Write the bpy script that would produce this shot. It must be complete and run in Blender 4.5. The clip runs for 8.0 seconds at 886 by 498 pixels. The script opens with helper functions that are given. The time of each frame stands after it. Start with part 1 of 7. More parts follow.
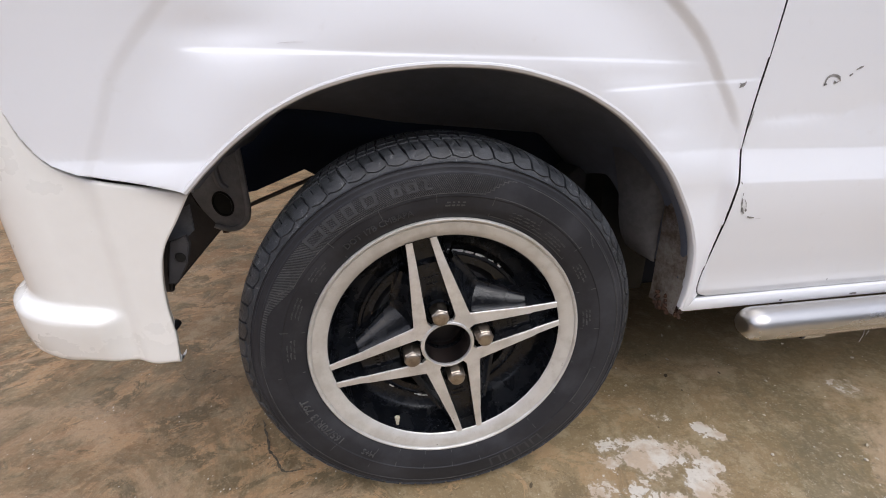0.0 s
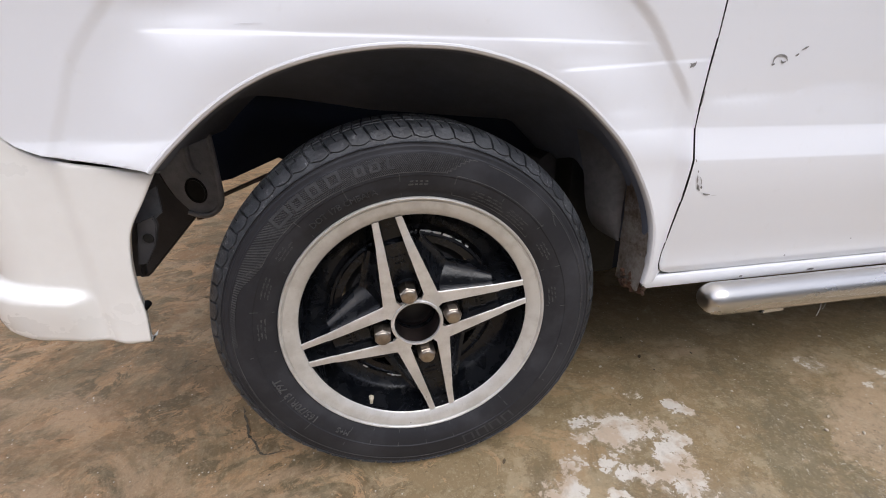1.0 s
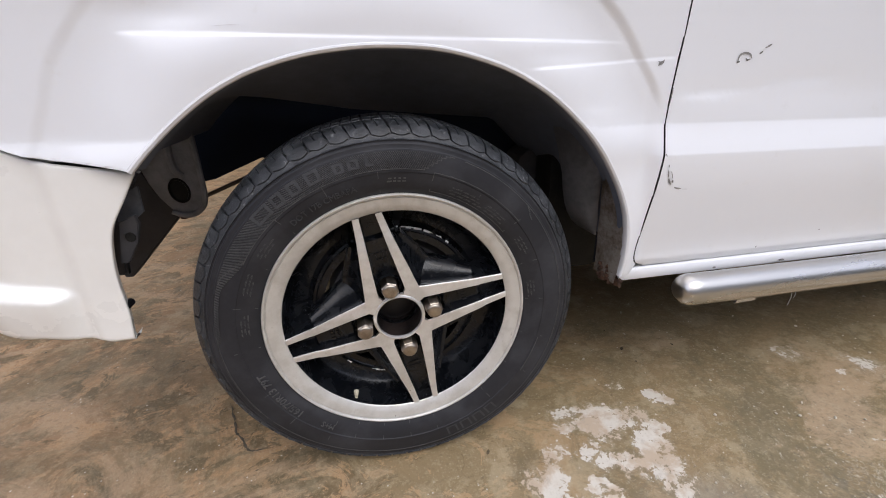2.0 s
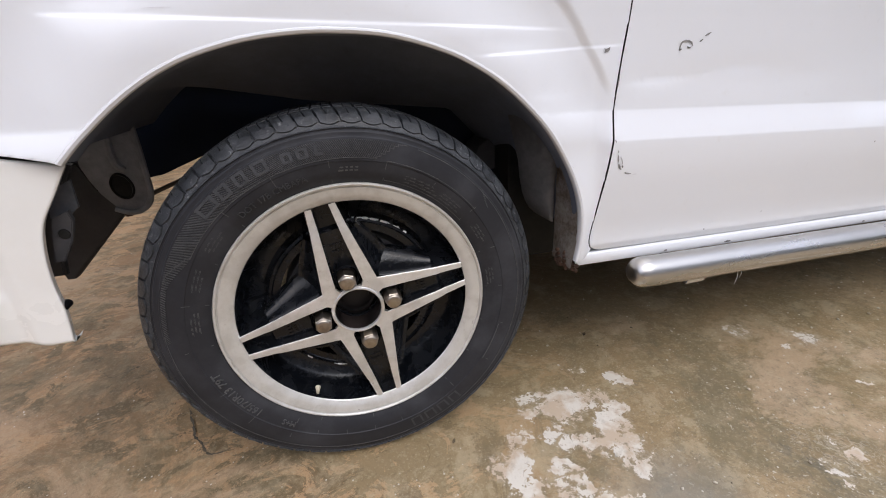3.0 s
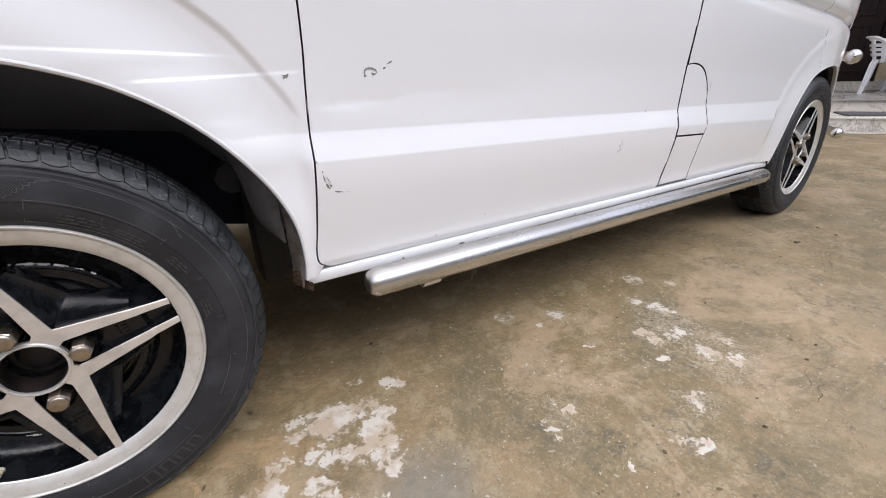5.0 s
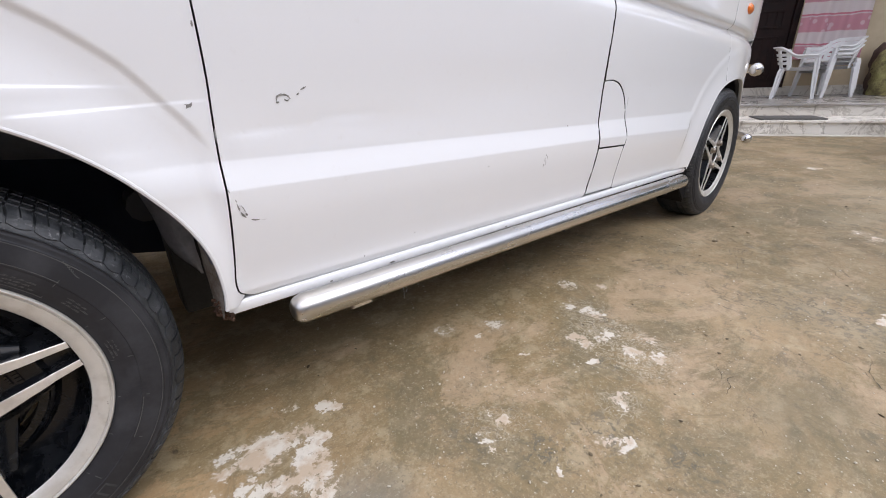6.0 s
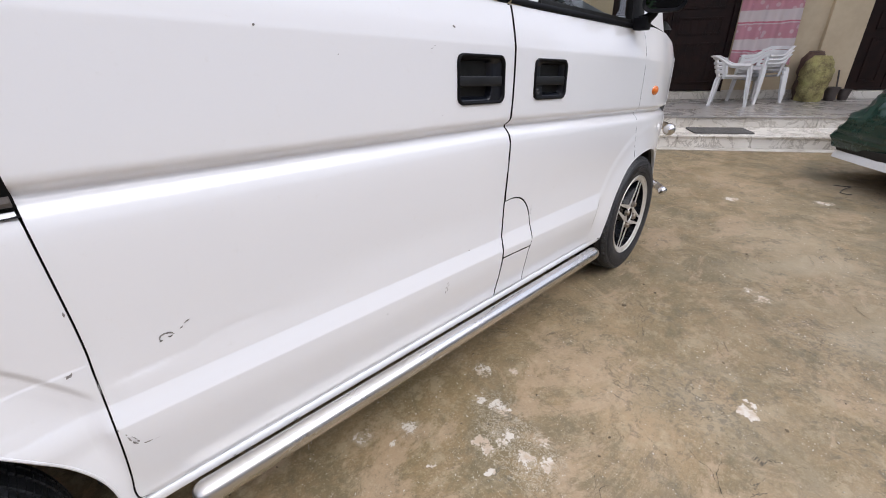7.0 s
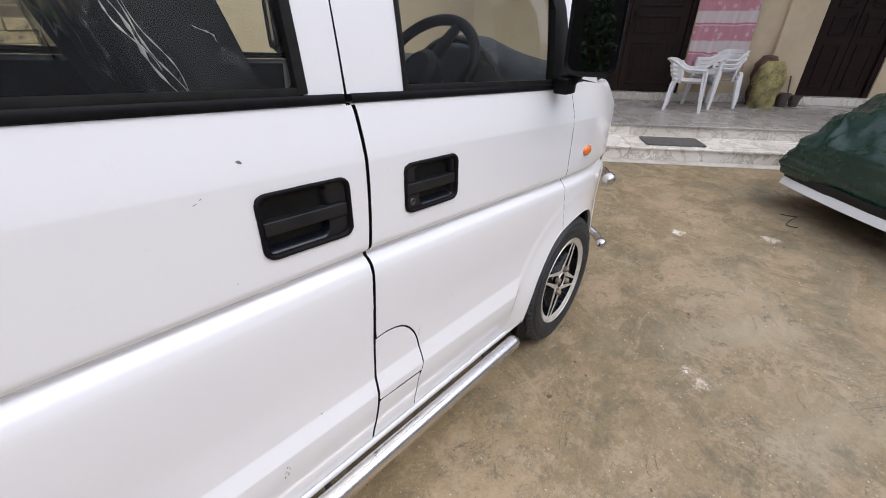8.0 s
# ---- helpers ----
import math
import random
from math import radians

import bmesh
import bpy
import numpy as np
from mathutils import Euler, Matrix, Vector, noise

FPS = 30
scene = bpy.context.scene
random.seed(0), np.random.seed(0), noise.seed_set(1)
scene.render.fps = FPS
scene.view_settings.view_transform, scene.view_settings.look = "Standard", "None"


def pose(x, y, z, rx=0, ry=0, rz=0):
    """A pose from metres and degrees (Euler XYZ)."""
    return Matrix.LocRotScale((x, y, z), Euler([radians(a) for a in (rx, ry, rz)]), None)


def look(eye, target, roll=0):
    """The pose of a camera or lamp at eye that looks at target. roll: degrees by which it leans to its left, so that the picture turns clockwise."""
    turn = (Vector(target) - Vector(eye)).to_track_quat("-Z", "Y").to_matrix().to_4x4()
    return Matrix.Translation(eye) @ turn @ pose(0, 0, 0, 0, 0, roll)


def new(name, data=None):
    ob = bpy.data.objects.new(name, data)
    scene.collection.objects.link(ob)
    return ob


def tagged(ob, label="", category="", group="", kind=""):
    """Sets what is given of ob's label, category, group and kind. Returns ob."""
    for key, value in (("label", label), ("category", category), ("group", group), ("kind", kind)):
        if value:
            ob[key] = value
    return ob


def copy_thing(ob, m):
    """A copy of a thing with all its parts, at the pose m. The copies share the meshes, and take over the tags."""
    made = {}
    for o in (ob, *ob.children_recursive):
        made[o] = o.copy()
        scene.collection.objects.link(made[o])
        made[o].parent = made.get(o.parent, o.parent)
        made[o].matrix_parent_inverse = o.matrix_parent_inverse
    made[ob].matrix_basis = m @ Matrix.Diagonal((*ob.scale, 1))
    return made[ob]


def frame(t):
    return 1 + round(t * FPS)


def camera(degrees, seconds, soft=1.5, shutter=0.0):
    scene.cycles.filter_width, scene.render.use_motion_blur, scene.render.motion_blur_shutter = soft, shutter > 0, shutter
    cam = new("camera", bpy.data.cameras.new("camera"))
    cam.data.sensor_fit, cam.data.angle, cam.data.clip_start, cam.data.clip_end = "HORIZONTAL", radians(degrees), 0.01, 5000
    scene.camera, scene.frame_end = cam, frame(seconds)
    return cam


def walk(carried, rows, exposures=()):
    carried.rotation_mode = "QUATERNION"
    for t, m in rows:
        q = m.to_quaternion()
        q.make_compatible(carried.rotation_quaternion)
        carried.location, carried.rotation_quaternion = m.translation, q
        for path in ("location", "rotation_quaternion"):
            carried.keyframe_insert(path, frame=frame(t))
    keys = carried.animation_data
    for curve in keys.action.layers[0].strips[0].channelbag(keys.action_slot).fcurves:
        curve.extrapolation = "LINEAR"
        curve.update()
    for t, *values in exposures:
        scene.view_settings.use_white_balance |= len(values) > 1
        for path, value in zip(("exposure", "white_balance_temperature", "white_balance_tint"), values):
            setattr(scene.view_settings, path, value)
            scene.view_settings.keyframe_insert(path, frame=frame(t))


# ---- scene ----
cam = camera(93.1, 8.0, 1.0)
PATH = [
    (0, (-0.079, -0.429, 0.629), (0.202, 1.392, -0.147), -1.4),
    (0.5, (-0.064, -0.444, 0.614), (0.233, 1.371, -0.171), -1.7),
    (1, (-0.048, -0.459, 0.61), (0.264, 1.355, -0.173), -1.9),
    (2.5, (-0.027, -0.481, 0.607), (0.361, 1.314, -0.184), -2.4),
    (3, (-0.012, -0.485, 0.597), (0.455, 1.287, -0.206), -2.4),
    (3.5, (0.032, -0.5, 0.599), (0.61, 1.231, -0.218), -2.3),
    (4, (0.094, -0.528, 0.604), (0.82, 1.146, -0.214), -2.0),
    (4.5, (0.154, -0.565, 0.599), (1.028, 1.046, -0.202), -1.8),
    (5, (0.201, -0.588, 0.606), (1.203, 0.959, -0.17), -1.7),
    (6.5, (0.3, -0.639, 0.691), (1.523, 0.729, -0.105), -1.7),
    (6.9, (0.394, -0.668, 0.955), (1.637, 0.633, 0.083), -1.2),
    (7, (0.432, -0.676, 1.024), (1.679, 0.628, 0.16), -1.6),
    (7.3, (0.573, -0.664, 1.198), (1.835, 0.585, 0.278), -0.7),
    (7.5, (0.688, -0.643, 1.214), (1.962, 0.591, 0.289), -0.8),
    (8, (0.934, -0.551, 1.244), (2.25, 0.61, 0.285), 0.5),
]
EXPOSURES = [(0.0, 0.77), (2.5, 0.76), (3.5, 0.84), (5.0, 0.86), (6.5, 0.79), (7.0, 0.75), (8.0, 0.74)]
walk(cam, [(t, look(eye, target, roll)) for t, eye, target, roll in PATH], EXPOSURES)

# ---- light ----
world = bpy.data.worlds.new("overcast")
scene.world = world
world.use_nodes = True
wn = world.node_tree
sky = wn.nodes.new("ShaderNodeTexSky")
sky.sky_type, sky.sun_disc = "NISHITA", False
sky.sun_elevation, sky.sun_rotation = radians(55), radians(200)
sky.air_density, sky.dust_density, sky.ozone_density = 1.0, 6.0, 1.0
haze = wn.nodes.new("ShaderNodeMix")
haze.data_type = "RGBA"
haze.inputs[0].default_value = 0.75
haze.inputs[7].default_value = (7.15, 7.6, 9.40, 1)
wn.links.new(sky.outputs[0], haze.inputs[6])
wn.links.new(haze.outputs[2], wn.nodes["Background"].inputs[0])
wn.nodes["Background"].inputs[1].default_value = 0.11
sun = new("sun", bpy.data.lights.new("sun", "SUN"))
sun.data.energy, sun.data.angle, sun.data.color = 0.8, radians(40), (1.0, 0.985, 0.97)
sun.matrix_world = look((3, -6, 9), (0, 0, 0))


# ---- materials ----
class Nodes:
    """Short calls for a material's node tree."""

    def __init__(self, name):
        self.mat = bpy.data.materials.new(name)
        self.mat.use_nodes = True
        self.t = self.mat.node_tree
        self.bsdf = self.t.nodes["Principled BSDF"]
        self.pos = self.t.nodes.new("ShaderNodeTexCoord").outputs["Object"]

    def link(self, a, b):
        self.t.links.new(a, b)

    def put(self, socket, value):
        if hasattr(value, "is_output"):
            self.link(value, socket)
        elif isinstance(value, (tuple, list)) and len(value) == 3 and socket.type == "RGBA":
            socket.default_value = (*value, 1)
        else:
            socket.default_value = value

    def world(self):
        return self.t.nodes.new("ShaderNodeNewGeometry").outputs["Position"]

    def random(self):
        return self.t.nodes.new("ShaderNodeObjectInfo").outputs["Random"]

    def scaled(self, v, s):
        n = self.t.nodes.new("ShaderNodeVectorMath")
        n.operation = "MULTIPLY"
        self.link(v, n.inputs[0])
        n.inputs[1].default_value = s
        return n.outputs[0]

    def noise(self, scale, detail=5, rough=0.6, v=None, distort=0.0, out=0):
        n = self.t.nodes.new("ShaderNodeTexNoise")
        n.inputs["Scale"].default_value, n.inputs["Detail"].default_value = scale, detail
        n.inputs["Roughness"].default_value, n.inputs["Distortion"].default_value = rough, distort
        self.link(v or self.pos, n.inputs["Vector"])
        return n.outputs[out]

    def cells(self, scale, v=None, feature="F1", out="Distance"):
        n = self.t.nodes.new("ShaderNodeTexVoronoi")
        n.feature = feature
        n.inputs["Scale"].default_value = scale
        self.link(v or self.pos, n.inputs["Vector"])
        return n.outputs[out]

    def ramp(self, fac, lo, hi, a=0.0, b=1.0):
        n = self.t.nodes.new("ShaderNodeMapRange")
        n.interpolation_type = "SMOOTHSTEP"
        self.put(n.inputs[0], fac)
        for i, v in zip((1, 2, 3, 4), (lo, hi, a, b)):
            n.inputs[i].default_value = v
        return n.outputs[0]

    def mix(self, fac, a, b):
        n = self.t.nodes.new("ShaderNodeMix")
        n.data_type = "RGBA"
        self.put(n.inputs[0], fac)
        self.put(n.inputs[6], a)
        self.put(n.inputs[7], b)
        return n.outputs[2]

    def math(self, op, a, b=0.0):
        n = self.t.nodes.new("ShaderNodeMath")
        n.operation = op
        self.put(n.inputs[0], a)
        self.put(n.inputs[1], b)
        return n.outputs[0]

    def gloss(self, front):
        """How much a thin pane mirrors: little seen straight on, more at a low angle."""
        w = self.t.nodes.new("ShaderNodeLayerWeight")
        w.inputs[0].default_value = 0.5
        low = self.math("POWER", w.outputs["Facing"], 5.0)
        return self.math("ADD", self.math("MULTIPLY", low, 1.0 - front), front)

    def axis(self, v, i):
        n = self.t.nodes.new("ShaderNodeSeparateXYZ")
        self.link(v, n.inputs[0])
        return n.outputs[i]

    def bump(self, height, strength=0.3, dist=0.002):
        n = self.t.nodes.new("ShaderNodeBump")
        n.inputs["Strength"].default_value, n.inputs["Distance"].default_value = strength, dist
        self.link(height, n.inputs["Height"])
        self.link(n.outputs[0], self.bsdf.inputs["Normal"])

    def set(self, color=None, rough=None, metal=0.0, coat=0.0, spec=0.5, coat_rough=0.03):
        b = self.bsdf.inputs
        if color is not None:
            self.put(b["Base Color"], color)
        if rough is not None:
            self.put(b["Roughness"], rough)
        b["Metallic"].default_value, b["Coat Weight"].default_value = metal, coat
        b["Coat Roughness"].default_value, b["Specular IOR Level"].default_value = coat_rough, spec
        return self.mat


def simple(name, a, b, scale, rough=0.6, rough2=None, metal=0.0, bump=0.2, dist=0.001, coat=0.0, fine=None, spec=0.5):
    """Two colours mixed by a noise at two scales, with grain."""
    n = Nodes(name)
    f = n.math("MULTIPLY_ADD", n.noise(scale, 6), 0.7)
    f.node.inputs[2].default_value = 0.0
    f2 = n.math("ADD", f, n.math("MULTIPLY", n.noise(scale * 9, 4), 0.3))
    m = n.ramp(f2, 0.35, 0.65)
    if bump:
        n.bump(n.noise(fine or scale * 14, 4), bump, dist)
    return n.set(n.mix(m, a, b), n.ramp(m, 0, 1, rough, rough2 or rough), metal, coat, spec)


def paint_material():
    n = Nodes("white_paint")
    dirt = n.ramp(n.noise(2.2, 7, 0.65), 0.5, 0.85)
    splash = n.ramp(n.noise(45, 5, 0.7), 0.60, 0.75)
    c = n.mix(n.math("MULTIPLY", dirt, 0.25), (0.79, 0.80, 0.825), (0.73, 0.735, 0.745))
    c = n.mix(n.math("MULTIPLY", splash, 0.12), c, (0.60, 0.57, 0.52))
    speck = n.ramp(n.cells(26), 0.035, 0.02)
    pick = n.ramp(n.noise(9, 2), 0.62, 0.64)
    c = n.mix(n.math("MULTIPLY", n.math("MULTIPLY", speck, pick), 0.7), c, (0.12, 0.11, 0.10))
    n.bump(n.noise(3.5, 2), 0.05, 0.01)
    return n.set(c, n.ramp(dirt, 0, 1, 0.28, 0.42), coat=0.9, coat_rough=0.035)


def ground_material():
    n = Nodes("old_concrete")
    p = n.world()
    big = n.noise(0.75, 8, 0.66, p, 0.4)
    mid = n.noise(2.6, 10, 0.70, p, 0.3)
    small = n.noise(11, 9, 0.72, p, 0.2)
    fine = n.noise(55, 7, 0.75, p)
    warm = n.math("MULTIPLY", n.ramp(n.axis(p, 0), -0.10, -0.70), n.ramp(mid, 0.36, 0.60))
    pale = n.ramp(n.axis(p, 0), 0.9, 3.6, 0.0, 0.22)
    c = n.mix(n.ramp(big, 0.42, 0.58), (0.225, 0.172, 0.102), (0.325, 0.245, 0.155))
    c = n.mix(n.math("MULTIPLY", n.ramp(n.noise(1.5, 9, 0.72, p), 0.44, 0.60), 0.8), c, (0.188, 0.146, 0.080))
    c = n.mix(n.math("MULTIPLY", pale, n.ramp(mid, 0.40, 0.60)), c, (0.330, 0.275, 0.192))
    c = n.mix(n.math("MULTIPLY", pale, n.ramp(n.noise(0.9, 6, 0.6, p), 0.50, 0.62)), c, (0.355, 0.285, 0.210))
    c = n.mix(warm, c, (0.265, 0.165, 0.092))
    shed = n.ramp(n.axis(p, 0), 0.60, -0.20, 0.15, 0.9)
    c = n.mix(n.math("MULTIPLY", shed, n.ramp(n.noise(6.5, 14, 0.74, n.scaled(p, (1.0, 1.3, 1.0)), 0.7), 0.510, 0.522)), c, (0.410, 0.275, 0.165))
    c = n.mix(n.math("MULTIPLY", shed, n.ramp(n.noise(9.0, 14, 0.75, n.scaled(p, (1.0, 1.3, 1.0)), 0.8), 0.535, 0.550)), c, (0.130, 0.098, 0.054))
    c = n.mix(n.math("MULTIPLY", n.ramp(small, 0.50, 0.62), 0.55), c, (0.385, 0.320, 0.225))
    c = n.mix(n.math("MULTIPLY", n.ramp(n.noise(2.4, 12, 0.78, p, 0.8), 0.50, 0.60), 0.62), c, (0.130, 0.110, 0.068))
    c = n.mix(n.math("MULTIPLY", n.ramp(n.noise(1.9, 10, 0.74, n.scaled(p, (1.0, 1.7, 1.0)), 0.8), 0.53, 0.61), 0.65), c, (0.40, 0.300, 0.212))
    c = n.mix(n.math("MULTIPLY", n.ramp(n.noise(8.5, 12, 0.82, p, 0.6), 0.53, 0.61), 0.34), c, (0.125, 0.104, 0.070))
    c = n.mix(n.math("MULTIPLY", n.ramp(fine, 0.50, 0.66), 0.30), c, (0.44, 0.38, 0.28))
    c = n.mix(n.math("MULTIPLY", n.ramp(n.noise(31, 10, 0.8, p, 0.5), 0.54, 0.66), 0.24), c, (0.165, 0.128, 0.070))
    c = n.mix(n.math("MULTIPLY", n.ramp(n.noise(190, 4, 0.7, p), 0.55, 0.68), 0.35), c, (0.46, 0.40, 0.30))
    c = n.mix(n.math("MULTIPLY", n.ramp(n.noise(75, 8, 0.8, p), 0.52, 0.64), 0.30), c, (0.105, 0.090, 0.060))
    # brightness by place in the colour: browner behind the wheel, lightest beside doors
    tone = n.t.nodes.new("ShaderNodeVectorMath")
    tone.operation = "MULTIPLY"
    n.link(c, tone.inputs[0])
    rear_fade = n.ramp(n.math("ADD", n.axis(p, 0), n.math("MULTIPLY", mid, 0.5)), -0.10, 0.45)
    # darker again towards the front
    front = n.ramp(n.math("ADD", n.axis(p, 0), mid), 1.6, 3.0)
    n.link(n.mix(front, n.mix(rear_fade, (0.88, 0.80, 0.675), (1.17, 1.13, 1.02)), (0.91, 0.888, 0.805)), tone.inputs[1])
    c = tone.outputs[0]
    # the open yard: clouds of pale cement and olive grime, dark scabs, short cracks
    yard = n.ramp(n.math("ADD", n.axis(p, 0), n.math("MULTIPLY", n.axis(p, 1), -0.6)), 0.9, 1.9)
    cloud = n.noise(1.15, 7, 0.60, n.scaled(p, (0.8, 1.25, 1.0)), 0.5)
    # pale clouds fade near the van, its shade put into the colour
    c = n.mix(n.math("MULTIPLY", n.math("MULTIPLY", yard, n.ramp(n.axis(p, 1), -0.15, -0.60, 0.1, 1.0)), n.ramp(cloud, 0.50, 0.68, 0.0, 0.70)), c, (0.350, 0.290, 0.196))
    c = n.mix(n.math("MULTIPLY", yard, n.ramp(cloud, 0.48, 0.34, 0.0, 0.75)), c, (0.178, 0.150, 0.092))
    scab = n.math("MULTIPLY", n.ramp(n.noise(13, 12, 0.80, p, 0.9), 0.535, 0.585), n.ramp(n.noise(2.0, 5, 0.6, n.scaled(p, (1.0, 1.0, 2.0))), 0.44, 0.60))
    c = n.mix(n.math("MULTIPLY", n.math("MULTIPLY", yard, scab), 0.55), c, (0.098, 0.086, 0.060))
    crack = n.ramp(n.math("ABSOLUTE", n.math("SUBTRACT", n.noise(2.6, 9, 0.62, p, 0.9), 0.5)), 0.0045, 0.0015)
    crack = n.math("MULTIPLY", crack, n.ramp(n.noise(3.4, 4, 0.6, n.scaled(p, (1.0, 1.0, 5.0))), 0.55, 0.60))
    c = n.mix(n.math("MULTIPLY", n.math("MULTIPLY", yard, crack), 0.85), c, (0.060, 0.052, 0.038))
    # places on the slab, with their outlines pulled about: centre, radius, strength
    def pulled(scale, amount):
        v = n.t.nodes.new("ShaderNodeVectorMath")
        v.operation = "MULTIPLY_ADD"
        n.link(n.noise(scale, 5, 0.65, p, 0.0, 1), v.inputs[0])
        v.inputs[1].default_value = (amount, amount, 0)
        v.inputs[2].default_value = (-amount / 2, -amount / 2, 0)
        return v.outputs[0]

    def moved(u, v):
        a = n.t.nodes.new("ShaderNodeVectorMath")
        n.link(u, a.inputs[0])
        n.link(v, a.inputs[1])
        return a.outputs[0]

    q = moved(moved(p, pulled(17, 0.085)), pulled(75, 0.030))

    def places(rows, wide=1.35, core=0.45):
        total = None
        for x, y, r, w in rows:
            d = n.t.nodes.new("ShaderNodeVectorMath")
            d.operation = "DISTANCE"
            n.link(q, d.inputs[0])
            d.inputs[1].default_value = (x, y, 0)
            one = n.ramp(d.outputs["Value"], r * wide, r * core, 0.0, w)
            total = one if total is None else n.math("MAXIMUM", total, one)
        return total

    # pale screed laid bare by the rear wheel, flakes and drops along the van
    broad = places([(0.287, 0.065, 0.042, 0.85), (0.350, 0.050, 0.055, 1.0), (0.405, 0.045, 0.042, 0.9), (0.440, 0.012, 0.030, 0.9), (0.406, -0.022, 0.042, 1.0), (0.398, -0.062, 0.038, 1.0), (0.354, -0.052, 0.036, 0.9),
                    (0.302, -0.024, 0.040, 0.85), (0.404, -0.098, 0.034, 0.8), (0.243, -0.003, 0.026, 0.9), (0.206, -0.050, 0.040, 1.0), (0.213, -0.088, 0.036, 1.0), (0.281, -0.088, 0.032, 1.0), (0.276, -0.124, 0.032, 0.9),
                    (0.322, -0.160, 0.040, 1.0), (0.250, -0.170, 0.040, 0.8), (0.495, 0.079, 0.026, 1.1)])
    drops = places([(0.430, 0.125, 0.022, 0.62), (0.859, 0.131, 0.034, 0.70), (0.975, 0.067, 0.030, 0.85), (0.905, 0.045, 0.014, 0.8), (0.932, -0.085, 0.010, 1.0), (1.029, -0.205, 0.015, 1.3), (0.737, -0.193, 0.014, 1.3), (0.722, -0.164, 0.020, 0.75),
                    (0.681, -0.200, 0.022, 0.72), (0.670, -0.234, 0.012, 1.0), (0.720, -0.330, 0.014, 1.2), (1.217, -0.010, 0.030, 0.85), (1.221, -0.086, 0.045, 0.85), (1.084, -0.119, 0.022, 1.0), (1.074, -0.155, 0.020, 0.95),
                    (1.150, -0.170, 0.048, 0.80), (1.127, -0.255, 0.042, 0.84), (1.156, -0.303, 0.028, 0.95), (1.217, -0.249, 0.026, 0.85), (0.963, -0.316, 0.034, 0.75), (0.861, -0.373, 0.016, 1.2), (0.840, -0.360, 0.034, 0.68),
                    (1.731, -0.637, 0.030, 1.3), (1.775, -0.640, 0.014, 1.4), (2.500, -0.523, 0.045, 0.70), (2.540, -0.460, 0.030, 0.66), (3.885, -0.060, 0.055, 0.95), (4.18, -0.54, 0.060, 0.85),
                    (1.32, 0.06, 0.05, 0.70), (1.38, -0.02, 0.03, 0.70)])
    mould = places([(0.735, -0.300, 0.060, 1.0), (0.855, -0.345, 0.060, 1.0), (1.042, -0.235, 0.040, 1.0), (0.905, -0.479, 0.060, 0.9), (0.660, -0.190, 0.060, 0.7), (1.703, -0.524, 0.22, 0.7), (1.190, -0.120, 0.060, 0.7), (0.50, 0.06, 0.03, 0.7), (2.30, -0.75, 0.22, 0.6)], 1.5, 0.2)
    ragged = n.math("SUBTRACT", n.noise(38, 10, 0.70, p, 0.5), 0.5)
    tiny = n.math("SUBTRACT", n.noise(120, 5, 0.65, p), 0.5)
    worn = n.math("MAXIMUM", broad, drops)
    chip = n.math("ADD", n.math("MULTIPLY", worn, 0.50), n.math("ADD", n.math("MULTIPLY", ragged, 1.35), n.math("MULTIPLY", tiny, 0.62)))
    flake = n.ramp(chip, 0.375, 0.400)
    halo = n.math("MULTIPLY", n.ramp(chip, 0.20, 0.40), n.ramp(worn, 0.1, 0.5))
    dark = n.math("MULTIPLY", mould, n.ramp(n.noise(48, 9, 0.75, p, 0.8), 0.50, 0.58))
    c = n.mix(n.math("MULTIPLY", dark, 0.75), c, (0.095, 0.090, 0.075))
    # pitted, crumbly stretch beside the door
    rough_zone = places([(0.72, -0.16, 0.24, 1.0), (1.06, -0.20, 0.24, 0.9), (0.80, -0.42, 0.24, 0.9), (0.48, -0.12, 0.14, 0.7)], 1.5, 0.3)
    c = n.mix(n.math("MULTIPLY", n.math("MULTIPLY", rough_zone, n.ramp(n.noise(130, 6, 0.75, p, 0.6), 0.56, 0.63)), 0.65), c, (0.115, 0.098, 0.066))
    c = n.mix(n.math("MULTIPLY", n.math("MULTIPLY", rough_zone, n.ramp(n.noise(95, 5, 0.7, n.scaled(p, (1.0, 1.0, 3.0)), 1.0), 0.62, 0.67)), 0.75), c, (0.60, 0.55, 0.45))
    # thin curled lines of spilt screed along the trail
    line = n.ramp(n.math("ABSOLUTE", n.math("SUBTRACT", n.noise(46, 4, 0.6, p, 1.4), 0.5)), 0.030, 0.012)
    thin = places([(1.15, -0.17, 0.10, 1.0), (1.13, -0.27, 0.09, 1.0), (1.21, -0.07, 0.08, 0.8), (0.97, 0.06, 0.04, 0.9), (0.86, 0.125, 0.035, 0.8), (0.72, -0.18, 0.06, 0.7), (0.95, -0.32, 0.05, 0.7), (2.52, -0.50, 0.07, 0.6)], 1.3, 0.6)
    c = n.mix(n.math("MULTIPLY", n.math("MULTIPLY", line, thin), 0.70), c, (0.52, 0.46, 0.36))
    damp_spot = places([(0.412, -0.195, 0.10, 0.6), (0.36, -0.30, 0.14, 0.6)], 1.5, 0.2)
    c = n.mix(damp_spot, c, (0.235, 0.225, 0.195))
    c = n.mix(n.math("MULTIPLY", halo, 0.40), c, (0.42, 0.36, 0.27))
    white = n.mix(n.ramp(n.noise(16, 6, 0.6, p), 0.44, 0.58), (0.67, 0.62, 0.54), (0.53, 0.42, 0.31))
    white = n.mix(n.math("MULTIPLY", n.ramp(fine, 0.54, 0.66), 0.45), white, (0.42, 0.37, 0.30))
    c = n.mix(flake, c, white)
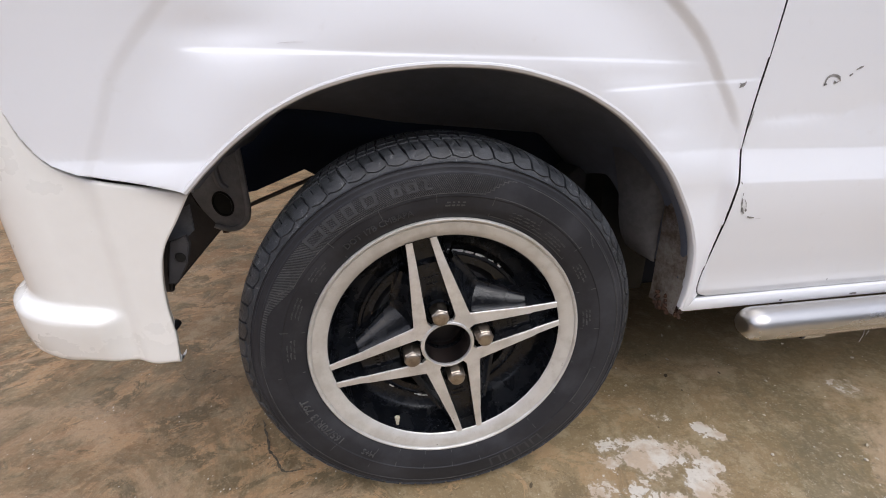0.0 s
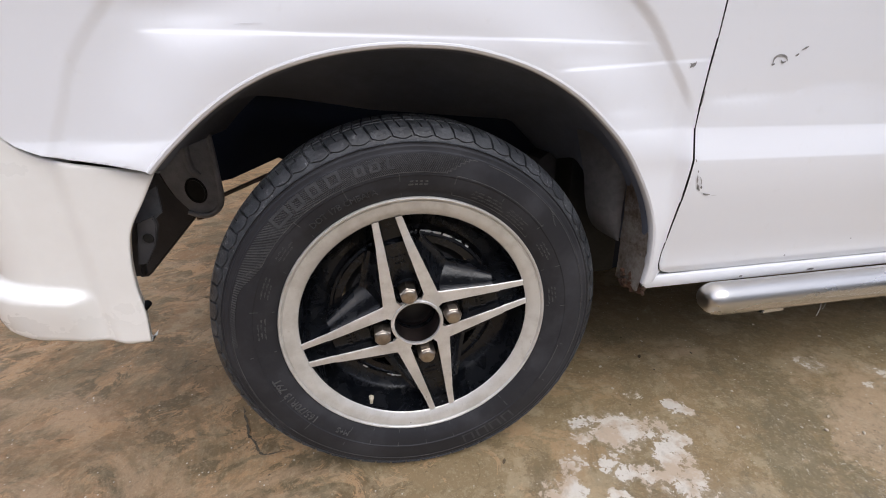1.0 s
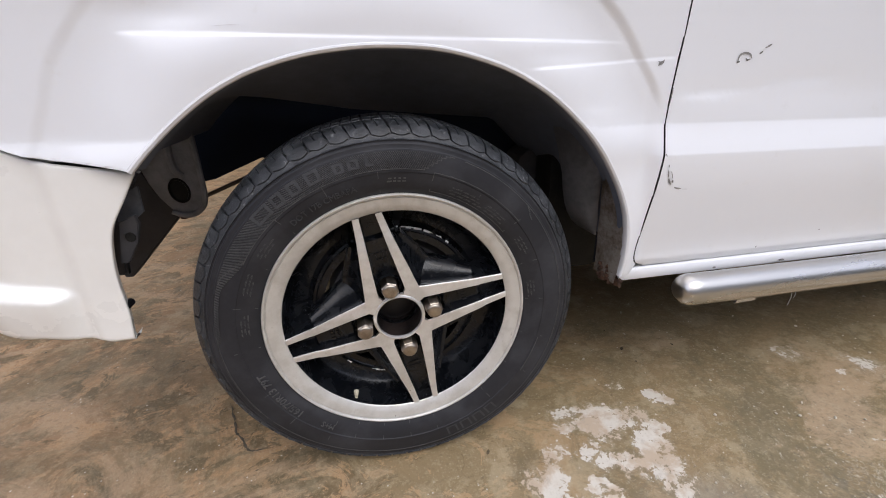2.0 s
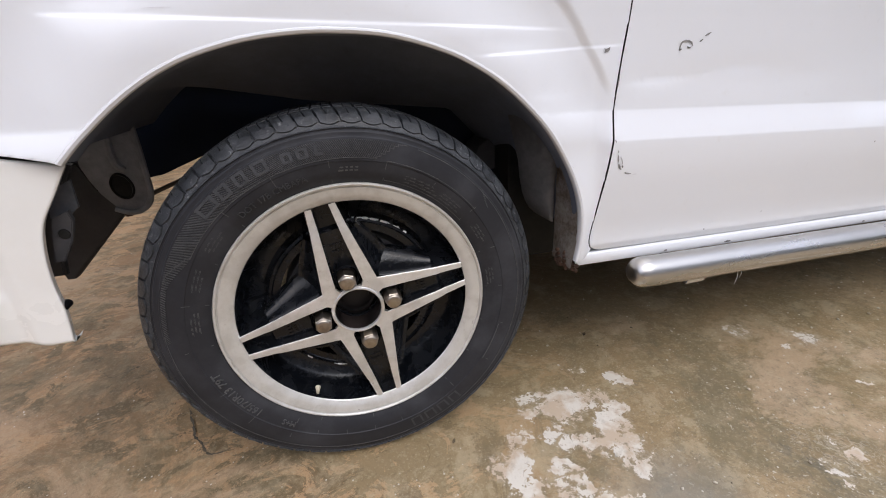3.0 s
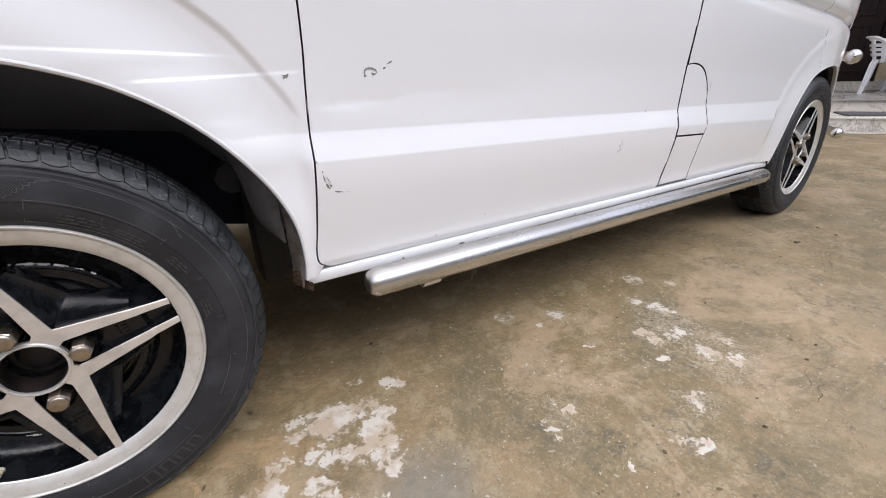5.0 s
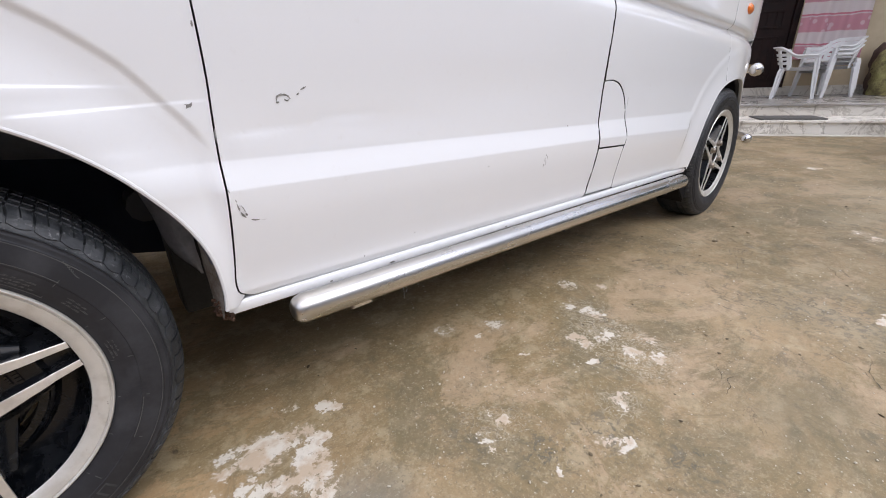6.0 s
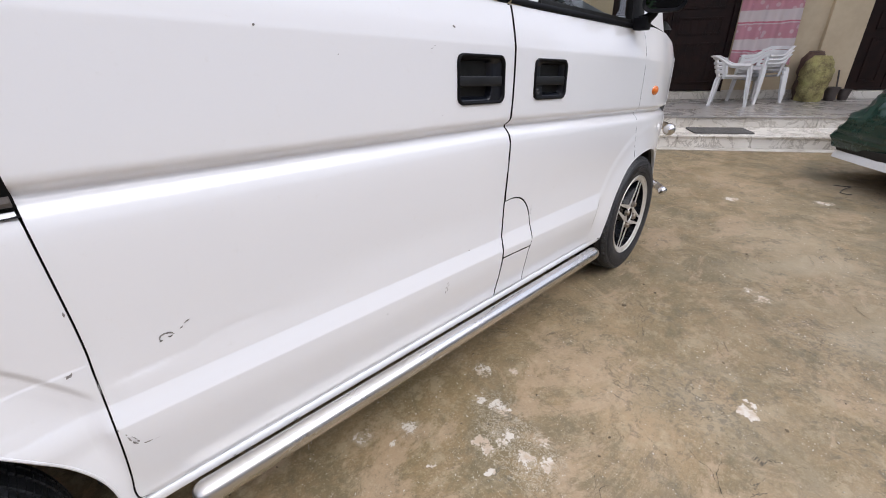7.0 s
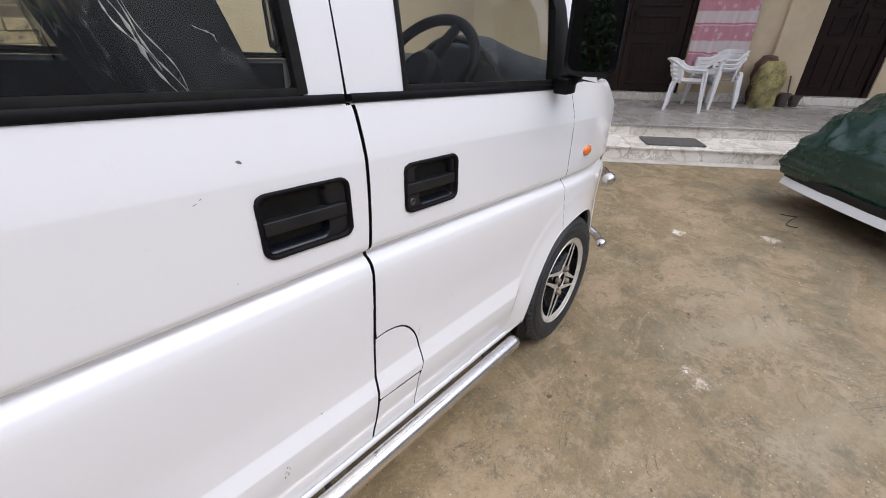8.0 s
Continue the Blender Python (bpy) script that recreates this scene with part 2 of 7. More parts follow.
    grit = n.ramp(n.cells(85, p), 0.16, 0.08)
    grit = n.math("MULTIPLY", grit, n.ramp(n.noise(13, 4, 0.7, p), 0.53, 0.60))
    c = n.mix(n.math("MULTIPLY", grit, 0.75), c, (0.66, 0.62, 0.54))
    h = n.math("ADD", n.math("MULTIPLY", mid, 1.0), n.math("MULTIPLY", fine, 0.30))
    h = n.math("ADD", h, n.math("MULTIPLY", small, 0.6))
    h = n.math("ADD", h, n.math("MULTIPLY", flake, -0.20))
    h = n.math("ADD", h, n.math("MULTIPLY", grit, 0.15))
    n.bump(h, 0.55, 0.008)
    damp = n.ramp(mid, 0.35, 0.6, 0.45, 0.72)
    return n.set(c, damp, spec=0.45)


def rubber_material():
    n = Nodes("tyre_rubber")
    dust = n.ramp(n.noise(14, 6, 0.7), 0.42, 0.72)
    c = n.mix(n.math("MULTIPLY", dust, 0.5), (0.0200, 0.0205, 0.0240), (0.062, 0.062, 0.068))
    n.bump(n.noise(160, 3), 0.15, 0.0006)
    return n.set(c, n.ramp(dust, 0, 1, 0.52, 0.70), spec=0.28)


def tread_material():
    n = Nodes("worn_tread_rubber")
    dust = n.ramp(n.noise(40, 6, 0.7), 0.42, 0.70)
    scrape = n.ramp(n.noise(95, 9, 0.78, None, 0.8), 0.56, 0.66)
    c = n.mix(n.math("MULTIPLY", dust, 0.6), (0.0200, 0.0222, 0.0260), (0.072, 0.077, 0.086))
    c = n.mix(n.math("MULTIPLY", scrape, n.ramp(n.noise(17, 4), 0.40, 0.60, 0.0, 0.80)), c, (0.27, 0.27, 0.275))
    n.bump(n.math("ADD", n.noise(220, 5), n.math("MULTIPLY", n.noise(70, 6, 0.75), 0.8)), 0.55, 0.0016)
    return n.set(c, n.ramp(dust, 0, 1, 0.42, 0.62), spec=0.5)


def glass_material(name, tint, base=0.0):
    n = Nodes(name)
    n.t.nodes.remove(n.bsdf)
    tr = n.t.nodes.new("ShaderNodeBsdfTransparent")
    gl = n.t.nodes.new("ShaderNodeBsdfGlossy")
    ms = n.t.nodes.new("ShaderNodeMixShader")
    tr.inputs[0].default_value = (*tint, 1)
    gl.inputs["Roughness"].default_value = 0.01
    n.link(n.gloss(0.065), ms.inputs[0])
    n.link(tr.outputs[0], ms.inputs[1])
    n.link(gl.outputs[0], ms.inputs[2])
    n.link(ms.outputs[0], n.t.nodes["Material Output"].inputs[0])
    return n.mat


def metal_material(name, a, b, scale, rough, rough2, stretch=None):
    n = Nodes(name)
    v = n.scaled(n.pos, stretch) if stretch else n.pos
    f = n.ramp(n.noise(scale, 6, 0.6, v), 0.35, 0.7)
    n.bump(n.noise(scale * 8, 3, 0.5, v), 0.06, 0.0005)
    return n.set(n.mix(f, a, b), n.ramp(f, 0, 1, rough, rough2), metal=1.0)


def silver_material(name, a, b, metal, rough, rough2):
    """Lacquered alloy with fine lathe lines, dull spots and small nicks."""
    n = Nodes(name)
    f = n.ramp(n.noise(26, 7, 0.65), 0.38, 0.68)
    spots = n.ramp(n.noise(150, 5, 0.7), 0.60, 0.72)
    nick = n.math("MULTIPLY", n.ramp(n.cells(70), 0.10, 0.05), n.ramp(n.noise(12, 3), 0.60, 0.64))
    c = n.mix(f, a, b)
    c = n.mix(n.math("MULTIPLY", spots, 0.35), c, (0.40, 0.37, 0.33))
    c = n.mix(n.math("MULTIPLY", nick, 0.7), c, (0.16, 0.14, 0.12))
    n.bump(n.noise(300, 3, 0.5, n.scaled(n.pos, (1.0, 1.0, 0.25))), 0.08, 0.0004)
    return n.set(c, n.ramp(f, 0, 1, rough, rough2), metal=metal, coat=0.25, coat_rough=0.15)


def wheel_black():
    """Old gloss black on cast metal: hazy in patches, with brake dust and chips."""
    n = Nodes("black_wheel_paint")
    haze = n.ramp(n.noise(28, 7, 0.7, None, 0.6), 0.40, 0.66)
    grime = n.ramp(n.noise(90, 6, 0.7), 0.50, 0.72)
    chip = n.math("MULTIPLY", n.ramp(n.cells(190), 0.12, 0.06), n.ramp(n.noise(16, 3), 0.60, 0.66))
    c = n.mix(n.math("MULTIPLY", haze, 0.6), (0.0032, 0.0040, 0.0058), (0.011, 0.0125, 0.0155))
    c = n.mix(n.math("MULTIPLY", grime, 0.35), c, (0.028, 0.026, 0.025))
    c = n.mix(n.math("MULTIPLY", chip, 0.8), c, (0.45, 0.45, 0.44))
    n.bump(n.math("ADD", n.noise(18, 3), n.math("MULTIPLY", n.noise(160, 4), 0.25)), 0.30, 0.003)
    return n.set(c, n.ramp(haze, 0, 1, 0.18, 0.45), coat=0.16, spec=0.30, coat_rough=0.12)


def marble_material(name="white_marble", a=(0.82, 0.79, 0.73), b=(0.66, 0.61, 0.53)):
    n = Nodes(name)
    p = n.world()
    v = n.noise(2.2, 9, 0.7, p, 1.6)
    vein = n.ramp(n.math("ABSOLUTE", n.math("SUBTRACT", v, 0.5)), 0.035, 0.0)
    c = n.mix(n.ramp(n.noise(1.1, 5, 0.6, p), 0.35, 0.7), a, b)
    c = n.mix(n.math("MULTIPLY", vein, 0.6), c, (0.24, 0.20, 0.15))
    c = n.mix(n.math("MULTIPLY", n.ramp(n.random(), 0, 1), 0.25), c, (0.33, 0.30, 0.25))
    return n.set(c, n.ramp(v, 0.3, 0.7, 0.18, 0.4))


def brick_wall_material(name, a, b):
    n = Nodes(name)
    r = n.random()
    c = n.mix(r, a, b)
    c = n.mix(n.ramp(n.noise(16, 6, 0.7), 0.45, 0.75), c, (0.10, 0.085, 0.065))
    n.bump(n.noise(40, 6), 0.6, 0.01)
    return n.set(c, 0.85)


def cloth_stripes():
    n = Nodes("pink_striped_cloth")
    z = n.math("ADD", n.axis(n.pos, 2), n.math("MULTIPLY", n.noise(2.5, 3), 0.06))
    s = n.math("FRACT", n.math("MULTIPLY", z, 2.9))
    band = n.math("MULTIPLY", n.ramp(s, 0.04, 0.08), n.ramp(s, 0.60, 0.55))
    flower = n.ramp(n.cells(11), 0.36, 0.22)
    pink = n.mix(n.math("MULTIPLY", flower, 0.6), (0.50, 0.24, 0.28), (0.62, 0.50, 0.51))
    c = n.mix(band, (0.60, 0.53, 0.52), pink)
    line = n.math("MULTIPLY", n.ramp(s, 0.60, 0.62), n.ramp(s, 0.68, 0.66))
    c = n.mix(line, c, (0.50, 0.17, 0.22))
    n.bump(n.noise(220, 2), 0.2, 0.001)
    return n.set(c, 0.9)


PAINT = paint_material()
GROUND = ground_material()
RUBBER, TREAD = rubber_material(), tread_material()
GLASS = glass_material("tinted_glass", (0.80, 0.83, 0.79))
CLEAR = glass_material("clear_glass", (0.88, 0.90, 0.88))
MIRROR = metal_material("mirror_glass", (0.13, 0.14, 0.145), (0.12, 0.13, 0.135), 3, 0.01, 0.02)
CHROME = metal_material("polished_steel", (0.68, 0.66, 0.64), (0.54, 0.52, 0.49), 9, 0.19, 0.30, (0.25, 1, 1))
ALLOY = silver_material("machined_alloy", (0.80, 0.80, 0.80), (0.64, 0.63, 0.61), 0.70, 0.30, 0.42)
RIM = silver_material("silver_rim_lacquer", (0.66, 0.65, 0.62), (0.55, 0.53, 0.49), 0.45, 0.34, 0.48)
MARKS = simple("scuffed_raised_rubber", (0.042, 0.042, 0.044), (0.085, 0.084, 0.082), 70, 0.6, bump=0.2, dist=0.0005)
BLOCK = simple("worn_raised_rubber", (0.026, 0.027, 0.030), (0.050, 0.051, 0.055), 50, 0.55, 0.68, bump=0.2, dist=0.0005)
HUB_SHADE = simple("rusty_hub_in_shade", (0.006, 0.005, 0.005), (0.022, 0.014, 0.012), 40, 0.35, 0.6, bump=0.3, dist=0.001)
NUT = metal_material("tarnished_nut", (0.44, 0.39, 0.33), (0.27, 0.22, 0.18), 60, 0.30, 0.5)
BRASS = simple("worn_valve_brass", (0.40, 0.35, 0.24), (0.62, 0.56, 0.44), 90, 0.30, 0.45)
BLACK_GLOSS = wheel_black()
BLACK_TRIM = simple("black_plastic", (0.0045, 0.0045, 0.0055), (0.009, 0.009, 0.0105), 14, 0.42, 0.55, bump=0.1, dist=0.0005, spec=0.10)
GRIP = simple("worn_grip_plastic", (0.009, 0.0093, 0.0105), (0.015, 0.0155, 0.017), 18, 0.36, 0.48, bump=0.1, dist=0.0005, spec=0.3)
FLANGE_SHADE = simple("bumper_shade_grey", (0.055, 0.060, 0.070), (0.095, 0.100, 0.112), 20, 0.6, bump=0.2)
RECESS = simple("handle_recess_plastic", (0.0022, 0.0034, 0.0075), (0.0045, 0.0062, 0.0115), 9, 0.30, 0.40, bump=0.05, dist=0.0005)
LOCK = simple("worn_lock_face", (0.020, 0.021, 0.024), (0.05, 0.051, 0.055), 60, 0.25, 0.4)
SEAL_SHADE = simple("seal_rubber_and_shade", (0.007, 0.007, 0.007), (0.014, 0.014, 0.013), 30, 0.5, bump=0.1, spec=0.2)
UNDER = simple("dusty_underbody", (0.018, 0.0185, 0.022), (0.052, 0.049, 0.050), 4, 0.65, 0.8, bump=0.4, dist=0.002)
FRAME_STEEL = simple("dusty_frame_steel", (0.060, 0.052, 0.048), (0.115, 0.098, 0.088), 8, 0.55, 0.75, bump=0.4, dist=0.002)
FRAME_DUST = simple("dusty_arch_liner", (0.080, 0.094, 0.130), (0.150, 0.170, 0.220), 5, 0.6, 0.8, bump=0.4, dist=0.002)
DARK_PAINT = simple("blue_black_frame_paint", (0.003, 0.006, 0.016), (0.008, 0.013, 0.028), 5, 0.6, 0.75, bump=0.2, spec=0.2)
RUST_PALE = simple("rust_stained_plate", (0.15, 0.105, 0.075), (0.42, 0.385, 0.345), 22, 0.75, 0.9, bump=0.7, dist=0.003)
HOUSING = simple("dusty_grey_housing", (0.130, 0.127, 0.130), (0.250, 0.240, 0.238), 9, 0.7, 0.85, bump=0.4, dist=0.002)
RUST_DARK = simple("deep_rust", (0.038, 0.018, 0.011), (0.105, 0.048, 0.026), 50, 0.8, 0.9, bump=0.8, dist=0.003)
SEAT = simple("grey_seat_cloth", (0.014, 0.0155, 0.017), (0.020, 0.022, 0.023), 6, 0.85, bump=0.05)
DASH = simple("grey_dash_plastic", (0.012, 0.013, 0.014), (0.024, 0.026, 0.027), 12, 0.55, bump=0.2)
AMBER = simple("amber_lens", (0.80, 0.20, 0.02), (0.70, 0.14, 0.01), 60, 0.15, bump=0.3, dist=0.001, coat=0.6)
SCUFF = simple("grey_scuff", (0.10, 0.095, 0.09), (0.30, 0.29, 0.28), 120, 0.7, bump=0.4, dist=0.0006)
SCUFF_PALE = simple("faint_scuff", (0.55, 0.55, 0.57), (0.68, 0.68, 0.69), 60, 0.5, bump=0.1)
MARBLE = marble_material()
GREY_TILE = marble_material("grey_marble_tile", (0.36, 0.345, 0.335), (0.26, 0.25, 0.24))
PALE_CEMENT = simple("pale_cement", (0.34, 0.31, 0.26), (0.52, 0.49, 0.44), 5, 0.8, bump=0.4, dist=0.003)
WOOD = simple("dark_stained_wood", (0.010, 0.0052, 0.0044), (0.023, 0.0110, 0.0088), 7, 0.5, 0.65, bump=0.3, spec=0.2)
CREAM = simple("cream_plaster", (0.52, 0.42, 0.28), (0.60, 0.50, 0.34), 1.2, 0.85, bump=0.3, dist=0.003)
PALE_WALL = simple("pale_wall_paint", (0.36, 0.37, 0.38), (0.46, 0.47, 0.48), 1.5, 0.85, bump=0.3, dist=0.003)
PINK_CLOTH = cloth_stripes()
PLASTIC = simple("white_garden_plastic", (0.66, 0.66, 0.65), (0.76, 0.76, 0.76), 6, 0.35, 0.5, bump=0.05)
SACK = simple("yellow_green_sack", (0.13, 0.10, 0.045), (0.42, 0.38, 0.15), 6, 0.75, bump=0.6, dist=0.006)
SACK_DARK = simple("brown_sack", (0.060, 0.035, 0.030), (0.12, 0.075, 0.055), 8, 0.8, bump=0.5, dist=0.006)
COVER = simple("green_car_cover", (0.009, 0.030, 0.021), (0.015, 0.045, 0.033), 3, 0.22, 0.34, bump=0.3, dist=0.004)
COVER_HEM = simple("black_cover_hem", (0.004, 0.0045, 0.005), (0.010, 0.010, 0.011), 9, 0.6, bump=0.4, dist=0.003)
PAINT_CREAM = simple("yellowed_bumper_paint", (0.80, 0.785, 0.745), (0.755, 0.735, 0.69), 3, 0.25, 0.38, bump=0.03, coat=0.8)
BUMPER_WHITE = simple("white_bumper_paint", (0.74, 0.75, 0.74), (0.80, 0.80, 0.80), 3, 0.25, bump=0.0, coat=0.6)
MIRROR_BACKDROP = simple("dark_backdrop_paint", (0.020, 0.016, 0.014), (0.040, 0.032, 0.028), 4, 0.6, bump=0.2)
STONE_TOP = brick_wall_material("dark_brick", (0.26, 0.19, 0.12), (0.17, 0.125, 0.085))
STONE_LOW = brick_wall_material("sandstone_block", (0.52, 0.41, 0.25), (0.38, 0.29, 0.17))
MORTAR = simple("mortar", (0.22, 0.19, 0.14), (0.30, 0.26, 0.20), 9, 0.9, bump=0.5, dist=0.004)
LEAF = simple("garden_leaf", (0.022, 0.065, 0.014), (0.050, 0.115, 0.026), 9, 0.5, bump=0.2)
BARK = simple("palm_bark", (0.09, 0.065, 0.045), (0.16, 0.12, 0.085), 9, 0.9, bump=0.8, dist=0.01)
CLAY = simple("dark_clay_pot", (0.050, 0.040, 0.036), (0.085, 0.068, 0.06), 10, 0.6, bump=0.3)
DEBRIS = simple("dry_leaf_litter", (0.055, 0.040, 0.022), (0.20, 0.15, 0.09), 30, 0.8, bump=0.4)
PEBBLE = simple("pale_pebble", (0.48, 0.42, 0.33), (0.66, 0.60, 0.50), 40, 0.8, bump=0.4)
WIRE = simple("black_wire", (0.015, 0.015, 0.016), (0.025, 0.025, 0.026), 30, 0.5)
DOORMAT = simple("grey_doormat", (0.075, 0.072, 0.068), (0.12, 0.115, 0.11), 40, 0.95, bump=0.8, dist=0.004)


# ---- building helpers ----
def mesh_of(name, bm, material, smooth=True, sharp=35):
    me = bpy.data.meshes.new(name)
    bmesh.ops.recalc_face_normals(bm, faces=bm.faces)
    for f in bm.faces:
        f.smooth = smooth
    if smooth:
        for e in bm.edges:
            if len(e.link_faces) == 2 and e.calc_face_angle(0) > radians(sharp):
                e.smooth = False
    bm.to_mesh(me)
    bm.free()
    me.materials.append(material)
    return me


def part(name, bm, material, parent, label="", smooth=True, sharp=35):
    ob = new(name, mesh_of(name, bm, material, smooth, sharp))
    ob.parent = parent
    return tagged(ob, label)


def face_out(ob, way=(0, -1, 0)):
    """Turns the sheet over where it faces away from the given way."""
    w = Vector(way)
    if sum(f.normal.dot(w) * f.area for f in ob.data.polygons) < 0:
        ob.data.flip_normals()
    return ob


def outward(ob):
    """Turns a hollow sheet so that it faces away from its middle."""
    mid = sum((f.center for f in ob.data.polygons), Vector()) / len(ob.data.polygons)
    if sum(f.normal.dot(f.center - mid) * f.area for f in ob.data.polygons) < 0:
        ob.data.flip_normals()
    return ob


def thing(name, label, category, m=None, group=""):
    ob = new(name)
    ob.empty_display_size = 0.1
    if m is not None:
        ob.matrix_world = m
    return tagged(ob, label, category, group)


def structure(name, bm, material, label, category, smooth=False):
    ob = new(name, mesh_of(name, bm, material, smooth))
    return tagged(ob, label, category, kind="structure")


def add_box(bm, lo, hi, bevel=0.0, seg=2):
    made = bmesh.ops.create_cube(bm, size=1.0)["verts"]
    for v in made:
        v.co = Vector([lo[i] + (v.co[i] + 0.5) * (hi[i] - lo[i]) for i in range(3)])
    if bevel:
        bmesh.ops.bevel(bm, geom=list({e for v in made for e in v.link_edges}), offset=bevel, segments=seg, affect="EDGES", profile=0.6)
    return made


def boxed(lo, hi, bevel=0.0, seg=2):
    bm = bmesh.new()
    add_box(bm, lo, hi, bevel, seg)
    return bm


def grid(points, close_u=False, close_v=False, bm=None):
    """A sheet of quads through rows of points."""
    bm = bm or bmesh.new()
    rows = [[bm.verts.new(p) for p in row] for row in points]
    nu, nv = len(rows), len(rows[0])
    for i in range(nu if close_u else nu - 1):
        for j in range(nv if close_v else nv - 1):
            q = (rows[i][j], rows[(i + 1) % nu][j], rows[(i + 1) % nu][(j + 1) % nv], rows[i][(j + 1) % nv])
            bm.faces.new(q)
    return bm


def tube(path, radius, sides=12, bm=None, caps=True):
    """A round bar along a path; radius may be one number or one for each point."""
    bm = bm or bmesh.new()
    path = [Vector(p) for p in path]
    rows = []
    up = Vector((0.02, 0.03, 1))
    for i, p in enumerate(path):
        d = (path[min(i + 1, len(path) - 1)] - path[max(i - 1, 0)]).normalized()
        if abs(d.dot(up.normalized())) > 0.97:
            up = Vector((0.03, 1, 0.02))
        a = d.cross(up).normalized()
        b = d.cross(a)
        up = -b if b.dot(up) < 0 else b
        b = up
        a = d.cross(b).normalized()
        r = float(radius[i]) if isinstance(radius, (list, tuple)) else radius
        rows.append([bm.verts.new(p + r * (math.cos(t) * a + math.sin(t) * b)) for t in np.linspace(0, 2 * math.pi, sides, endpoint=False)])
    for r0, r1 in zip(rows, rows[1:]):
        for j in range(sides):
            bm.faces.new((r0[j], r0[(j + 1) % sides], r1[(j + 1) % sides], r1[j]))
    if caps:
        bm.faces.new(rows[0][::-1])
        bm.faces.new(rows[-1])
    return bm


def lathe(profile, seg=48, bm=None, close=False):
    """Turns a profile of (radius, y) round the y axis."""
    pts = [[(r * math.cos(a), y, r * math.sin(a)) for r, y in profile] for a in np.linspace(0, 2 * math.pi, seg, endpoint=False)]
    return grid(pts, close_u=True, close_v=close, bm=bm)


def plate(outline, y0, y1, bevel=0.0):
    """A flat plate in the x-z plane with thickness from y0 to y1."""
    bm = bmesh.new()
    f = bm.faces.new([bm.verts.new((x, y0, z)) for x, z in outline])
    made = bmesh.ops.extrude_face_region(bm, geom=[f])["geom"]
    for v in made:
        if isinstance(v, bmesh.types.BMVert):
            v.co.y = y1
    if bevel:
        bmesh.ops.bevel(bm, geom=[e for e in bm.edges if abs(e.verts[0].co.y - y0) < 1e-6 and abs(e.verts[1].co.y - y0) < 1e-6], offset=bevel, segments=2, affect="EDGES")
    bmesh.ops.triangulate(bm, faces=[f for f in bm.faces if len(f.verts) > 4])
    return bm


def smooth_line(points, n=8):
    """A Catmull-Rom line through points."""
    p = [Vector(q) for q in points]
    p = [2 * p[0] - p[1]] + p + [2 * p[-1] - p[-2]]
    out = []
    for a, b, c, d in zip(p, p[1:], p[2:], p[3:]):
        for t in np.linspace(0, 1, n, endpoint=False):
            out.append(0.5 * (2 * b + (c - a) * t + (2 * a - 5 * b + 4 * c - d) * t * t + (3 * b - a - 3 * c + d) * t ** 3))
    return [tuple(q) for q in out + [p[-2]]]


def round_rect(x0, z0, x1, z1, r, n=6):
    pts = []
    for cx, cz, a0 in ((x1 - r, z1 - r, 0), (x0 + r, z1 - r, 90), (x0 + r, z0 + r, 180), (x1 - r, z0 + r, 270)):
        for a in np.linspace(a0, a0 + 90, n):
            pts.append((cx + r * math.cos(radians(a)), cz + r * math.sin(radians(a))))
    return pts


def text_mesh(body, size, depth):
    cu = bpy.data.curves.new("letters", "FONT")
    cu.body, cu.size, cu.extrude, cu.resolution_u = body, size, depth, 2
    ob = bpy.data.objects.new("letters", cu)
    scene.collection.objects.link(ob)
    bpy.context.view_layer.update()
    me = bpy.data.meshes.new_from_object(ob.evaluated_get(bpy.context.evaluated_depsgraph_get()))
    bpy.data.objects.remove(ob)
    bpy.data.curves.remove(cu)
    return me


# ---- the van: lines of the body side ----
HUB_Z, WHEELBASE, FAR = 0.272, 2.40, 1.55


def sill_z(x):
    return 0.302 - 0.022 * (x - 0.37)


def waist_z(x):
    return 0.868 - 0.0439 * (x - 0.41) if x < 1.39 else 0.825 - 0.0714 * (x - 1.39)


def belt_z(x):
    return 1.150 - 0.068 * (x - 0.96)


def band_z(x):
    """Lower and upper edge of the shoulder band low on the doors."""
    if x < 1.39:
        return 0.488 - 0.033 * (x - 0.39), 0.529 - 0.033 * (x - 0.39)
    return 0.455 - 0.046 * (x - 1.39), 0.502 - 0.029 * (x - 1.39)


PROFILE = [(-1.0, 0.085), (-0.3, 0.070), (0.0, 0.060), (0.07, 0.0560), (0.11, 0.0540), (0.15, 0.0538), (0.20, 0.0530), (0.45, 0.046), (0.85, 0.0370), (0.975, 0.0363), (1.03, 0.0369), (1.80, 0.0468), (1.95, 0.0486), (2.04, 0.0494),
           (2.2, 0.0492), (2.55, 0.0440), (2.80, 0.0415), (2.86, 0.0422), (2.92, 0.0466), (2.966, 0.0572), (2.990, 0.0632), (3.004, 0.0636), (3.030, 0.0548), (3.058, 0.0456), (3.095, 0.0428),
           (3.25, 0.0422), (3.5, 0.0420), (3.655, 0.0420), (3.70, 0.0434), (3.92, 0.0545), (4.0, 0.0588), (4.3, 0.0630), (5.0, 0.0745), (6.0, 0.102), (8.0, 0.195)]
PU = np.array([p[0] for p in PROFILE])
PY = np.array([p[1] for p in PROFILE])


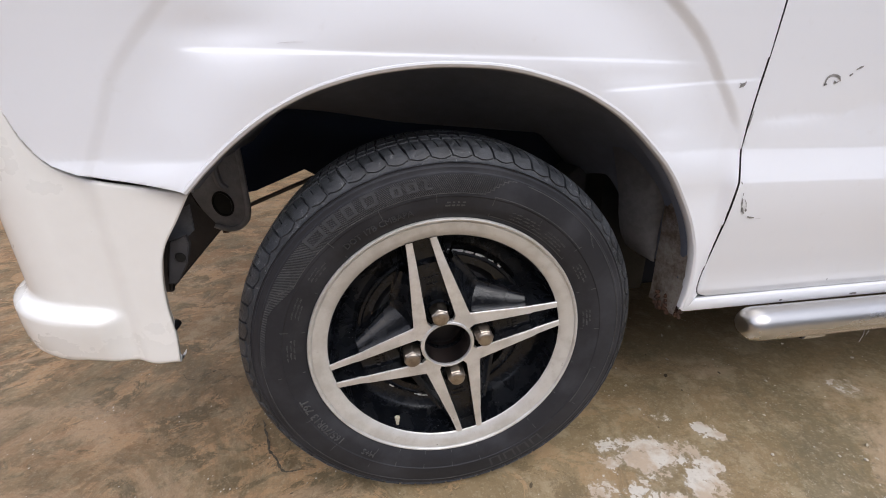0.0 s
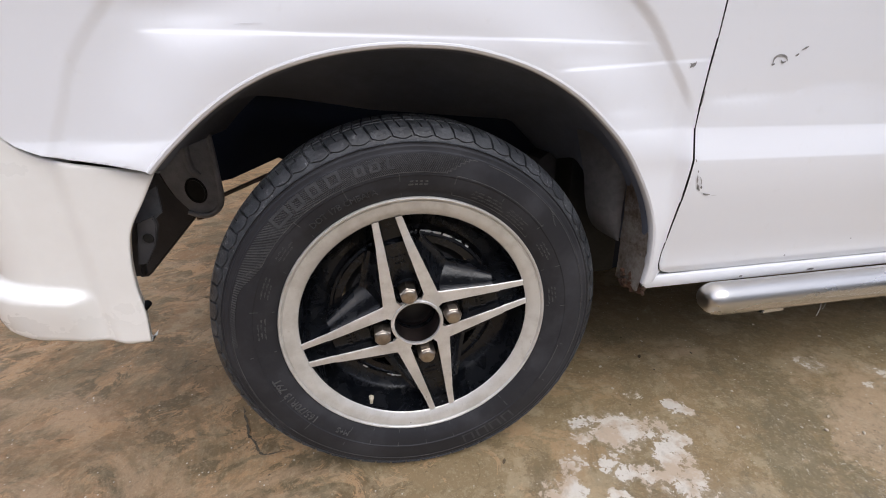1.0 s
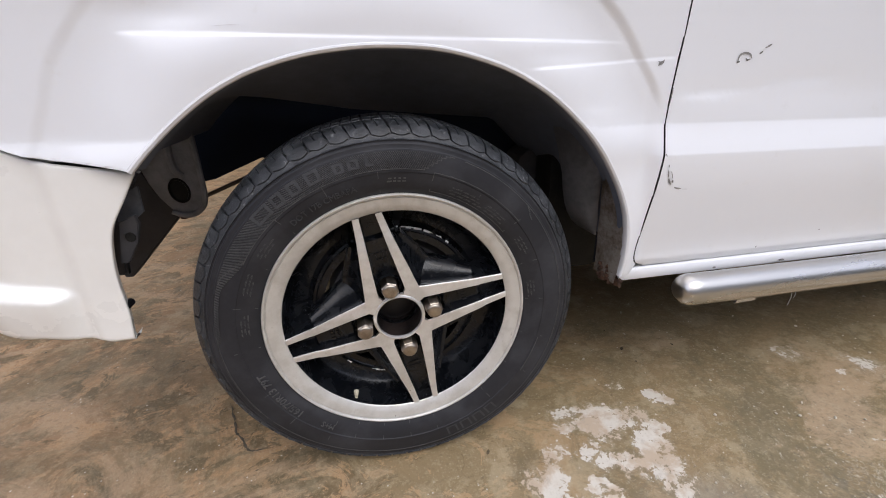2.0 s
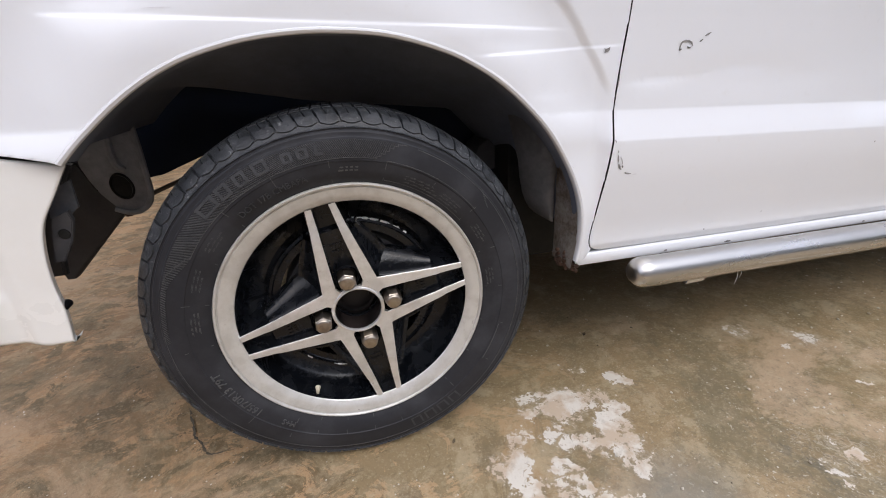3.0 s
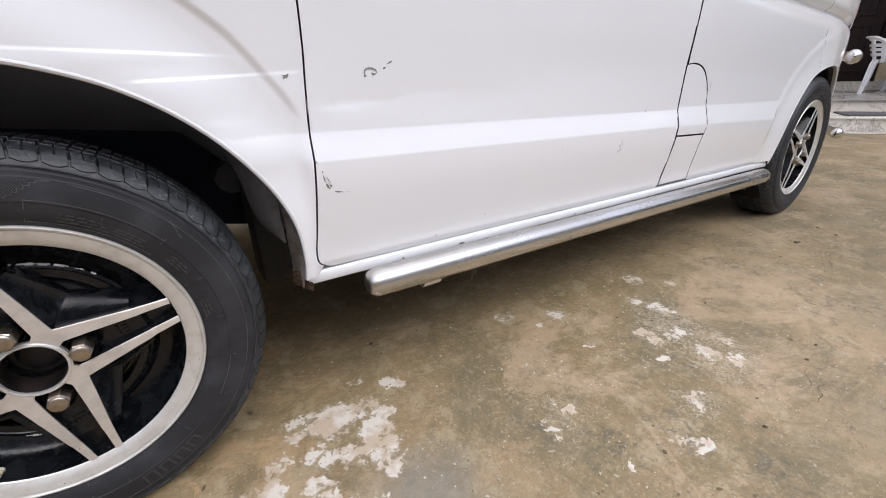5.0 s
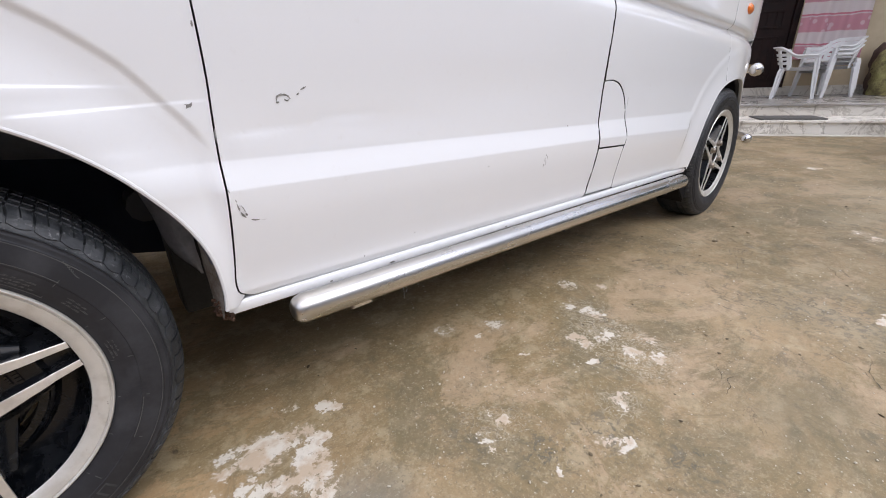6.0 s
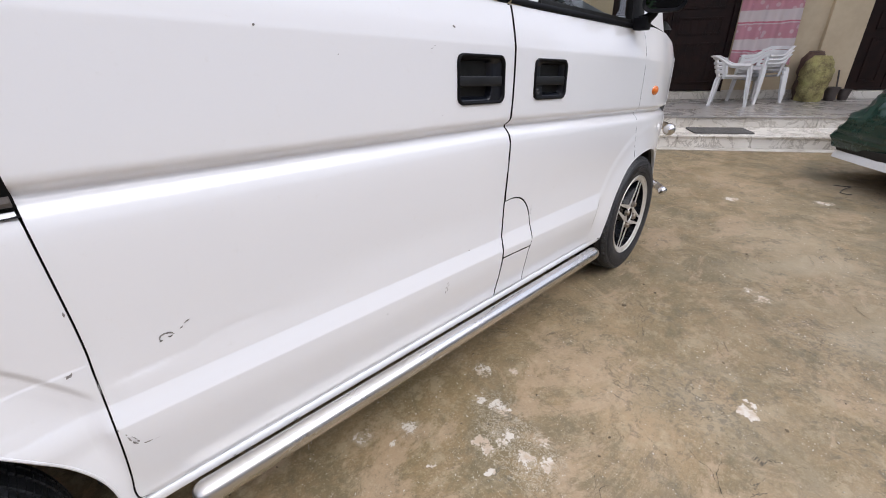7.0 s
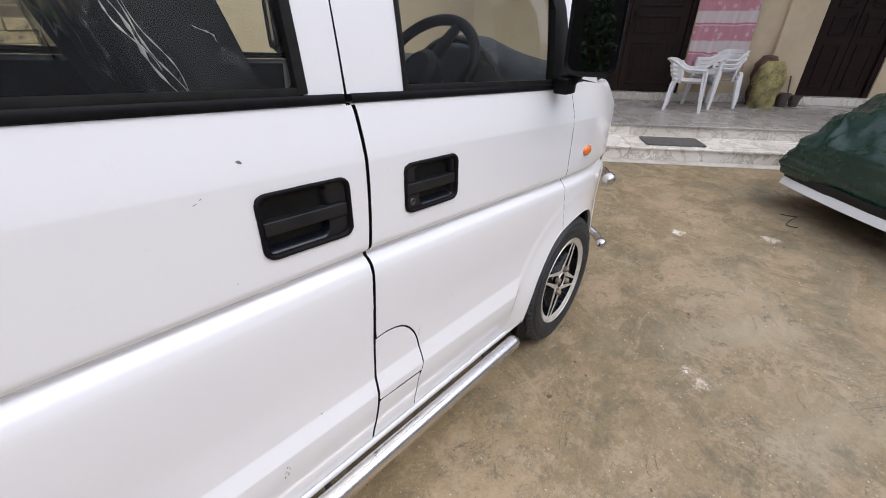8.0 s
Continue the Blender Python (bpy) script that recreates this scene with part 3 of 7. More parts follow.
def pchip_slopes(x, y):
    h, d = np.diff(x), np.diff(y) / np.diff(x)
    m = np.zeros_like(y)
    m[0], m[-1] = d[0], d[-1]
    for i in range(1, len(x) - 1):
        if d[i - 1] * d[i] > 0:
            w1, w2 = 2 * h[i] + h[i - 1], h[i] + 2 * h[i - 1]
            m[i] = (w1 + w2) / (w1 / d[i - 1] + w2 / d[i])
    return m


PM = pchip_slopes(PU, PY)


def profile(u):
    i = int(np.clip(np.searchsorted(PU, u) - 1, 0, len(PU) - 2))
    h = PU[i + 1] - PU[i]
    t = min(max((u - PU[i]) / h, 0), 1)
    a, b = PY[i], PY[i + 1]
    return (2 * t ** 3 - 3 * t * t + 1) * a + (t ** 3 - 2 * t * t + t) * h * PM[i] + (3 * t * t - 2 * t ** 3) * b + (t ** 3 - t * t) * h * PM[i + 1]


def smooth01(t):
    t = min(max(t, 0.0), 1.0)
    return t * t * (3 - 2 * t)


DENTS = ((-0.265, 0.33, 0.6555, -0.040, 0.004, 0.0016), (0.17, 0.44, 0.605, 0.035, 0.004, 0.0011), (0.39, 0.74, 0.559, 0.068, 0.008, 0.0010), (0.24, 0.33, 0.556, 0.0, 0.020, 0.0012))


FLARE_A = (30, 40, 46, 53, 60, 75, 90, 110, 122, 133, 138, 146, 160)
FLARE_R = (0.458, 0.462, 0.468, 0.480, 0.486, 0.494, 0.499, 0.502, 0.500, 0.487, 0.473, 0.462, 0.452)


def flare_edge(x, z):
    """How far from its middle the rear wheel flare begins."""
    return float(np.interp(math.degrees(math.atan2(z - HUB_Z, x - 0.01)), FLARE_A, FLARE_R))


def side_y(x, z):
    """The body side's depth at a place of the side view."""
    s, w, b = sill_z(x), waist_z(x), belt_z(x)
    lo, hi = band_z(x)
    # the lower shoulder fades out over the rear arch, the waist groove over the rear quarter
    if z < lo:
        u = (z - s) / (lo - s)
    elif z < hi:
        u = 1 + (z - lo) / (hi - lo)
    elif z < w:
        u = 2 + (z - hi) / (w - hi)
    elif z < b:
        u = 3 + (z - w) / (b - w)
    else:
        u = 4 + (z - b) / 0.15
    y = profile(max(u, -1.0))
    # the flares round the wheels: the panel steps in a little where each begins
    for cx, edge, amount, swell, soft in ((0.01, 0.478, 0.0044, 0.012, 0.013), (2.385, 0.418, -0.0032, 0.008, 0.030)):
        r = math.hypot(x - cx, z - HUB_Z) if z > HUB_Z else abs(x - cx)
        if cx < 1 and r < 0.56:
            edge = flare_edge(x, z)
        near = smooth01((0.386 - x) / 0.03) if cx < 1 else 1.0
        k = smooth01((edge + 0.7 * soft - r) / soft) * near
        amount *= 0.5 if cx < 1 and x < 0 else 1.0
        if k:
            low = smooth01((0.56 - z) / 0.10)
            flat = (0.0480 if cx < 1 else 0.0490) * low + (1 - low) * y + 0.20 * max(0.0, 0.40 - z) ** 1.6
            out = swell * smooth01((edge - 0.02 - r) / 0.09)
            y = y * (1 - k) + (flat + amount - out) * k
    # pressed and dented lines over the rear wheel: what lies below each stands out
    for x0, x1, zz, slope, soft, depth in DENTS:
        w = smooth01((x - x0) / 0.035) * smooth01((x1 - x) / 0.08) * (1.0 - 0.5 * smooth01((x - x0) / 0.35)) * smooth01((z - 0.50) / 0.03)
        if w and (x < 0.39) == (x0 < 0.39):
            line = zz + slope * (x - x0)
            k = smooth01((z - line) / soft + 0.5)
            y += depth * w * (k * math.exp(-max(0.0, z - line) / 0.030) - (1 - k) * max(0.0, line - z) / 0.025 * math.exp(1 - max(0.0, line - z) / 0.025))
    # shallow dents in the doors and over the arch
    for dx, dz, wx, wz, depth in ((-0.215, 0.672, 0.055, 0.014, 0.0022), (0.215, 0.620, 0.05, 0.010, 0.0012), (0.02, 0.625, 0.25, 0.018, -0.0012), (0.62, 0.56, 0.16, 0.025, 0.0022), (0.95, 0.60, 0.25, 0.06, 0.0012), (1.75, 0.60, 0.12, 0.04, 0.0010)):
        q = ((x - dx) / wx) ** 2 + ((z - dz) / wz) ** 2
        if q < 6:
            y += depth * math.exp(-q)
    # the corners turn in at the nose and the tail
    if x > 2.30:
        y += 0.38 * (x - 2.30) ** 2
    if x < -0.36:
        y += 0.9 * (-0.36 - x) ** 2
    return y


def side_panel(name, outline, material, parent, label="", step=0.022, lip=0.0020, depth=0.022, cuts=(), far=False, offset=0.0, holes=()):
    """A pressed panel: an outline of the side view laid on the body's curve, with a rolled edge."""
    bm = bmesh.new()
    pts = [Vector((x, 0, z)) for x, z in outline]
    clean = [pts[0]]
    for p in pts[1:]:
        if (p - clean[-1]).length > 0.0015:
            clean.append(p)
    if (clean[0] - clean[-1]).length < 0.0015:
        clean.pop()
    f = bm.faces.new([bm.verts.new(p) for p in clean])
    ring = set(bm.verts)
    bmesh.ops.inset_region(bm, faces=[f], thickness=lip, use_even_offset=True)
    rim = {v for v in ring if v.is_valid}
    for v in list(rim):
        v.tag = True
    bmesh.ops.triangulate(bm, faces=[g for g in bm.faces if len(g.verts) > 4])
    xs = [v.co.x for v in bm.verts]
    zs = [v.co.z for v in bm.verts]
    planes = [((x, 0, 0), (1, 0, 0)) for x in np.arange(min(xs) + step, max(xs), step)]
    planes += [((0, 0, z), (0, 0, 1)) for z in np.arange(min(zs) + step, max(zs), step)]
    # rows of cuts along the pressed lines
    xm = (min(xs) + max(xs)) / 2
    if max(xs) > 0.8:
        sl = (waist_z(xm + 0.01) - waist_z(xm - 0.01)) / 0.02
        planes += [((xm, 0, waist_z(xm) + d), Vector((-sl, 0, 1)).normalized()) for d in (-0.045, -0.036, -0.028, -0.021, -0.015, -0.010, -0.006, -0.003, 0.0, 0.003, 0.006, 0.009, 0.013, 0.018, 0.024, 0.032)]
        (l0, h0), (l1, h1) = band_z(xm - 0.01), band_z(xm + 0.01)
        for k in (-0.34, -0.15, -0.05, 0.0, 0.04, 0.075, 0.15, 0.29, 0.49, 0.68, 0.83, 0.90, 0.95, 0.99, 1.02, 1.06, 1.12, 1.32):
            za, zb = l0 + k * (h0 - l0), l1 + k * (h1 - l1)
            planes.append(((xm, 0, (za + zb) / 2), Vector((-(zb - za) / 0.02, 0, 1)).normalized()))
        planes += [((0.37, 0, 0.302 + d), Vector((0.022, 0, 1)).normalized()) for d in (0.012, 0.016, 0.020, 0.024, 0.028, 0.033)]
    if max(xs) > 0.8 and max(zs) > 1.0:
        planes += [((xm, 0, belt_z(xm) - d), Vector((0.068, 0, 1)).normalized()) for d in (0.114, 0.108, 0.104, 0.100, 0.096, 0.092, 0.086, 0.030, 0.020)]
    if 0.38 < min(xs) < 0.42:
        x0, x1, zz, slope, soft, dd = DENTS[2]
        planes += [((x0, 0, zz + d), Vector((-slope, 0, 1)).normalized()) for d in (-0.012, -0.006, -0.004, -0.002, 0.0, 0.002, 0.004, 0.006, 0.012)]
    if max(xs) < 0.5:
        for x0, x1, zz, slope, soft, dd in DENTS[:2]:
            planes += [((x0, 0, zz + d), Vector((-slope, 0, 1)).normalized()) for d in (-0.012, -0.007, -0.0045, -0.003, -0.0015, 0.0, 0.0015, 0.003, 0.0045, 0.008, 0.014)]
    for xc, zc, w, h, slope in holes:
        planes += [((xc - w, 0, 0), (1, 0, 0)), ((xc + w, 0, 0), (1, 0, 0))]
        planes += [((xc, 0, zc + k * h), Vector((-slope, 0, 1)).normalized()) for k in (-1, 1)]
    for co, no in planes:
        bmesh.ops.bisect_plane(bm, geom=bm.verts[:] + bm.edges[:] + bm.faces[:], plane_co=co, plane_no=no, dist=1e-5)
    if max(xs) < 0.5 and not far:
        # rings of cuts along the edge of the wheel flare
        for q in range(20, 166, 4):
            way = Vector((math.cos(radians(q + 2)), 0, math.sin(radians(q + 2))))
            mid = Vector((0.01, 0, HUB_Z))
            for r in (flare_edge(0.01 + way.x, HUB_Z + way.z) + d for d in (-0.0080, -0.0045, -0.0015, 0.0015, 0.0045, 0.0075, 0.0105)):
                near = []
                for g in bm.faces:
                    d = g.calc_center_median() - mid
                    if 0.43 < d.length < 0.53 and q <= math.degrees(math.atan2(d.z, d.x)) < q + 4:
                        near.append(g)
                if near:
                    es = list({e for g in near for e in g.edges})
                    vs = list({v for g in near for v in g.verts})
                    bmesh.ops.bisect_plane(bm, geom=vs + es + near, plane_co=mid + way * r, plane_no=way, dist=1e-5)
    for xc, zc, w, h, slope in holes:
        cut = [g for g in bm.faces if abs(g.calc_center_median().x - xc) < w and abs(g.calc_center_median().z - zc - slope * (g.calc_center_median().x - xc)) < h]
        bmesh.ops.delete(bm, geom=cut, context="FACES")
    border = {v for e in bm.edges if len(e.link_faces) == 1 for v in e.verts}
    edges = [e for e in bm.edges if len(e.link_faces) == 1]
    inner = {}
    for v in bm.verts:
        y = side_y(v.co.x, v.co.z) + offset
        v.co.y = y + (lip * 0.8 if v in border else 0.0)
    made = bmesh.ops.extrude_edge_only(bm, edges=edges)["geom"]
    for v in made:
        if isinstance(v, bmesh.types.BMVert):
            v.co.y += depth
    bm.verts.index_update()
    walls = {v for v in made if isinstance(v, bmesh.types.BMVert)}
    kind_of = [2 if v in walls else 1 if v in border else 0 for v in bm.verts]
    if far:
        for v in bm.verts:
            v.co.y = FAR - v.co.y
    bmesh.ops.recalc_face_normals(bm, faces=bm.faces)
    out = sum((g.normal.y * g.calc_area() for g in bm.faces))
    if (out > 0) != far:
        bmesh.ops.reverse_faces(bm, faces=bm.faces)
    for g in bm.faces:
        g.smooth = True
        g.material_index = 1 if any(kind_of[v.index] == 2 for v in g.verts) else 0
    me = bpy.data.meshes.new(name)
    bm.to_mesh(me)
    bm.free()
    me.materials.append(material)
    # white panel edges turn black here, which paints the shade in the seams
    me.materials.append(SEAL_SHADE)
    # the skin takes the normals of the curve itself, so that it mirrors cleanly
    h, s = 0.0015, (-1.0 if far else 1.0)
    skin = []
    for i, v in enumerate(me.vertices):
        x, z = v.co.x, v.co.z
        skin.append(Vector(((side_y(x + h, z) - side_y(x - h, z)) / (2 * h), -s, (side_y(x, z + h) - side_y(x, z - h)) / (2 * h))).normalized() if kind_of[i] < 2 else None)
    loops = [None] * len(me.loops)
    for p in me.polygons:
        for k in p.loop_indices:
            i = me.loops[k].vertex_index
            if p.material_index == 1:
                loops[k] = p.normal.copy()
            elif kind_of[i] == 1:
                loops[k] = (skin[i] + p.normal).normalized()
            else:
                loops[k] = skin[i]
    me.normals_split_custom_set(loops)
    ob = new(name, me)
    ob.parent = parent
    return tagged(ob, label)


van = thing("van", "white microvan with scuffed and dented doors parked on the yard", "van")

ARCH = [(-0.345, 0.392), (-0.326, 0.439), (-0.302, 0.487), (-0.278, 0.518), (-0.252, 0.543), (-0.224, 0.566), (-0.192, 0.588), (-0.162, 0.604), (-0.129, 0.617),
        (-0.080, 0.629), (-0.026, 0.635), (0.024, 0.635), (0.075, 0.630), (0.129, 0.616), (0.173, 0.598), (0.220, 0.569), (0.265, 0.529), (0.302, 0.483),
        (0.329, 0.438), (0.346, 0.390), (0.351, 0.335), (0.348, 0.300)]
SEAM_REAR = [(0.393, 1.30), (0.393, 1.10), (0.393, 0.95), (0.394, 0.80), (0.3945, 0.70), (0.3935, 0.638), (0.3905, 0.594), (0.3875, 0.540), (0.3850, 0.495), (0.3810, 0.435),
             (0.3755, 0.377), (0.3705, 0.342), (0.373, 0.322), (0.386, 0.3105)]
SEAM_MID = [(1.374, 1.265), (1.3785, 1.130), (1.384, 1.116), (1.393, 1.105), (1.398, 1.00), (1.395, 0.90), (1.389, 0.828), (1.392, 0.80), (1.388, 0.70), (1.384, 0.609),
            (1.380, 0.52), (1.374, 0.45), (1.372, 0.42), (1.366, 0.36), (1.357, 0.30), (1.350, 0.288)]
FLAP = [(1.384, 0.607), (1.410, 0.609), (1.436, 0.606), (1.462, 0.597), (1.484, 0.580), (1.502, 0.555), (1.513, 0.527), (1.520, 0.490), (1.522, 0.448), (1.517, 0.424)]
FLAP_LOW = [(1.510, 0.40), (1.506, 0.34), (1.504, 0.289)]
SEAM_FRONT = [(2.208, 1.075), (2.222, 1.03), (2.232, 0.987), (2.238, 0.90), (2.241, 0.783), (2.248, 0.70), (2.258, 0.63), (2.268, 0.572)]
ARCH_FRONT = [(2.058, 0.262), (2.076, 0.31), (2.095, 0.36), (2.116, 0.412), (2.146, 0.462), (2.182, 0.508), (2.222, 0.545), (2.268, 0.568), (2.33, 0.583), (2.40, 0.588),
              (2.47, 0.581), (2.535, 0.560), (2.595, 0.520), (2.65, 0.46), (2.685, 0.40), (2.70, 0.34), (2.705, 0.28)]
GAP = 0.0014
HANDLES = [(1.266, 0.952, 0.174, 0.114, -0.06), (1.570, 0.934, 0.168, 0.109, -0.06)]


seam_rear = smooth_line(SEAM_REAR, 4)
seam_mid = smooth_line(SEAM_MID, 4)
arch_rear = smooth_line(ARCH[3:], 4)
flap = smooth_line(FLAP, 4)
arch_front = smooth_line(ARCH_FRONT, 3)
bumper_seam = smooth_line([(-0.278, 0.518), (-0.315, 0.526), (-0.355, 0.534), (-0.385, 0.542), (-0.405, 0.553), (-0.418, 0.570), (-0.426, 0.594), (-0.430, 0.63), (-0.434, 0.70), (-0.44, 0.78)], 4)
cut_arch = arch_front.index(min(arch_front, key=lambda p: abs(p[0] - 2.268)))


def bottom(x0, x1, n=12):
    return [(x, sill_z(x) + 0.006) for x in np.linspace(x0, x1, n)]


def belt(x0, x1, n=12):
    return [(x, belt_z(x) - 0.003) for x in np.linspace(x0, x1, n)]


STEP = 0.011


def build_side(far):
    made = []

    def panel(name, outline, label="", **k):
        made.append(side_panel(name, outline, PAINT, van, label, far=far, **k))
        return made[-1]

    # rear quarter: arch, door seam, belt, tail, bumper seam
    quarter = arch_rear + [(0.350, 0.300), (0.366, 0.300)] + [(x - GAP, z) for x, z in reversed(seam_rear) if 0.312 < z < 0.852]
    quarter += [(0.391, 0.853), (-0.42, 0.873), (-0.42, 0.948), (0.391, 0.934)] + [(x - GAP, z) for x, z in reversed(seam_rear) if 0.94 < z < belt_z(0.39) - 0.004]
    quarter += belt(0.39, -0.50, 8) + [(-0.505, 0.9), (-0.50, 0.79)] + [(x, z + 0.0012) for x, z in reversed(bumper_seam)]
    panel("quarter_panel", quarter, "white rear quarter panel with a dented wheel flare", step=0.0065)
    # sliding door
    sliding = [(x + GAP, z) for x, z in seam_rear if z < belt_z(0.39) - 0.004] + bottom(0.40, 1.345) + [(x - GAP - 0.0026, z) for x, z in reversed(seam_mid) if 0.295 < z < belt_z(1.38) - 0.004]
    sliding += belt(1.375, 0.40)
    door = panel("sliding_door", sliding, "white sliding door with black scuffs and scratches", step=STEP, holes=[(h[0], h[1], h[2] / 2 - 0.006, h[3] / 2 - 0.006, h[4]) for h in HANDLES[:1]])
    # fuel flap and the body piece under it
    low = [(x, z) for x, z in seam_mid if z < 0.604]
    flap_outline = [(x + 2 * GAP, z - GAP) for x, z in flap] + [(1.378, 0.430)] + [(x + GAP + 0.001, z) for x, z in reversed(low) if z > 0.432]
    panel("fuel_flap", flap_outline, step=0.02)
    foot = [(1.377, 0.4255), (1.516, 0.4185)] + [(x, z) for x, z in FLAP_LOW] + [(1.356, 0.292)] + [(x + GAP + 0.001, z) for x, z in reversed(low) if 0.295 < z < 0.42]
    panel("rocker_piece", foot, step=0.02)
    # front door
    front = [(x + GAP + 0.0024, z) for x, z in seam_mid if 0.612 < z < belt_z(1.38) - 0.004] + [(x + 3 * GAP + 0.0022, z + GAP + 0.0006) for x, z in flap] + [(x + 2 * GAP, z) for x, z in FLAP_LOW]
    front += bottom(1.515, 2.052) + [p for p in arch_front[: cut_arch + 1]] + [(x - GAP, z) for x, z in reversed(smooth_line(SEAM_FRONT, 4))][1:]
    front += belt(2.19, 1.385)
    panel("front_door", front, "white front door with a black pull handle", step=STEP, holes=[(h[0], h[1], h[2] / 2 - 0.006, h[3] / 2 - 0.006, h[4]) for h in HANDLES[1:]])
    # front wing, up to where the nose turns
    wing = [(x + GAP, z) for x, z in smooth_line(SEAM_FRONT, 4)] + arch_front[cut_arch:] + [(2.73, 0.28), (2.73, 0.95), (2.60, 1.02), (2.45, 1.055), (2.30, 1.075)]
    panel("front_wing", wing, "white front wing with an amber indicator", step=0.02)
    return made


build_side(False)
build_side(True)


# rear bumper: corner cover wrapping to the tail, with a ledge
def rear_bumper():
    edge = smooth_line([(-0.281, 0.513), (-0.300, 0.487), (-0.320, 0.444), (-0.329, 0.402), (-0.332, 0.358), (-0.331, 0.335), (-0.334, 0.315)], 12)
    top = [(x, z - 0.0040) for x, z in bumper_seam]
    rows = []
    for k in np.linspace(0, 1, 64):
        row = []
        front = (float(np.interp(k * (len(edge) - 1), range(len(edge)), [p[0] for p in edge])), 0)
        for s in np.linspace(0, 1, 84):
            # side part, corner, tail part
            q = min(s / 0.5, 1.0)
            x = front[0] + (-0.430 - front[0]) * q
            ztop = float(np.interp(-x, [-p[0] for p in top], [p[1] for p in top]))
            zlow = 0.313 + 0.020 * max(0.0, q - 0.25) / 0.75
            if s > 0.5:
                zlow += 0.075 * (1 - math.cos(min((s - 0.5) / 0.28, 1.0) * math.pi / 2))
            z = ztop + (zlow - ztop) * k
            y = 0.055 - 0.014 * k - 0.005 * smooth01((x + 0.385) / 0.022)
            if s > 0.5:
                a = min((s - 0.5) / 0.28, 1.0) * math.pi / 2
                x -= 0.085 * math.sin(a)
                y += 0.11 * (1 - math.cos(a))
                z += (0.345 - z) * k * (1 - math.cos(a)) * 0.2
            if s > 0.78:
                q = (s - 0.78) / 0.22
                x, y = x - 0.02 * q, y + (FAR / 2 - y) * q
            # the ledge: what lies under it stands proud
            ledge = smooth01((0.387 + 0.22 * (-0.384 - x) - z) / 0.016) * smooth01((-0.376 - x) / 0.030)
            fade = smooth01((z - 0.30) / 0.08)
            y -= 0.016 * ledge * (0.35 + 0.65 * fade) * (1.0 if s < 0.6 else max(0.0, 1 - (s - 0.6) / 0.18))
            x -= 0.014 * ledge * smooth01((s - 0.5) / 0.2)
            row.append((x, y, z))
        rows.append(row)
    # rolled edges: round the wheel opening, along the top and the bottom
    rows = [[(x - 0.004, y + 0.014, z), (x - 0.0005, y + 0.003, z)] + [(x, y, z) for x, y, z in r] for r in rows for x, y, z in r[:1]]
    rows = [[(x, y + 0.012, z - 0.002) for x, y, z in rows[0]], [(x, y + 0.0012, z + 0.0008) for x, y, z in rows[0]]] + rows[1:] + [[(x, y + 0.002, z - 0.003) for x, y, z in rows[-1]], [(x, y + 0.016, z - 0.003) for x, y, z in rows[-1]]]
    return rows


bumper_rows = rear_bumper()
face_out(part("rear_bumper", grid(bumper_rows), PAINT_CREAM, van, "white plastic rear bumper corner with a ledge", sharp=170))
face_out(part("rear_bumper", grid([[(x, FAR - y, z) for x, y, z in r] for r in bumper_rows]), PAINT_CREAM, van, sharp=50), (0, 1, 0))
part("clip", lathe([(0.0, -0.004), (0.004, -0.004), (0.005, 0.0), (0.005, 0.010), (0.0, 0.010)], 12), BLACK_TRIM, van).location = (-0.335, 0.047, 0.354)
# plate added where the space behind the bumper reads black
part("bumper_stay", plate([(-0.318, 0.500), (-0.356, 0.430), (-0.368, 0.360), (-0.42, 0.360), (-0.42, 0.52), (-0.33, 0.52)], 0.13, 0.14, 0.003), UNDER, van, "black plate closing the gap behind the bumper")


# sill under the doors, with a rounded face
def sill():
    rows = []
    for x in np.linspace(0.352, 2.062, 60):
        z = sill_z(x)
        rows.append([(x, y, z + d) for y, d in ((0.095, 0.0045), (0.0590, 0.0045), (0.0565, 0.0038), (0.0550, 0.0020), (0.0544, -0.004), (0.0546, -0.011), (0.0568, -0.016), (0.062, -0.019), (0.095, -0.021))])
    return grid(rows)


part("sill", sill(), PAINT, van, "white sill with chipped edge under the doors")
bm = bmesh.new()
for x, l in ((0.525, 0.006), (0.655, 0.012), (0.664, 0.005), (1.00, 0.008), (1.66, 0.012)):
    z = sill_z(x)
    rows = []
    for k in np.linspace(0, 1, 6):
        w = 0.0017 * math.sin(math.pi * (0.12 + 0.76 * k)) * (0.7 + 0.6 * random.random())
        xx = x + l * k
        rows.append([(xx, 0.0540 - 0.0006 + abs(d) * 0.1, z - 0.010 + d) for d in (-w, 0, w)])
    grid(rows, bm=bm)
tagged(face_out(part("paint_chip", bm, SCUFF, van, "dark chips along the sill")), kind="stuff")

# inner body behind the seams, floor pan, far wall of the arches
# dark sheet, so that the seams read dark
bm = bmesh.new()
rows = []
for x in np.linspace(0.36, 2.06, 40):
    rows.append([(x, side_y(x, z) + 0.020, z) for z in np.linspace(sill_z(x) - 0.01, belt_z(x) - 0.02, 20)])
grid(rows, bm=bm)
part("door_shell", bm, SEAL_SHADE, van, "dark seals and inner shell behind the seams")
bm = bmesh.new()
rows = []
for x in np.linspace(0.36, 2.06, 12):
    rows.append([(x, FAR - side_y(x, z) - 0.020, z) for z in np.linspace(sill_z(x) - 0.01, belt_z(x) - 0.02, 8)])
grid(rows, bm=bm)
part("door_shell", bm, SEAL_SHADE, van)
part("floor_pan", boxed((0.46, 0.100, 0.268), (2.05, FAR - 0.085, 0.36)), SEAL_SHADE, van, "black floor pan under the cabin")
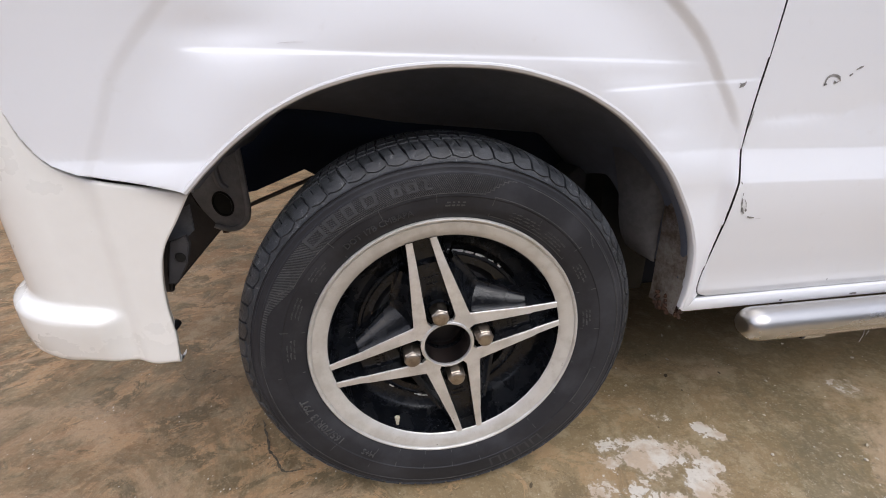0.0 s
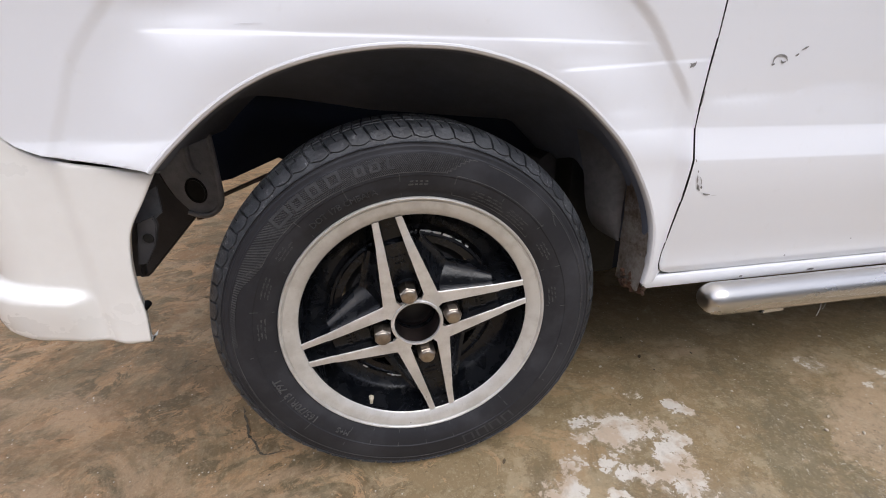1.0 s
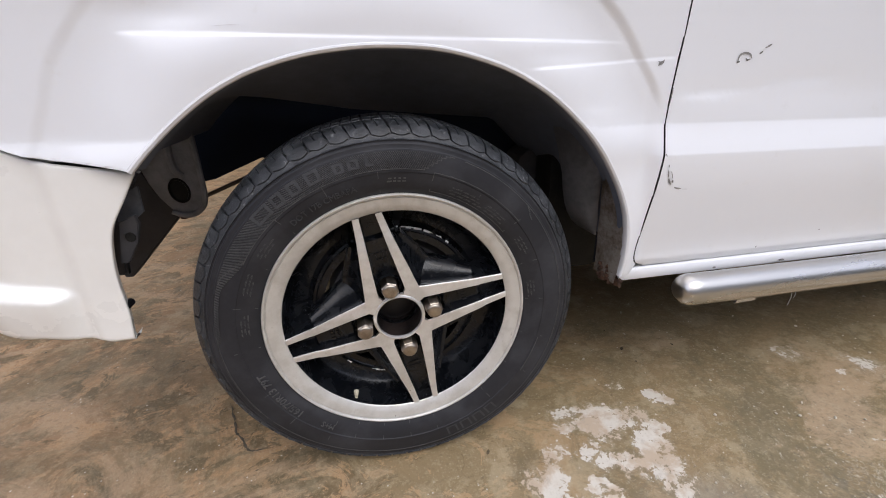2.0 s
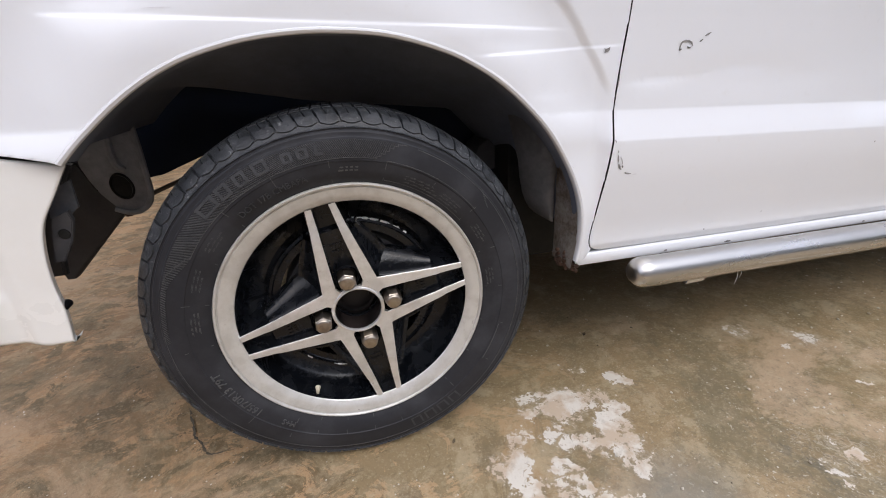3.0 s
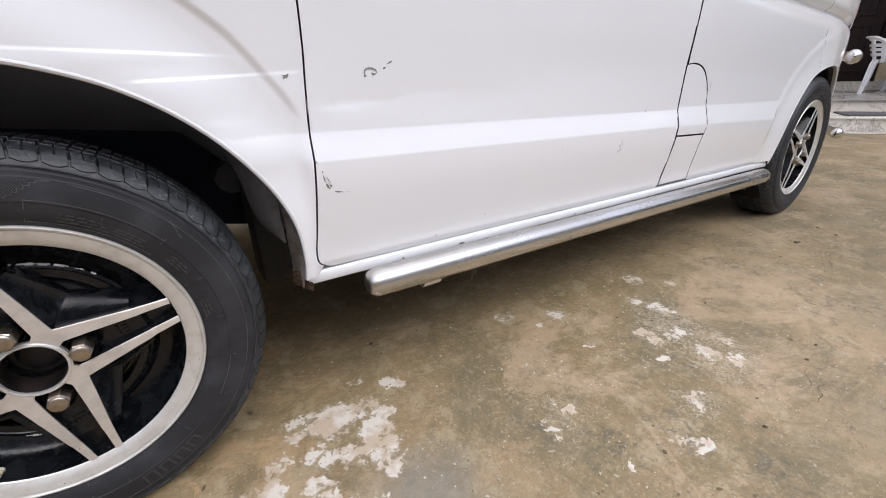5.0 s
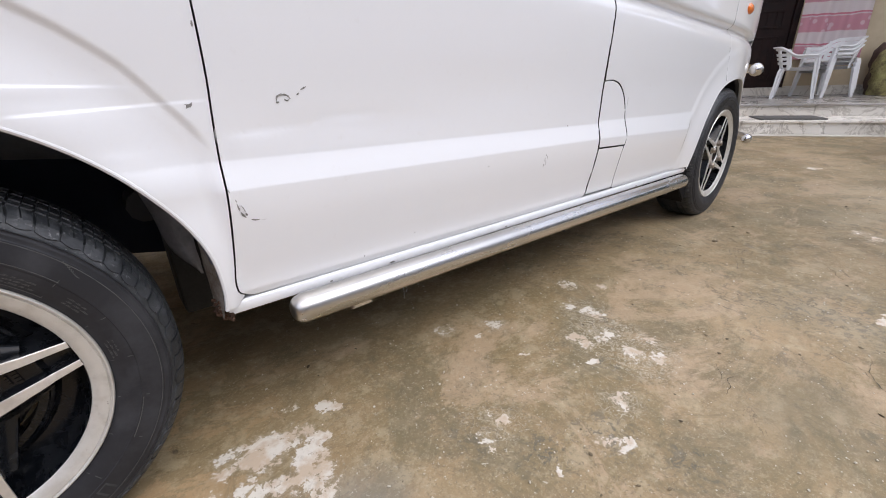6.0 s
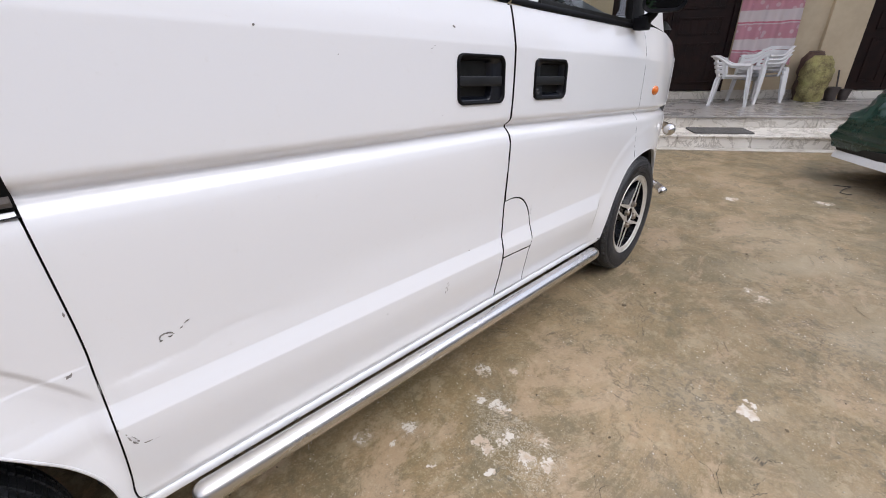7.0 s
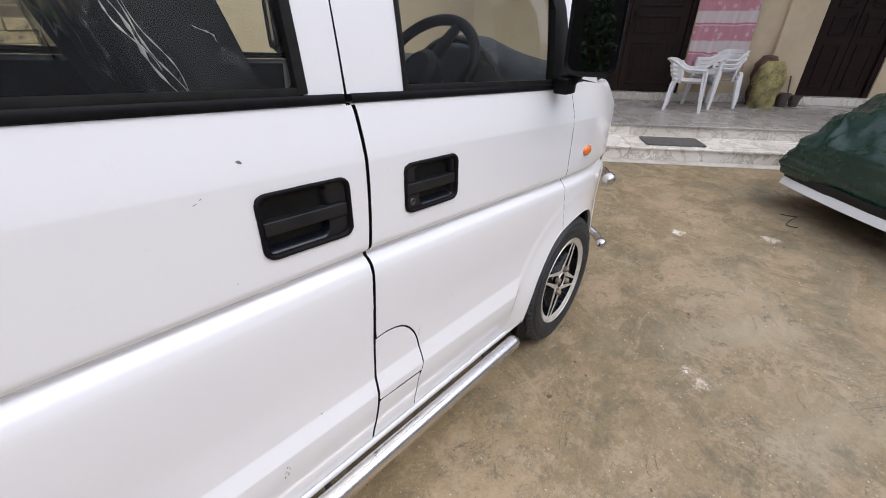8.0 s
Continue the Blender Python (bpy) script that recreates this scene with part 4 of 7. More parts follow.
# unseen box, added to block light under the van
part("fuel_tank", boxed((0.46, 0.34, 0.165), (1.10, 1.15, 0.30), 0.03, 3), DARK_PAINT, van, "blue-black box added under the floor to block light")
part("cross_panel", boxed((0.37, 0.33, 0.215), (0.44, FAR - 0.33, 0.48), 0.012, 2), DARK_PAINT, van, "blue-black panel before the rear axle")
# unseen pipe, added along with it to darken the underside
part("exhaust_pipe", tube([(1.15, 0.62, 0.20), (1.60, 0.60, 0.20), (2.05, 0.62, 0.22)], 0.028, 12), UNDER, van)
part("floor_pan", boxed((-0.54, 0.36, 0.60), (0.42, FAR - 0.36, 0.63)), UNDER, van)


def arch_liner(far, cx, line):
    """The inside of a wheel housing, from the lip inward; the rear one drops towards the chassis."""
    rows = []
    for x, z in line:
        row = []
        for y, k in ((0.050, 0.0), (0.066, -0.003), (0.085, 0.008), (0.14, 0.012), (0.22, 0.012), (0.30, 0.012), (0.36, 0.012)):
            d = Vector((x - cx, z - HUB_Z)).normalized() * k
            zz = z + d[1]
            if cx < 1:
                low = float(np.interp(x, [-0.28, -0.215, -0.033, 0.227, 0.345], [0.595, 0.583, 0.548, 0.518, 0.395]))
                zz += (min(low, zz) - zz) * smooth01((y - 0.10) / 0.25)
            yy = y + (0.38 * max(0, x - 2.30) ** 2)
            row.append((x + d[0], FAR - yy if far else yy, zz))
        rows.append(row)
    return grid(rows)


for far in (False, True):
    part("arch_liner", arch_liner(far, 0.01, arch_rear[:-4]), FRAME_DUST, van, "dusty brown-black rear wheel housing", sharp=60)
    part("arch_liner", arch_liner(far, 2.38, arch_front), UNDER, van, "dusty black front wheel housing")
    y, t = (0.372, 0.01) if not far else (FAR - 0.372, -0.01)
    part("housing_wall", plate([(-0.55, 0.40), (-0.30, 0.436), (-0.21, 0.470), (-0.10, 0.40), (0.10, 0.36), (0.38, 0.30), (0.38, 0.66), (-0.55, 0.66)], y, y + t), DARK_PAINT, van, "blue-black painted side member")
    part("housing_wall", plate([(2.05, 0.20), (2.72, 0.20), (2.72, 0.62), (2.05, 0.62)], y + 12 * t, y + 13 * t), UNDER, van)


# white lip rolled round the arches
def arch_lip(line, far):
    rows = []
    for i, (x, z) in enumerate(line):
        cx = 0.01 if x < 1 else 2.385
        d = Vector((x - cx, z - HUB_Z)).normalized()
        y = side_y(x, z)
        rows.append([(x + d[0] * a, (FAR - y - b) if far else y + b, z + d[1] * a) for a, b in ((0.0042, 0.0010), (0.0034, -0.0006), (0.0012, -0.0010), (-0.0014, 0.0008), (-0.0024, 0.0040), (-0.001, 0.014), (0.002, 0.018))])
    return grid(rows)


for far in (False, True):
    part("arch_lip", arch_lip(arch_rear, far), PAINT, van, "rolled white lip of the wheel arch")
    part("arch_lip", arch_lip(arch_front, far), PAINT, van)

# rear wheel housing, seen parts: frame rail, spring shackle, spring, splash plate, rusty closing plate
part("crossmember", tube([(0.30, 0.30, 0.43), (0.30, FAR - 0.30, 0.43)], 0.03, 10), UNDER, van)
bm = plate([(-0.372, 0.56), (-0.371, 0.478), (-0.366, 0.457), (-0.357, 0.434), (-0.342, 0.411), (-0.327, 0.404), (-0.310, 0.404), (-0.294, 0.415), (-0.287, 0.434), (-0.286, 0.465), (-0.286, 0.56)], 0.262, 0.272, 0.003)
shackle = part("spring_shackle", bm, HOUSING, van, "dusty steel spring shackle with a round hole")
edge_line = smooth_line([(-0.285, 0.56), (-0.285, 0.495), (-0.286, 0.465), (-0.287, 0.434), (-0.294, 0.415), (-0.310, 0.4035), (-0.327, 0.4035), (-0.342, 0.4105)], 4)
part("flange", tube([(x, 0.259, z) for x, z in edge_line], 0.0045, 8), HOUSING, shackle)
part("rib", tube(smooth_line([(-0.320, 0.258, 0.56), (-0.322, 0.260, 0.522), (-0.324, 0.260, 0.499), (-0.322, 0.261, 0.478), (-0.314, 0.264, 0.468)], 4), 0.006, 8), HOUSING, shackle)
# black disc that paints the dark inside the shackle's hole
hole = lathe([(0.0, -0.0012), (0.0125, -0.0012), (0.0135, -0.003), (0.0150, -0.0032), (0.0158, 0.0), (0.0158, 0.004)], 24)
for v in hole.verts:
    v.co.z *= 1.35
hole.transform(Matrix.Rotation(radians(-10), 4, "Y"))
part("bush", hole, SEAL_SHADE, shackle, "black disc for the dark of the bolt hole, with a worn rim").location = (-0.324, 0.262, 0.444)
part("bolt", tube([(-0.329, 0.265, 0.404), (-0.329, 0.265, 0.396)], 0.006, 8), RUST_DARK, shackle)
part("tow_arm", plate([(-0.456, 0.294), (-0.444, 0.294), (-0.335, 0.403), (-0.350, 0.425), (-0.366, 0.44), (-0.379, 0.48), (-0.43, 0.50), (-0.475, 0.38)], 0.280, 0.30, 0.003), UNDER, van, "dark steel arm behind the bumper")
part("brake_pipe", tube([(-0.345, 0.40, 0.3945), (-0.20, 0.40, 0.448)], 0.004, 8), FRAME_STEEL, van, "thin brown pipe behind the wheel")
# grey in place of the shade inside the white bumper
part("bumper_flange", plate([(-0.297, 0.494), (-0.299, 0.462), (-0.312, 0.452), (-0.330, 0.452), (-0.322, 0.482)], 0.080, 0.084), FLANGE_SHADE, van, "inner flange of the bumper, its shade painted grey")
clip_ob = part("bumper_clip", plate([(-0.320, 0.456), (-0.302, 0.463), (-0.300, 0.452), (-0.308, 0.428), (-0.324, 0.404), (-0.334, 0.404)], 0.062, 0.068, 0.001), UNDER, van, "black plastic clip with a screw hole")
# black disc for the dark inside the clip's hole
part("screw", lathe([(0.0, -0.001), (0.0055, -0.001), (0.0062, 0.0), (0.0062, 0.003)], 16), SEAL_SHADE, clip_ob).location = (-0.313, 0.062, 0.437)
# box added to close the gap where the housing reads black
part("spring_hanger", boxed((0.31, 0.235, 0.225), (0.42, 0.315, 0.46), 0.008), SEAL_SHADE, van, "black box closing the gap inside the wheel housing")
part("axle", tube([(0, 0.2, HUB_Z), (0, FAR - 0.2, HUB_Z)], 0.035, 16), UNDER, van, "black rear axle tube")
part("axle_housing", tube([(0, y, HUB_Z) for y in (0.66, 0.70, 0.78, 0.86, 0.90)], [0.04, 0.09, 0.11, 0.09, 0.04], 20), UNDER, van)
part("brake_drum", lathe([(0.0, 0.115), (0.10, 0.115), (0.105, 0.125), (0.105, 0.19), (0.0, 0.19)], 40), UNDER, van, "dusty black brake drum behind the wheel").location = (0, 0, HUB_Z)
rows = []
for z, x0, x1 in ((0.47, 0.314, 0.336), (0.455, 0.319, 0.337), (0.419, 0.335, 0.338), (0.388, 0.344, 0.3385), (0.36, 0.3465, 0.339), (0.341, 0.347, 0.340), (0.32, 0.346, 0.340), (0.302, 0.344, 0.340), (0.285, 0.341, 0.339)):
    rows.append([(x0 + 0.002 + (x1 - x0) * k + 0.0025 * noise.noise(Vector((z * 60, k * 5, 1))), 0.053 + 0.057 * k, z + 0.003 * noise.noise(Vector((k * 9, z * 70, 3)))) for k in np.linspace(0, 1, 9)])
bm = grid(rows)
bmesh.ops.solidify(bm, geom=bm.faces[:], thickness=0.003)
part("closing_plate", bm, RUST_PALE, van, "rust-stained closing plate at the sill end")
bm = bmesh.new()
for i in range(64):
    k = random.random()
    c = Vector((0.336 + 0.016 * (1 - k) + 0.006 * random.random(), 0.052 + 0.040 * k, 0.277 + 0.010 * random.random() + 0.020 * random.random() ** 3))
    vs = bmesh.ops.create_icosphere(bm, subdivisions=1, radius=0.0022 + 0.0022 * random.random())["verts"]
    for v in vs:
        v.co = c + v.co * (0.7 + 0.6 * random.random())
part("rust_scab", bm, RUST_DARK, van, "flaking brown rust at the sill corner")
rows = []
for z, x0 in ((0.52, 0.275), (0.48, 0.288), (0.444, 0.297), (0.415, 0.301), (0.390, 0.306), (0.373, 0.312), (0.358, 0.322), (0.348, 0.332)):
    rows.append([(x0 + (0.338 - x0) * k + 0.003 * noise.noise(Vector((z * 40, k * 4, 5))), 0.165 - 0.055 * k - 0.020 * math.sin(math.pi * k), z) for k in np.linspace(0, 1, 9)])
bm = grid(rows)
bmesh.ops.solidify(bm, geom=bm.faces[:], thickness=0.003)
part("splash_plate", bm, HOUSING, van, "bent dusty splash plate in the wheel housing")


# chrome side step: a capped pipe on hidden brackets
def step_z(x):
    return 0.2715 - 0.0255 * (x - 0.44)


R = 0.0258
pts, rad = [], []
for a in np.linspace(0.03, 1, 12):
    pts.append((0.465 - 0.026 * math.cos(a * math.pi / 2) ** 1.0, 0.026, step_z(0.45)))
    rad.append(R * math.sin(a * math.pi / 2) ** 0.62)
pts += [(x, 0.026, step_z(x)) for x in np.linspace(0.48, 1.965, 24)]
rad += [R] * 24
for a in np.linspace(0.1, 0.97, 8):
    pts.append((1.965 + 0.026 * math.sin(a * math.pi / 2), 0.026, step_z(1.965)))
    rad.append(R * math.cos(a * math.pi / 2) ** 0.62)
step_bar = part("side_step", tube(pts, rad, 32), CHROME, van, "polished steel side step pipe with a capped end", sharp=60)
for x in (0.56, 1.22, 1.86):
    part("bracket", tube([(x, 0.035, step_z(x) - 0.024), (x, 0.07, step_z(x) - 0.02), (x, 0.16, 0.33)], 0.009, 8), FRAME_STEEL, step_bar)
    part("bolt", lathe([(0, -0.006), (0.008, -0.006), (0.008, 0.0), (0.011, 0.0), (0.011, 0.003), (0, 0.003)], 8), FRAME_STEEL, step_bar).matrix_basis = pose(x + 0.004, 0.034, step_z(x) - 0.030, 90, 0, 0)


part("tab", plate([(0.548, 0.236), (0.590, 0.236), (0.585, 0.244), (0.552, 0.246)], 0.018, 0.036, 0.001), CHROME, step_bar)
for x, l in ((0.662, 0.028), (0.6695, 0.016)):
    part("thread", tube([(x, 0.020, 0.243), (x + 0.001, 0.019, 0.243 - l * 0.5), (x, 0.020, 0.243 - l)], 0.00032, 5), PLASTIC, step_bar, "pale thread hanging under the step")


# ---- wheels ----
def tyre_mesh():
    """Sidewall, shoulder blocks with pointed feet, and ribs across the tread."""
    side = [(0.166, 0.072), (0.172, 0.060), (0.180, 0.0545), (0.1885, 0.0535), (0.1905, 0.0550), (0.1925, 0.0532), (0.200, 0.0490), (0.210, 0.0460), (0.2195, 0.0446), (0.2205, 0.0436),
            (0.232, 0.0436), (0.244, 0.0450), (0.2480, 0.0458), (0.2492, 0.0472), (0.2510, 0.0478), (0.2540, 0.0478), (0.2556, 0.0486), (0.2566, 0.0502), (0.2580, 0.0502), (0.2590, 0.0494)]
    curve = smooth_line([(0.2590, 0.0494), (0.2640, 0.0514), (0.2700, 0.0556), (0.2748, 0.0620), (0.2778, 0.0690), (0.2798, 0.0770), (0.2806, 0.0850)], 8)
    cr, cy = [p[0] for p in curve], [p[1] for p in curve]

    def shoulder(c, deep):
        """A place across the shoulder, sunk along its normal."""
        k = c * (len(curve) - 1)
        r, y = float(np.interp(k, range(len(cr)), cr)), float(np.interp(k, range(len(cy)), cy))
        d = radians(78 - 74 * c ** 0.6)
        return r - deep * math.cos(d), y + deep * math.sin(d)

    # round one block: where the slot and the fine cut begin and end
    steps = [(0.000, 1, 0), (0.095, 1, 0), (0.110, 0, 0), (0.20, 0, 0), (0.32, 0, 0), (0.44, 0, 0), (0.500, 0, 0), (0.508, 0, 1), (0.562, 0, 1), (0.570, 0, 0), (0.66, 0, 0), (0.78, 0, 0), (0.90, 0, 0), (0.985, 0, 0)]
    lugs = 66
    pitch = 2 * math.pi / lugs
    pts = []
    for lug in range(lugs):
        for f, slot, cut in steps:
            a0 = (lug + f) * pitch
            row = [(r * math.cos(a0), y, r * math.sin(a0)) for r, y in side]
            foot = 0.17 + 0.07 * min(1.0, max(0.0, abs(f - 0.55) * 4.0 - 0.6)) + 0.02 * (lug % 2)
            for c, raised in ((0.06, 0), (foot - 0.06, 0), (foot - 0.012, 0), (foot, 1), (foot + 0.03, 1), (0.50, 1), (0.515, 2), (0.60, 2), (0.70, 2), (0.80, 2), (0.90, 2), (1.0, 2)):
                deep = 0.0017 if raised == 0 else 0.0
                if slot and raised:
                    deep = 0.0060 if raised == 2 else 0.0034
                if cut and raised == 2:
                    deep = 0.0048
                r, y = shoulder(c, deep)
                a1 = a0 + 0.38 * pitch * c
                row.append((r * math.cos(a1), y, r * math.sin(a1)))
            a1 = a0 + 0.38 * pitch
            for r, y in ((0.2765, 0.0862), (0.2765, 0.0905), (0.2812, 0.0915), (0.2815, 0.1000), (0.2816, 0.1080), (0.2770, 0.1092), (0.2770, 0.1145), (0.2818, 0.1155), (0.2818, 0.130)):
                rr = r - (0.0038 if slot or cut else 0.0)
                row.append((rr * math.cos(a1), y, rr * math.sin(a1)))
            row += [(x, 0.260 - y, z) for x, y, z in reversed(row[:-1])]
            pts.append(row)
    verts = [p for row in pts for p in row]
    seg, n, faces = len(pts), len(pts[0]), []
    for k in range(seg):
        k2 = (k + 1) % seg
        faces += [(k * n + j, k * n + j + 1, k2 * n + j + 1, k2 * n + j) for j in range(n - 1)]
    me = bpy.data.meshes.new("tyre")
    me.from_pydata(verts, [], faces)
    me.materials.append(RUBBER)
    me.materials.append(TREAD)
    for f in me.polygons:
        f.use_smooth = True
        c = f.center
        if math.hypot(c.x, c.z) > 0.2588:
            f.material_index = 1
    me.set_sharp_from_angle(angle=radians(24))
    if me.polygons[10].normal.y > 0:
        me.flip_normals()
    return me


def arc_mesh(me, r, start, flip=1):
    """Bends flat lettering (x along, y up) round the sidewall, reading clockwise from the start angle."""
    for v in me.vertices:
        a = radians(start) - v.co.x / r
        rr = r + v.co.y
        y = 0.0436 + max(0.0, 0.2205 - rr) * 0.22 - v.co.z
        v.co = (rr * math.cos(a), y, rr * math.sin(a))


def arc_bar(bm, r0, r1, a0, a1, y, h=0.0007):
    """A raised strip on the sidewall between two radii and two angles."""
    n = max(2, int(abs(a1 - a0) / 3) + 1)
    rows = []
    for a in np.linspace(radians(a0), radians(a1), n):
        row = []
        for r, d in ((r0, 0.0), (r0, h), (r1, h), (r1, 0.0)):
            yy = y(r) - d + 0.0002
            row.append((r * math.cos(a), yy, r * math.sin(a)))
        rows.append(row)
    grid(rows, bm=bm)


def wall_y(r):
    rs = [0.1925, 0.200, 0.210, 0.2195, 0.2205, 0.232, 0.244, 0.248, 0.2535]
    ys = [0.0532, 0.0490, 0.0460, 0.0446, 0.0436, 0.0436, 0.0450, 0.0458, 0.0482]
    return float(np.interp(r, rs, ys))


def wheel_parts(wheel):
    tyre = new("tyre", tyre_mesh())
    tyre.parent = wheel
    tagged(tyre, "worn black radial tyre with dusty shoulder blocks")
    # raised marks on the sidewall
    for body, r, a, size in (("165/70R13 79T", 0.2065, 221, 0.0150), ("M+S", 0.2065, 236, 0.0115), ("DOT 17B CMBAPA", 0.2020, 127.2, 0.0112)):
        me = text_mesh(body, size, 0.0012)
        arc_mesh(me, r, a)
        me.materials.append(BLOCK if size < 0.0114 else MARKS)
        ob = new("lettering", me)
        ob.parent = wheel
        tagged(ob, "raised black lettering on the sidewall")
    # the maker's broad mark: plain raised blocks with sunk middles
    blocks = [(134.0, 127.6), (126.4, 122.4), (120.4, 116.6), (114.4, 110.0), (106.0, 102.8), (101.6, 98.2), (96.4, 94.0)]
    for i, (a0, a1) in enumerate(blocks):
        bm = bmesh.new()
        r0, r1 = (0.2310, 0.2468) if i < 4 else (0.2305, 0.2430)
        t = 1.0
        arc_bar(bm, r0, r0 + 0.0030, a0, a1, wall_y, 0.0016)
        arc_bar(bm, r0 + 0.0030, r1, a0, a0 - t, wall_y, 0.0016)
        if i < 6:
            arc_bar(bm, r1 - 0.0030, r1, a0 - t, a1, wall_y, 0.0016)
            arc_bar(bm, r0 + 0.0030, r1 - 0.0030, a1 + t, a1, wall_y, 0.0016)
        ob = new("raised_mark", mesh_of("raised_mark", bm, BLOCK, False))
        ob.parent = wheel
    for a in (-52.0, -58.0, -64.0, -70.0):
        bm = bmesh.new()
        for r0, r1, b0, b1 in ((0.2245, 0.2262, 0, 4.6), (0.2262, 0.2422, 0, 0.8), (0.2262, 0.2422, 3.8, 4.6)):
            arc_bar(bm, r0, r1, a - b0, a - b1, wall_y, 0.0007)
        ob = new("raised_mark", mesh_of("raised_mark", bm, BLOCK, False))
        ob.parent = wheel
    bm = bmesh.new()
    # ring lines, the curved ends of the hatched field, a boxed field and radial ticks
    for r, a0, a1 in ((0.2238, 79, 148), (0.2225, 38, 74.4), (0.2225, -33, -16), (0.1965, 38, 74), (0.246, 0, 66), (0.246, 176, 360)):
        arc_bar(bm, r, r + 0.0008, a0, a1, wall_y, 0.0010)
    for a0, r0, a1, r1 in ((79.0, 0.2240, 69.5, 0.2470), (148.0, 0.2290, 157.0, 0.2450), (40.7, 0.2470, 35.0, 0.2390)):
        for k in range(8):
            q, q2 = k / 8, (k + 1) / 8
            rr = r0 + (r1 - r0) * (q * q * (3 - 2 * q))
            r3 = r0 + (r1 - r0) * (q2 * q2 * (3 - 2 * q2))
            arc_bar(bm, rr, max(r3, rr + 0.0008), a0 + (a1 - a0) * q, a0 + (a1 - a0) * q + 0.3, wall_y, 0.0009)
            arc_bar(bm, r3 - 0.0008, r3, a0 + (a1 - a0) * q, a0 + (a1 - a0) * q2, wall_y, 0.0009)
    for a, r0, r1 in ((129.3, 0.1930, 0.2235), (111.2, 0.2090, 0.2230), (93.0, 0.1930, 0.2225), (147.5, 0.1940, 0.2280), (74.4, 0.1965, 0.2230), (38.2, 0.1965, 0.2260), (183.0, 0.1960, 0.2295), (219.5, 0.2200, 0.2330),
                      (236.0, 0.2000, 0.2320), (-15.5, 0.1935, 0.2300), (-33.0, 0.1900, 0.2330), (165.0, 0.1940, 0.2235), (56.0, 0.2130, 0.2170), (-51.0, 0.1950, 0.2150), (246.0, 0.1940, 0.2195), (258.0, 0.1940, 0.2195),
                      (270.0, 0.1940, 0.2195), (282.0, 0.1940, 0.2195), (20.0, 0.1940, 0.2195), (204.0, 0.2180, 0.2240), (2.0, 0.1940, 0.2195)):
        arc_bar(bm, r0, r1, a, a + 0.28, wall_y, 0.0012)
    # small moulded print, too fine to read
    rng = random.Random(4)
    for base, rr, n, tall in ((144, 0.2130, 3, 0.0016), (177, 0.2130, 3, 0.0016), (68, 0.2090, 5, 0.0016), (52, 0.2090, 4, 0.0016), (33, 0.2110, 3, 0.0016), (12, 0.206, 3, 0.0016), (160, 0.2130, 3, 0.0016), (91.6, 0.2070, 4, 0.0060)):
        for line in range(3 if tall < 0.003 else 1):
            a = base - 1.2 * rng.random()
            for i in range(n):
                w = 1.0 + 2.2 * rng.random()
                arc_bar(bm, rr - 0.0042 * line, rr - 0.0042 * line + tall * 0.35, a, a - w, wall_y, 0.0005)
                arc_bar(bm, rr - 0.0042 * line + tall * 0.7, rr - 0.0042 * line + tall, a - 0.3 * w, a - w, wall_y, 0.0005)
                a -= w + 0.5
    ob = new("raised_line", mesh_of("raised_line", bm, MARKS, False))
    ob.parent = wheel
    tagged(ob, kind="stuff")
    # fine slanted hatching in the wide field of the sidewall
    bm = bmesh.new()
    for a in np.arange(66, 176, 0.58):
        lo = 0.2245 + 0.020 * smooth01((79 - a) / 10) + 0.016 * smooth01((a - 148) / 10)
        if lo < 0.2440:
            n = 5
            rows = []
            for q in np.linspace(0, 1, n):
                r = lo + (0.2462 - lo) * q
                b = a + 3.2 * (r - 0.2245) / 0.022
                rows.append([(r * math.cos(radians(b + d)), wall_y(r) - h, r * math.sin(radians(b + d))) for d, h in ((0.0, 0.0), (0.04, 0.0009), (0.16, 0.0009), (0.22, 0.0))])
            grid(rows, bm=bm)
    ob = new("hatching", mesh_of("hatching", bm, MARKS, False))
    ob.parent = wheel
    tagged(ob, kind="stuff")

    def sub(name, bm, material, label="", **k):
        return part(name, bm, material, wheel, label, **k)

    sub("rim_lip", lathe([(0.1895, 0.064), (0.1908, 0.056), (0.1904, 0.0515), (0.1890, 0.0500), (0.1874, 0.0502), (0.1864, 0.0514), (0.1861, 0.0534), (0.1853, 0.0538), (0.1842, 0.0528), (0.1760, 0.0548), (0.1715, 0.0562), (0.1690, 0.0580), (0.1668, 0.0590), (0.1652, 0.0600), (0.1648, 0.0625)], 160), RIM,
        "brushed silver rim lip", sharp=50)
    face_out(sub("rim_barrel", lathe([(0.1649, 0.0608), (0.1625, 0.085), (0.157, 0.100), (0.150, 0.108), (0.134, 0.112), (0.1285, 0.1085), (0.1265, 0.1030), (0.1225, 0.1015), (0.1195, 0.104), (0.117, 0.120), (0.116, 0.150)], 96),
        BLACK_GLOSS, "glossy black rim well"))
    # dish between the arms with four windows
    rows = []
    for i in range(144):
        a = 2 * math.pi * i / 144
        rows.append([(r * math.cos(a), 0.098 + 0.010 * (r / 0.12), r * math.sin(a)) for r in (0.03, 0.052, 0.074, 0.086, 0.098, 0.110, 0.120)])
    dish = grid(rows, close_u=True)
    holes = []
    for f in dish.faces:
        c = f.calc_center_median()
        r, s = math.hypot(c.x, c.z), (math.degrees(math.atan2(c.z, c.x)) - 11.5) % 90
        if 0.074 < r < 0.110 and 24 < s < 66:
            holes.append(f)
    bmesh.ops.delete(dish, geom=holes, context="FACES")
    bmesh.ops.solidify(dish, geom=dish.faces[:], thickness=0.006)
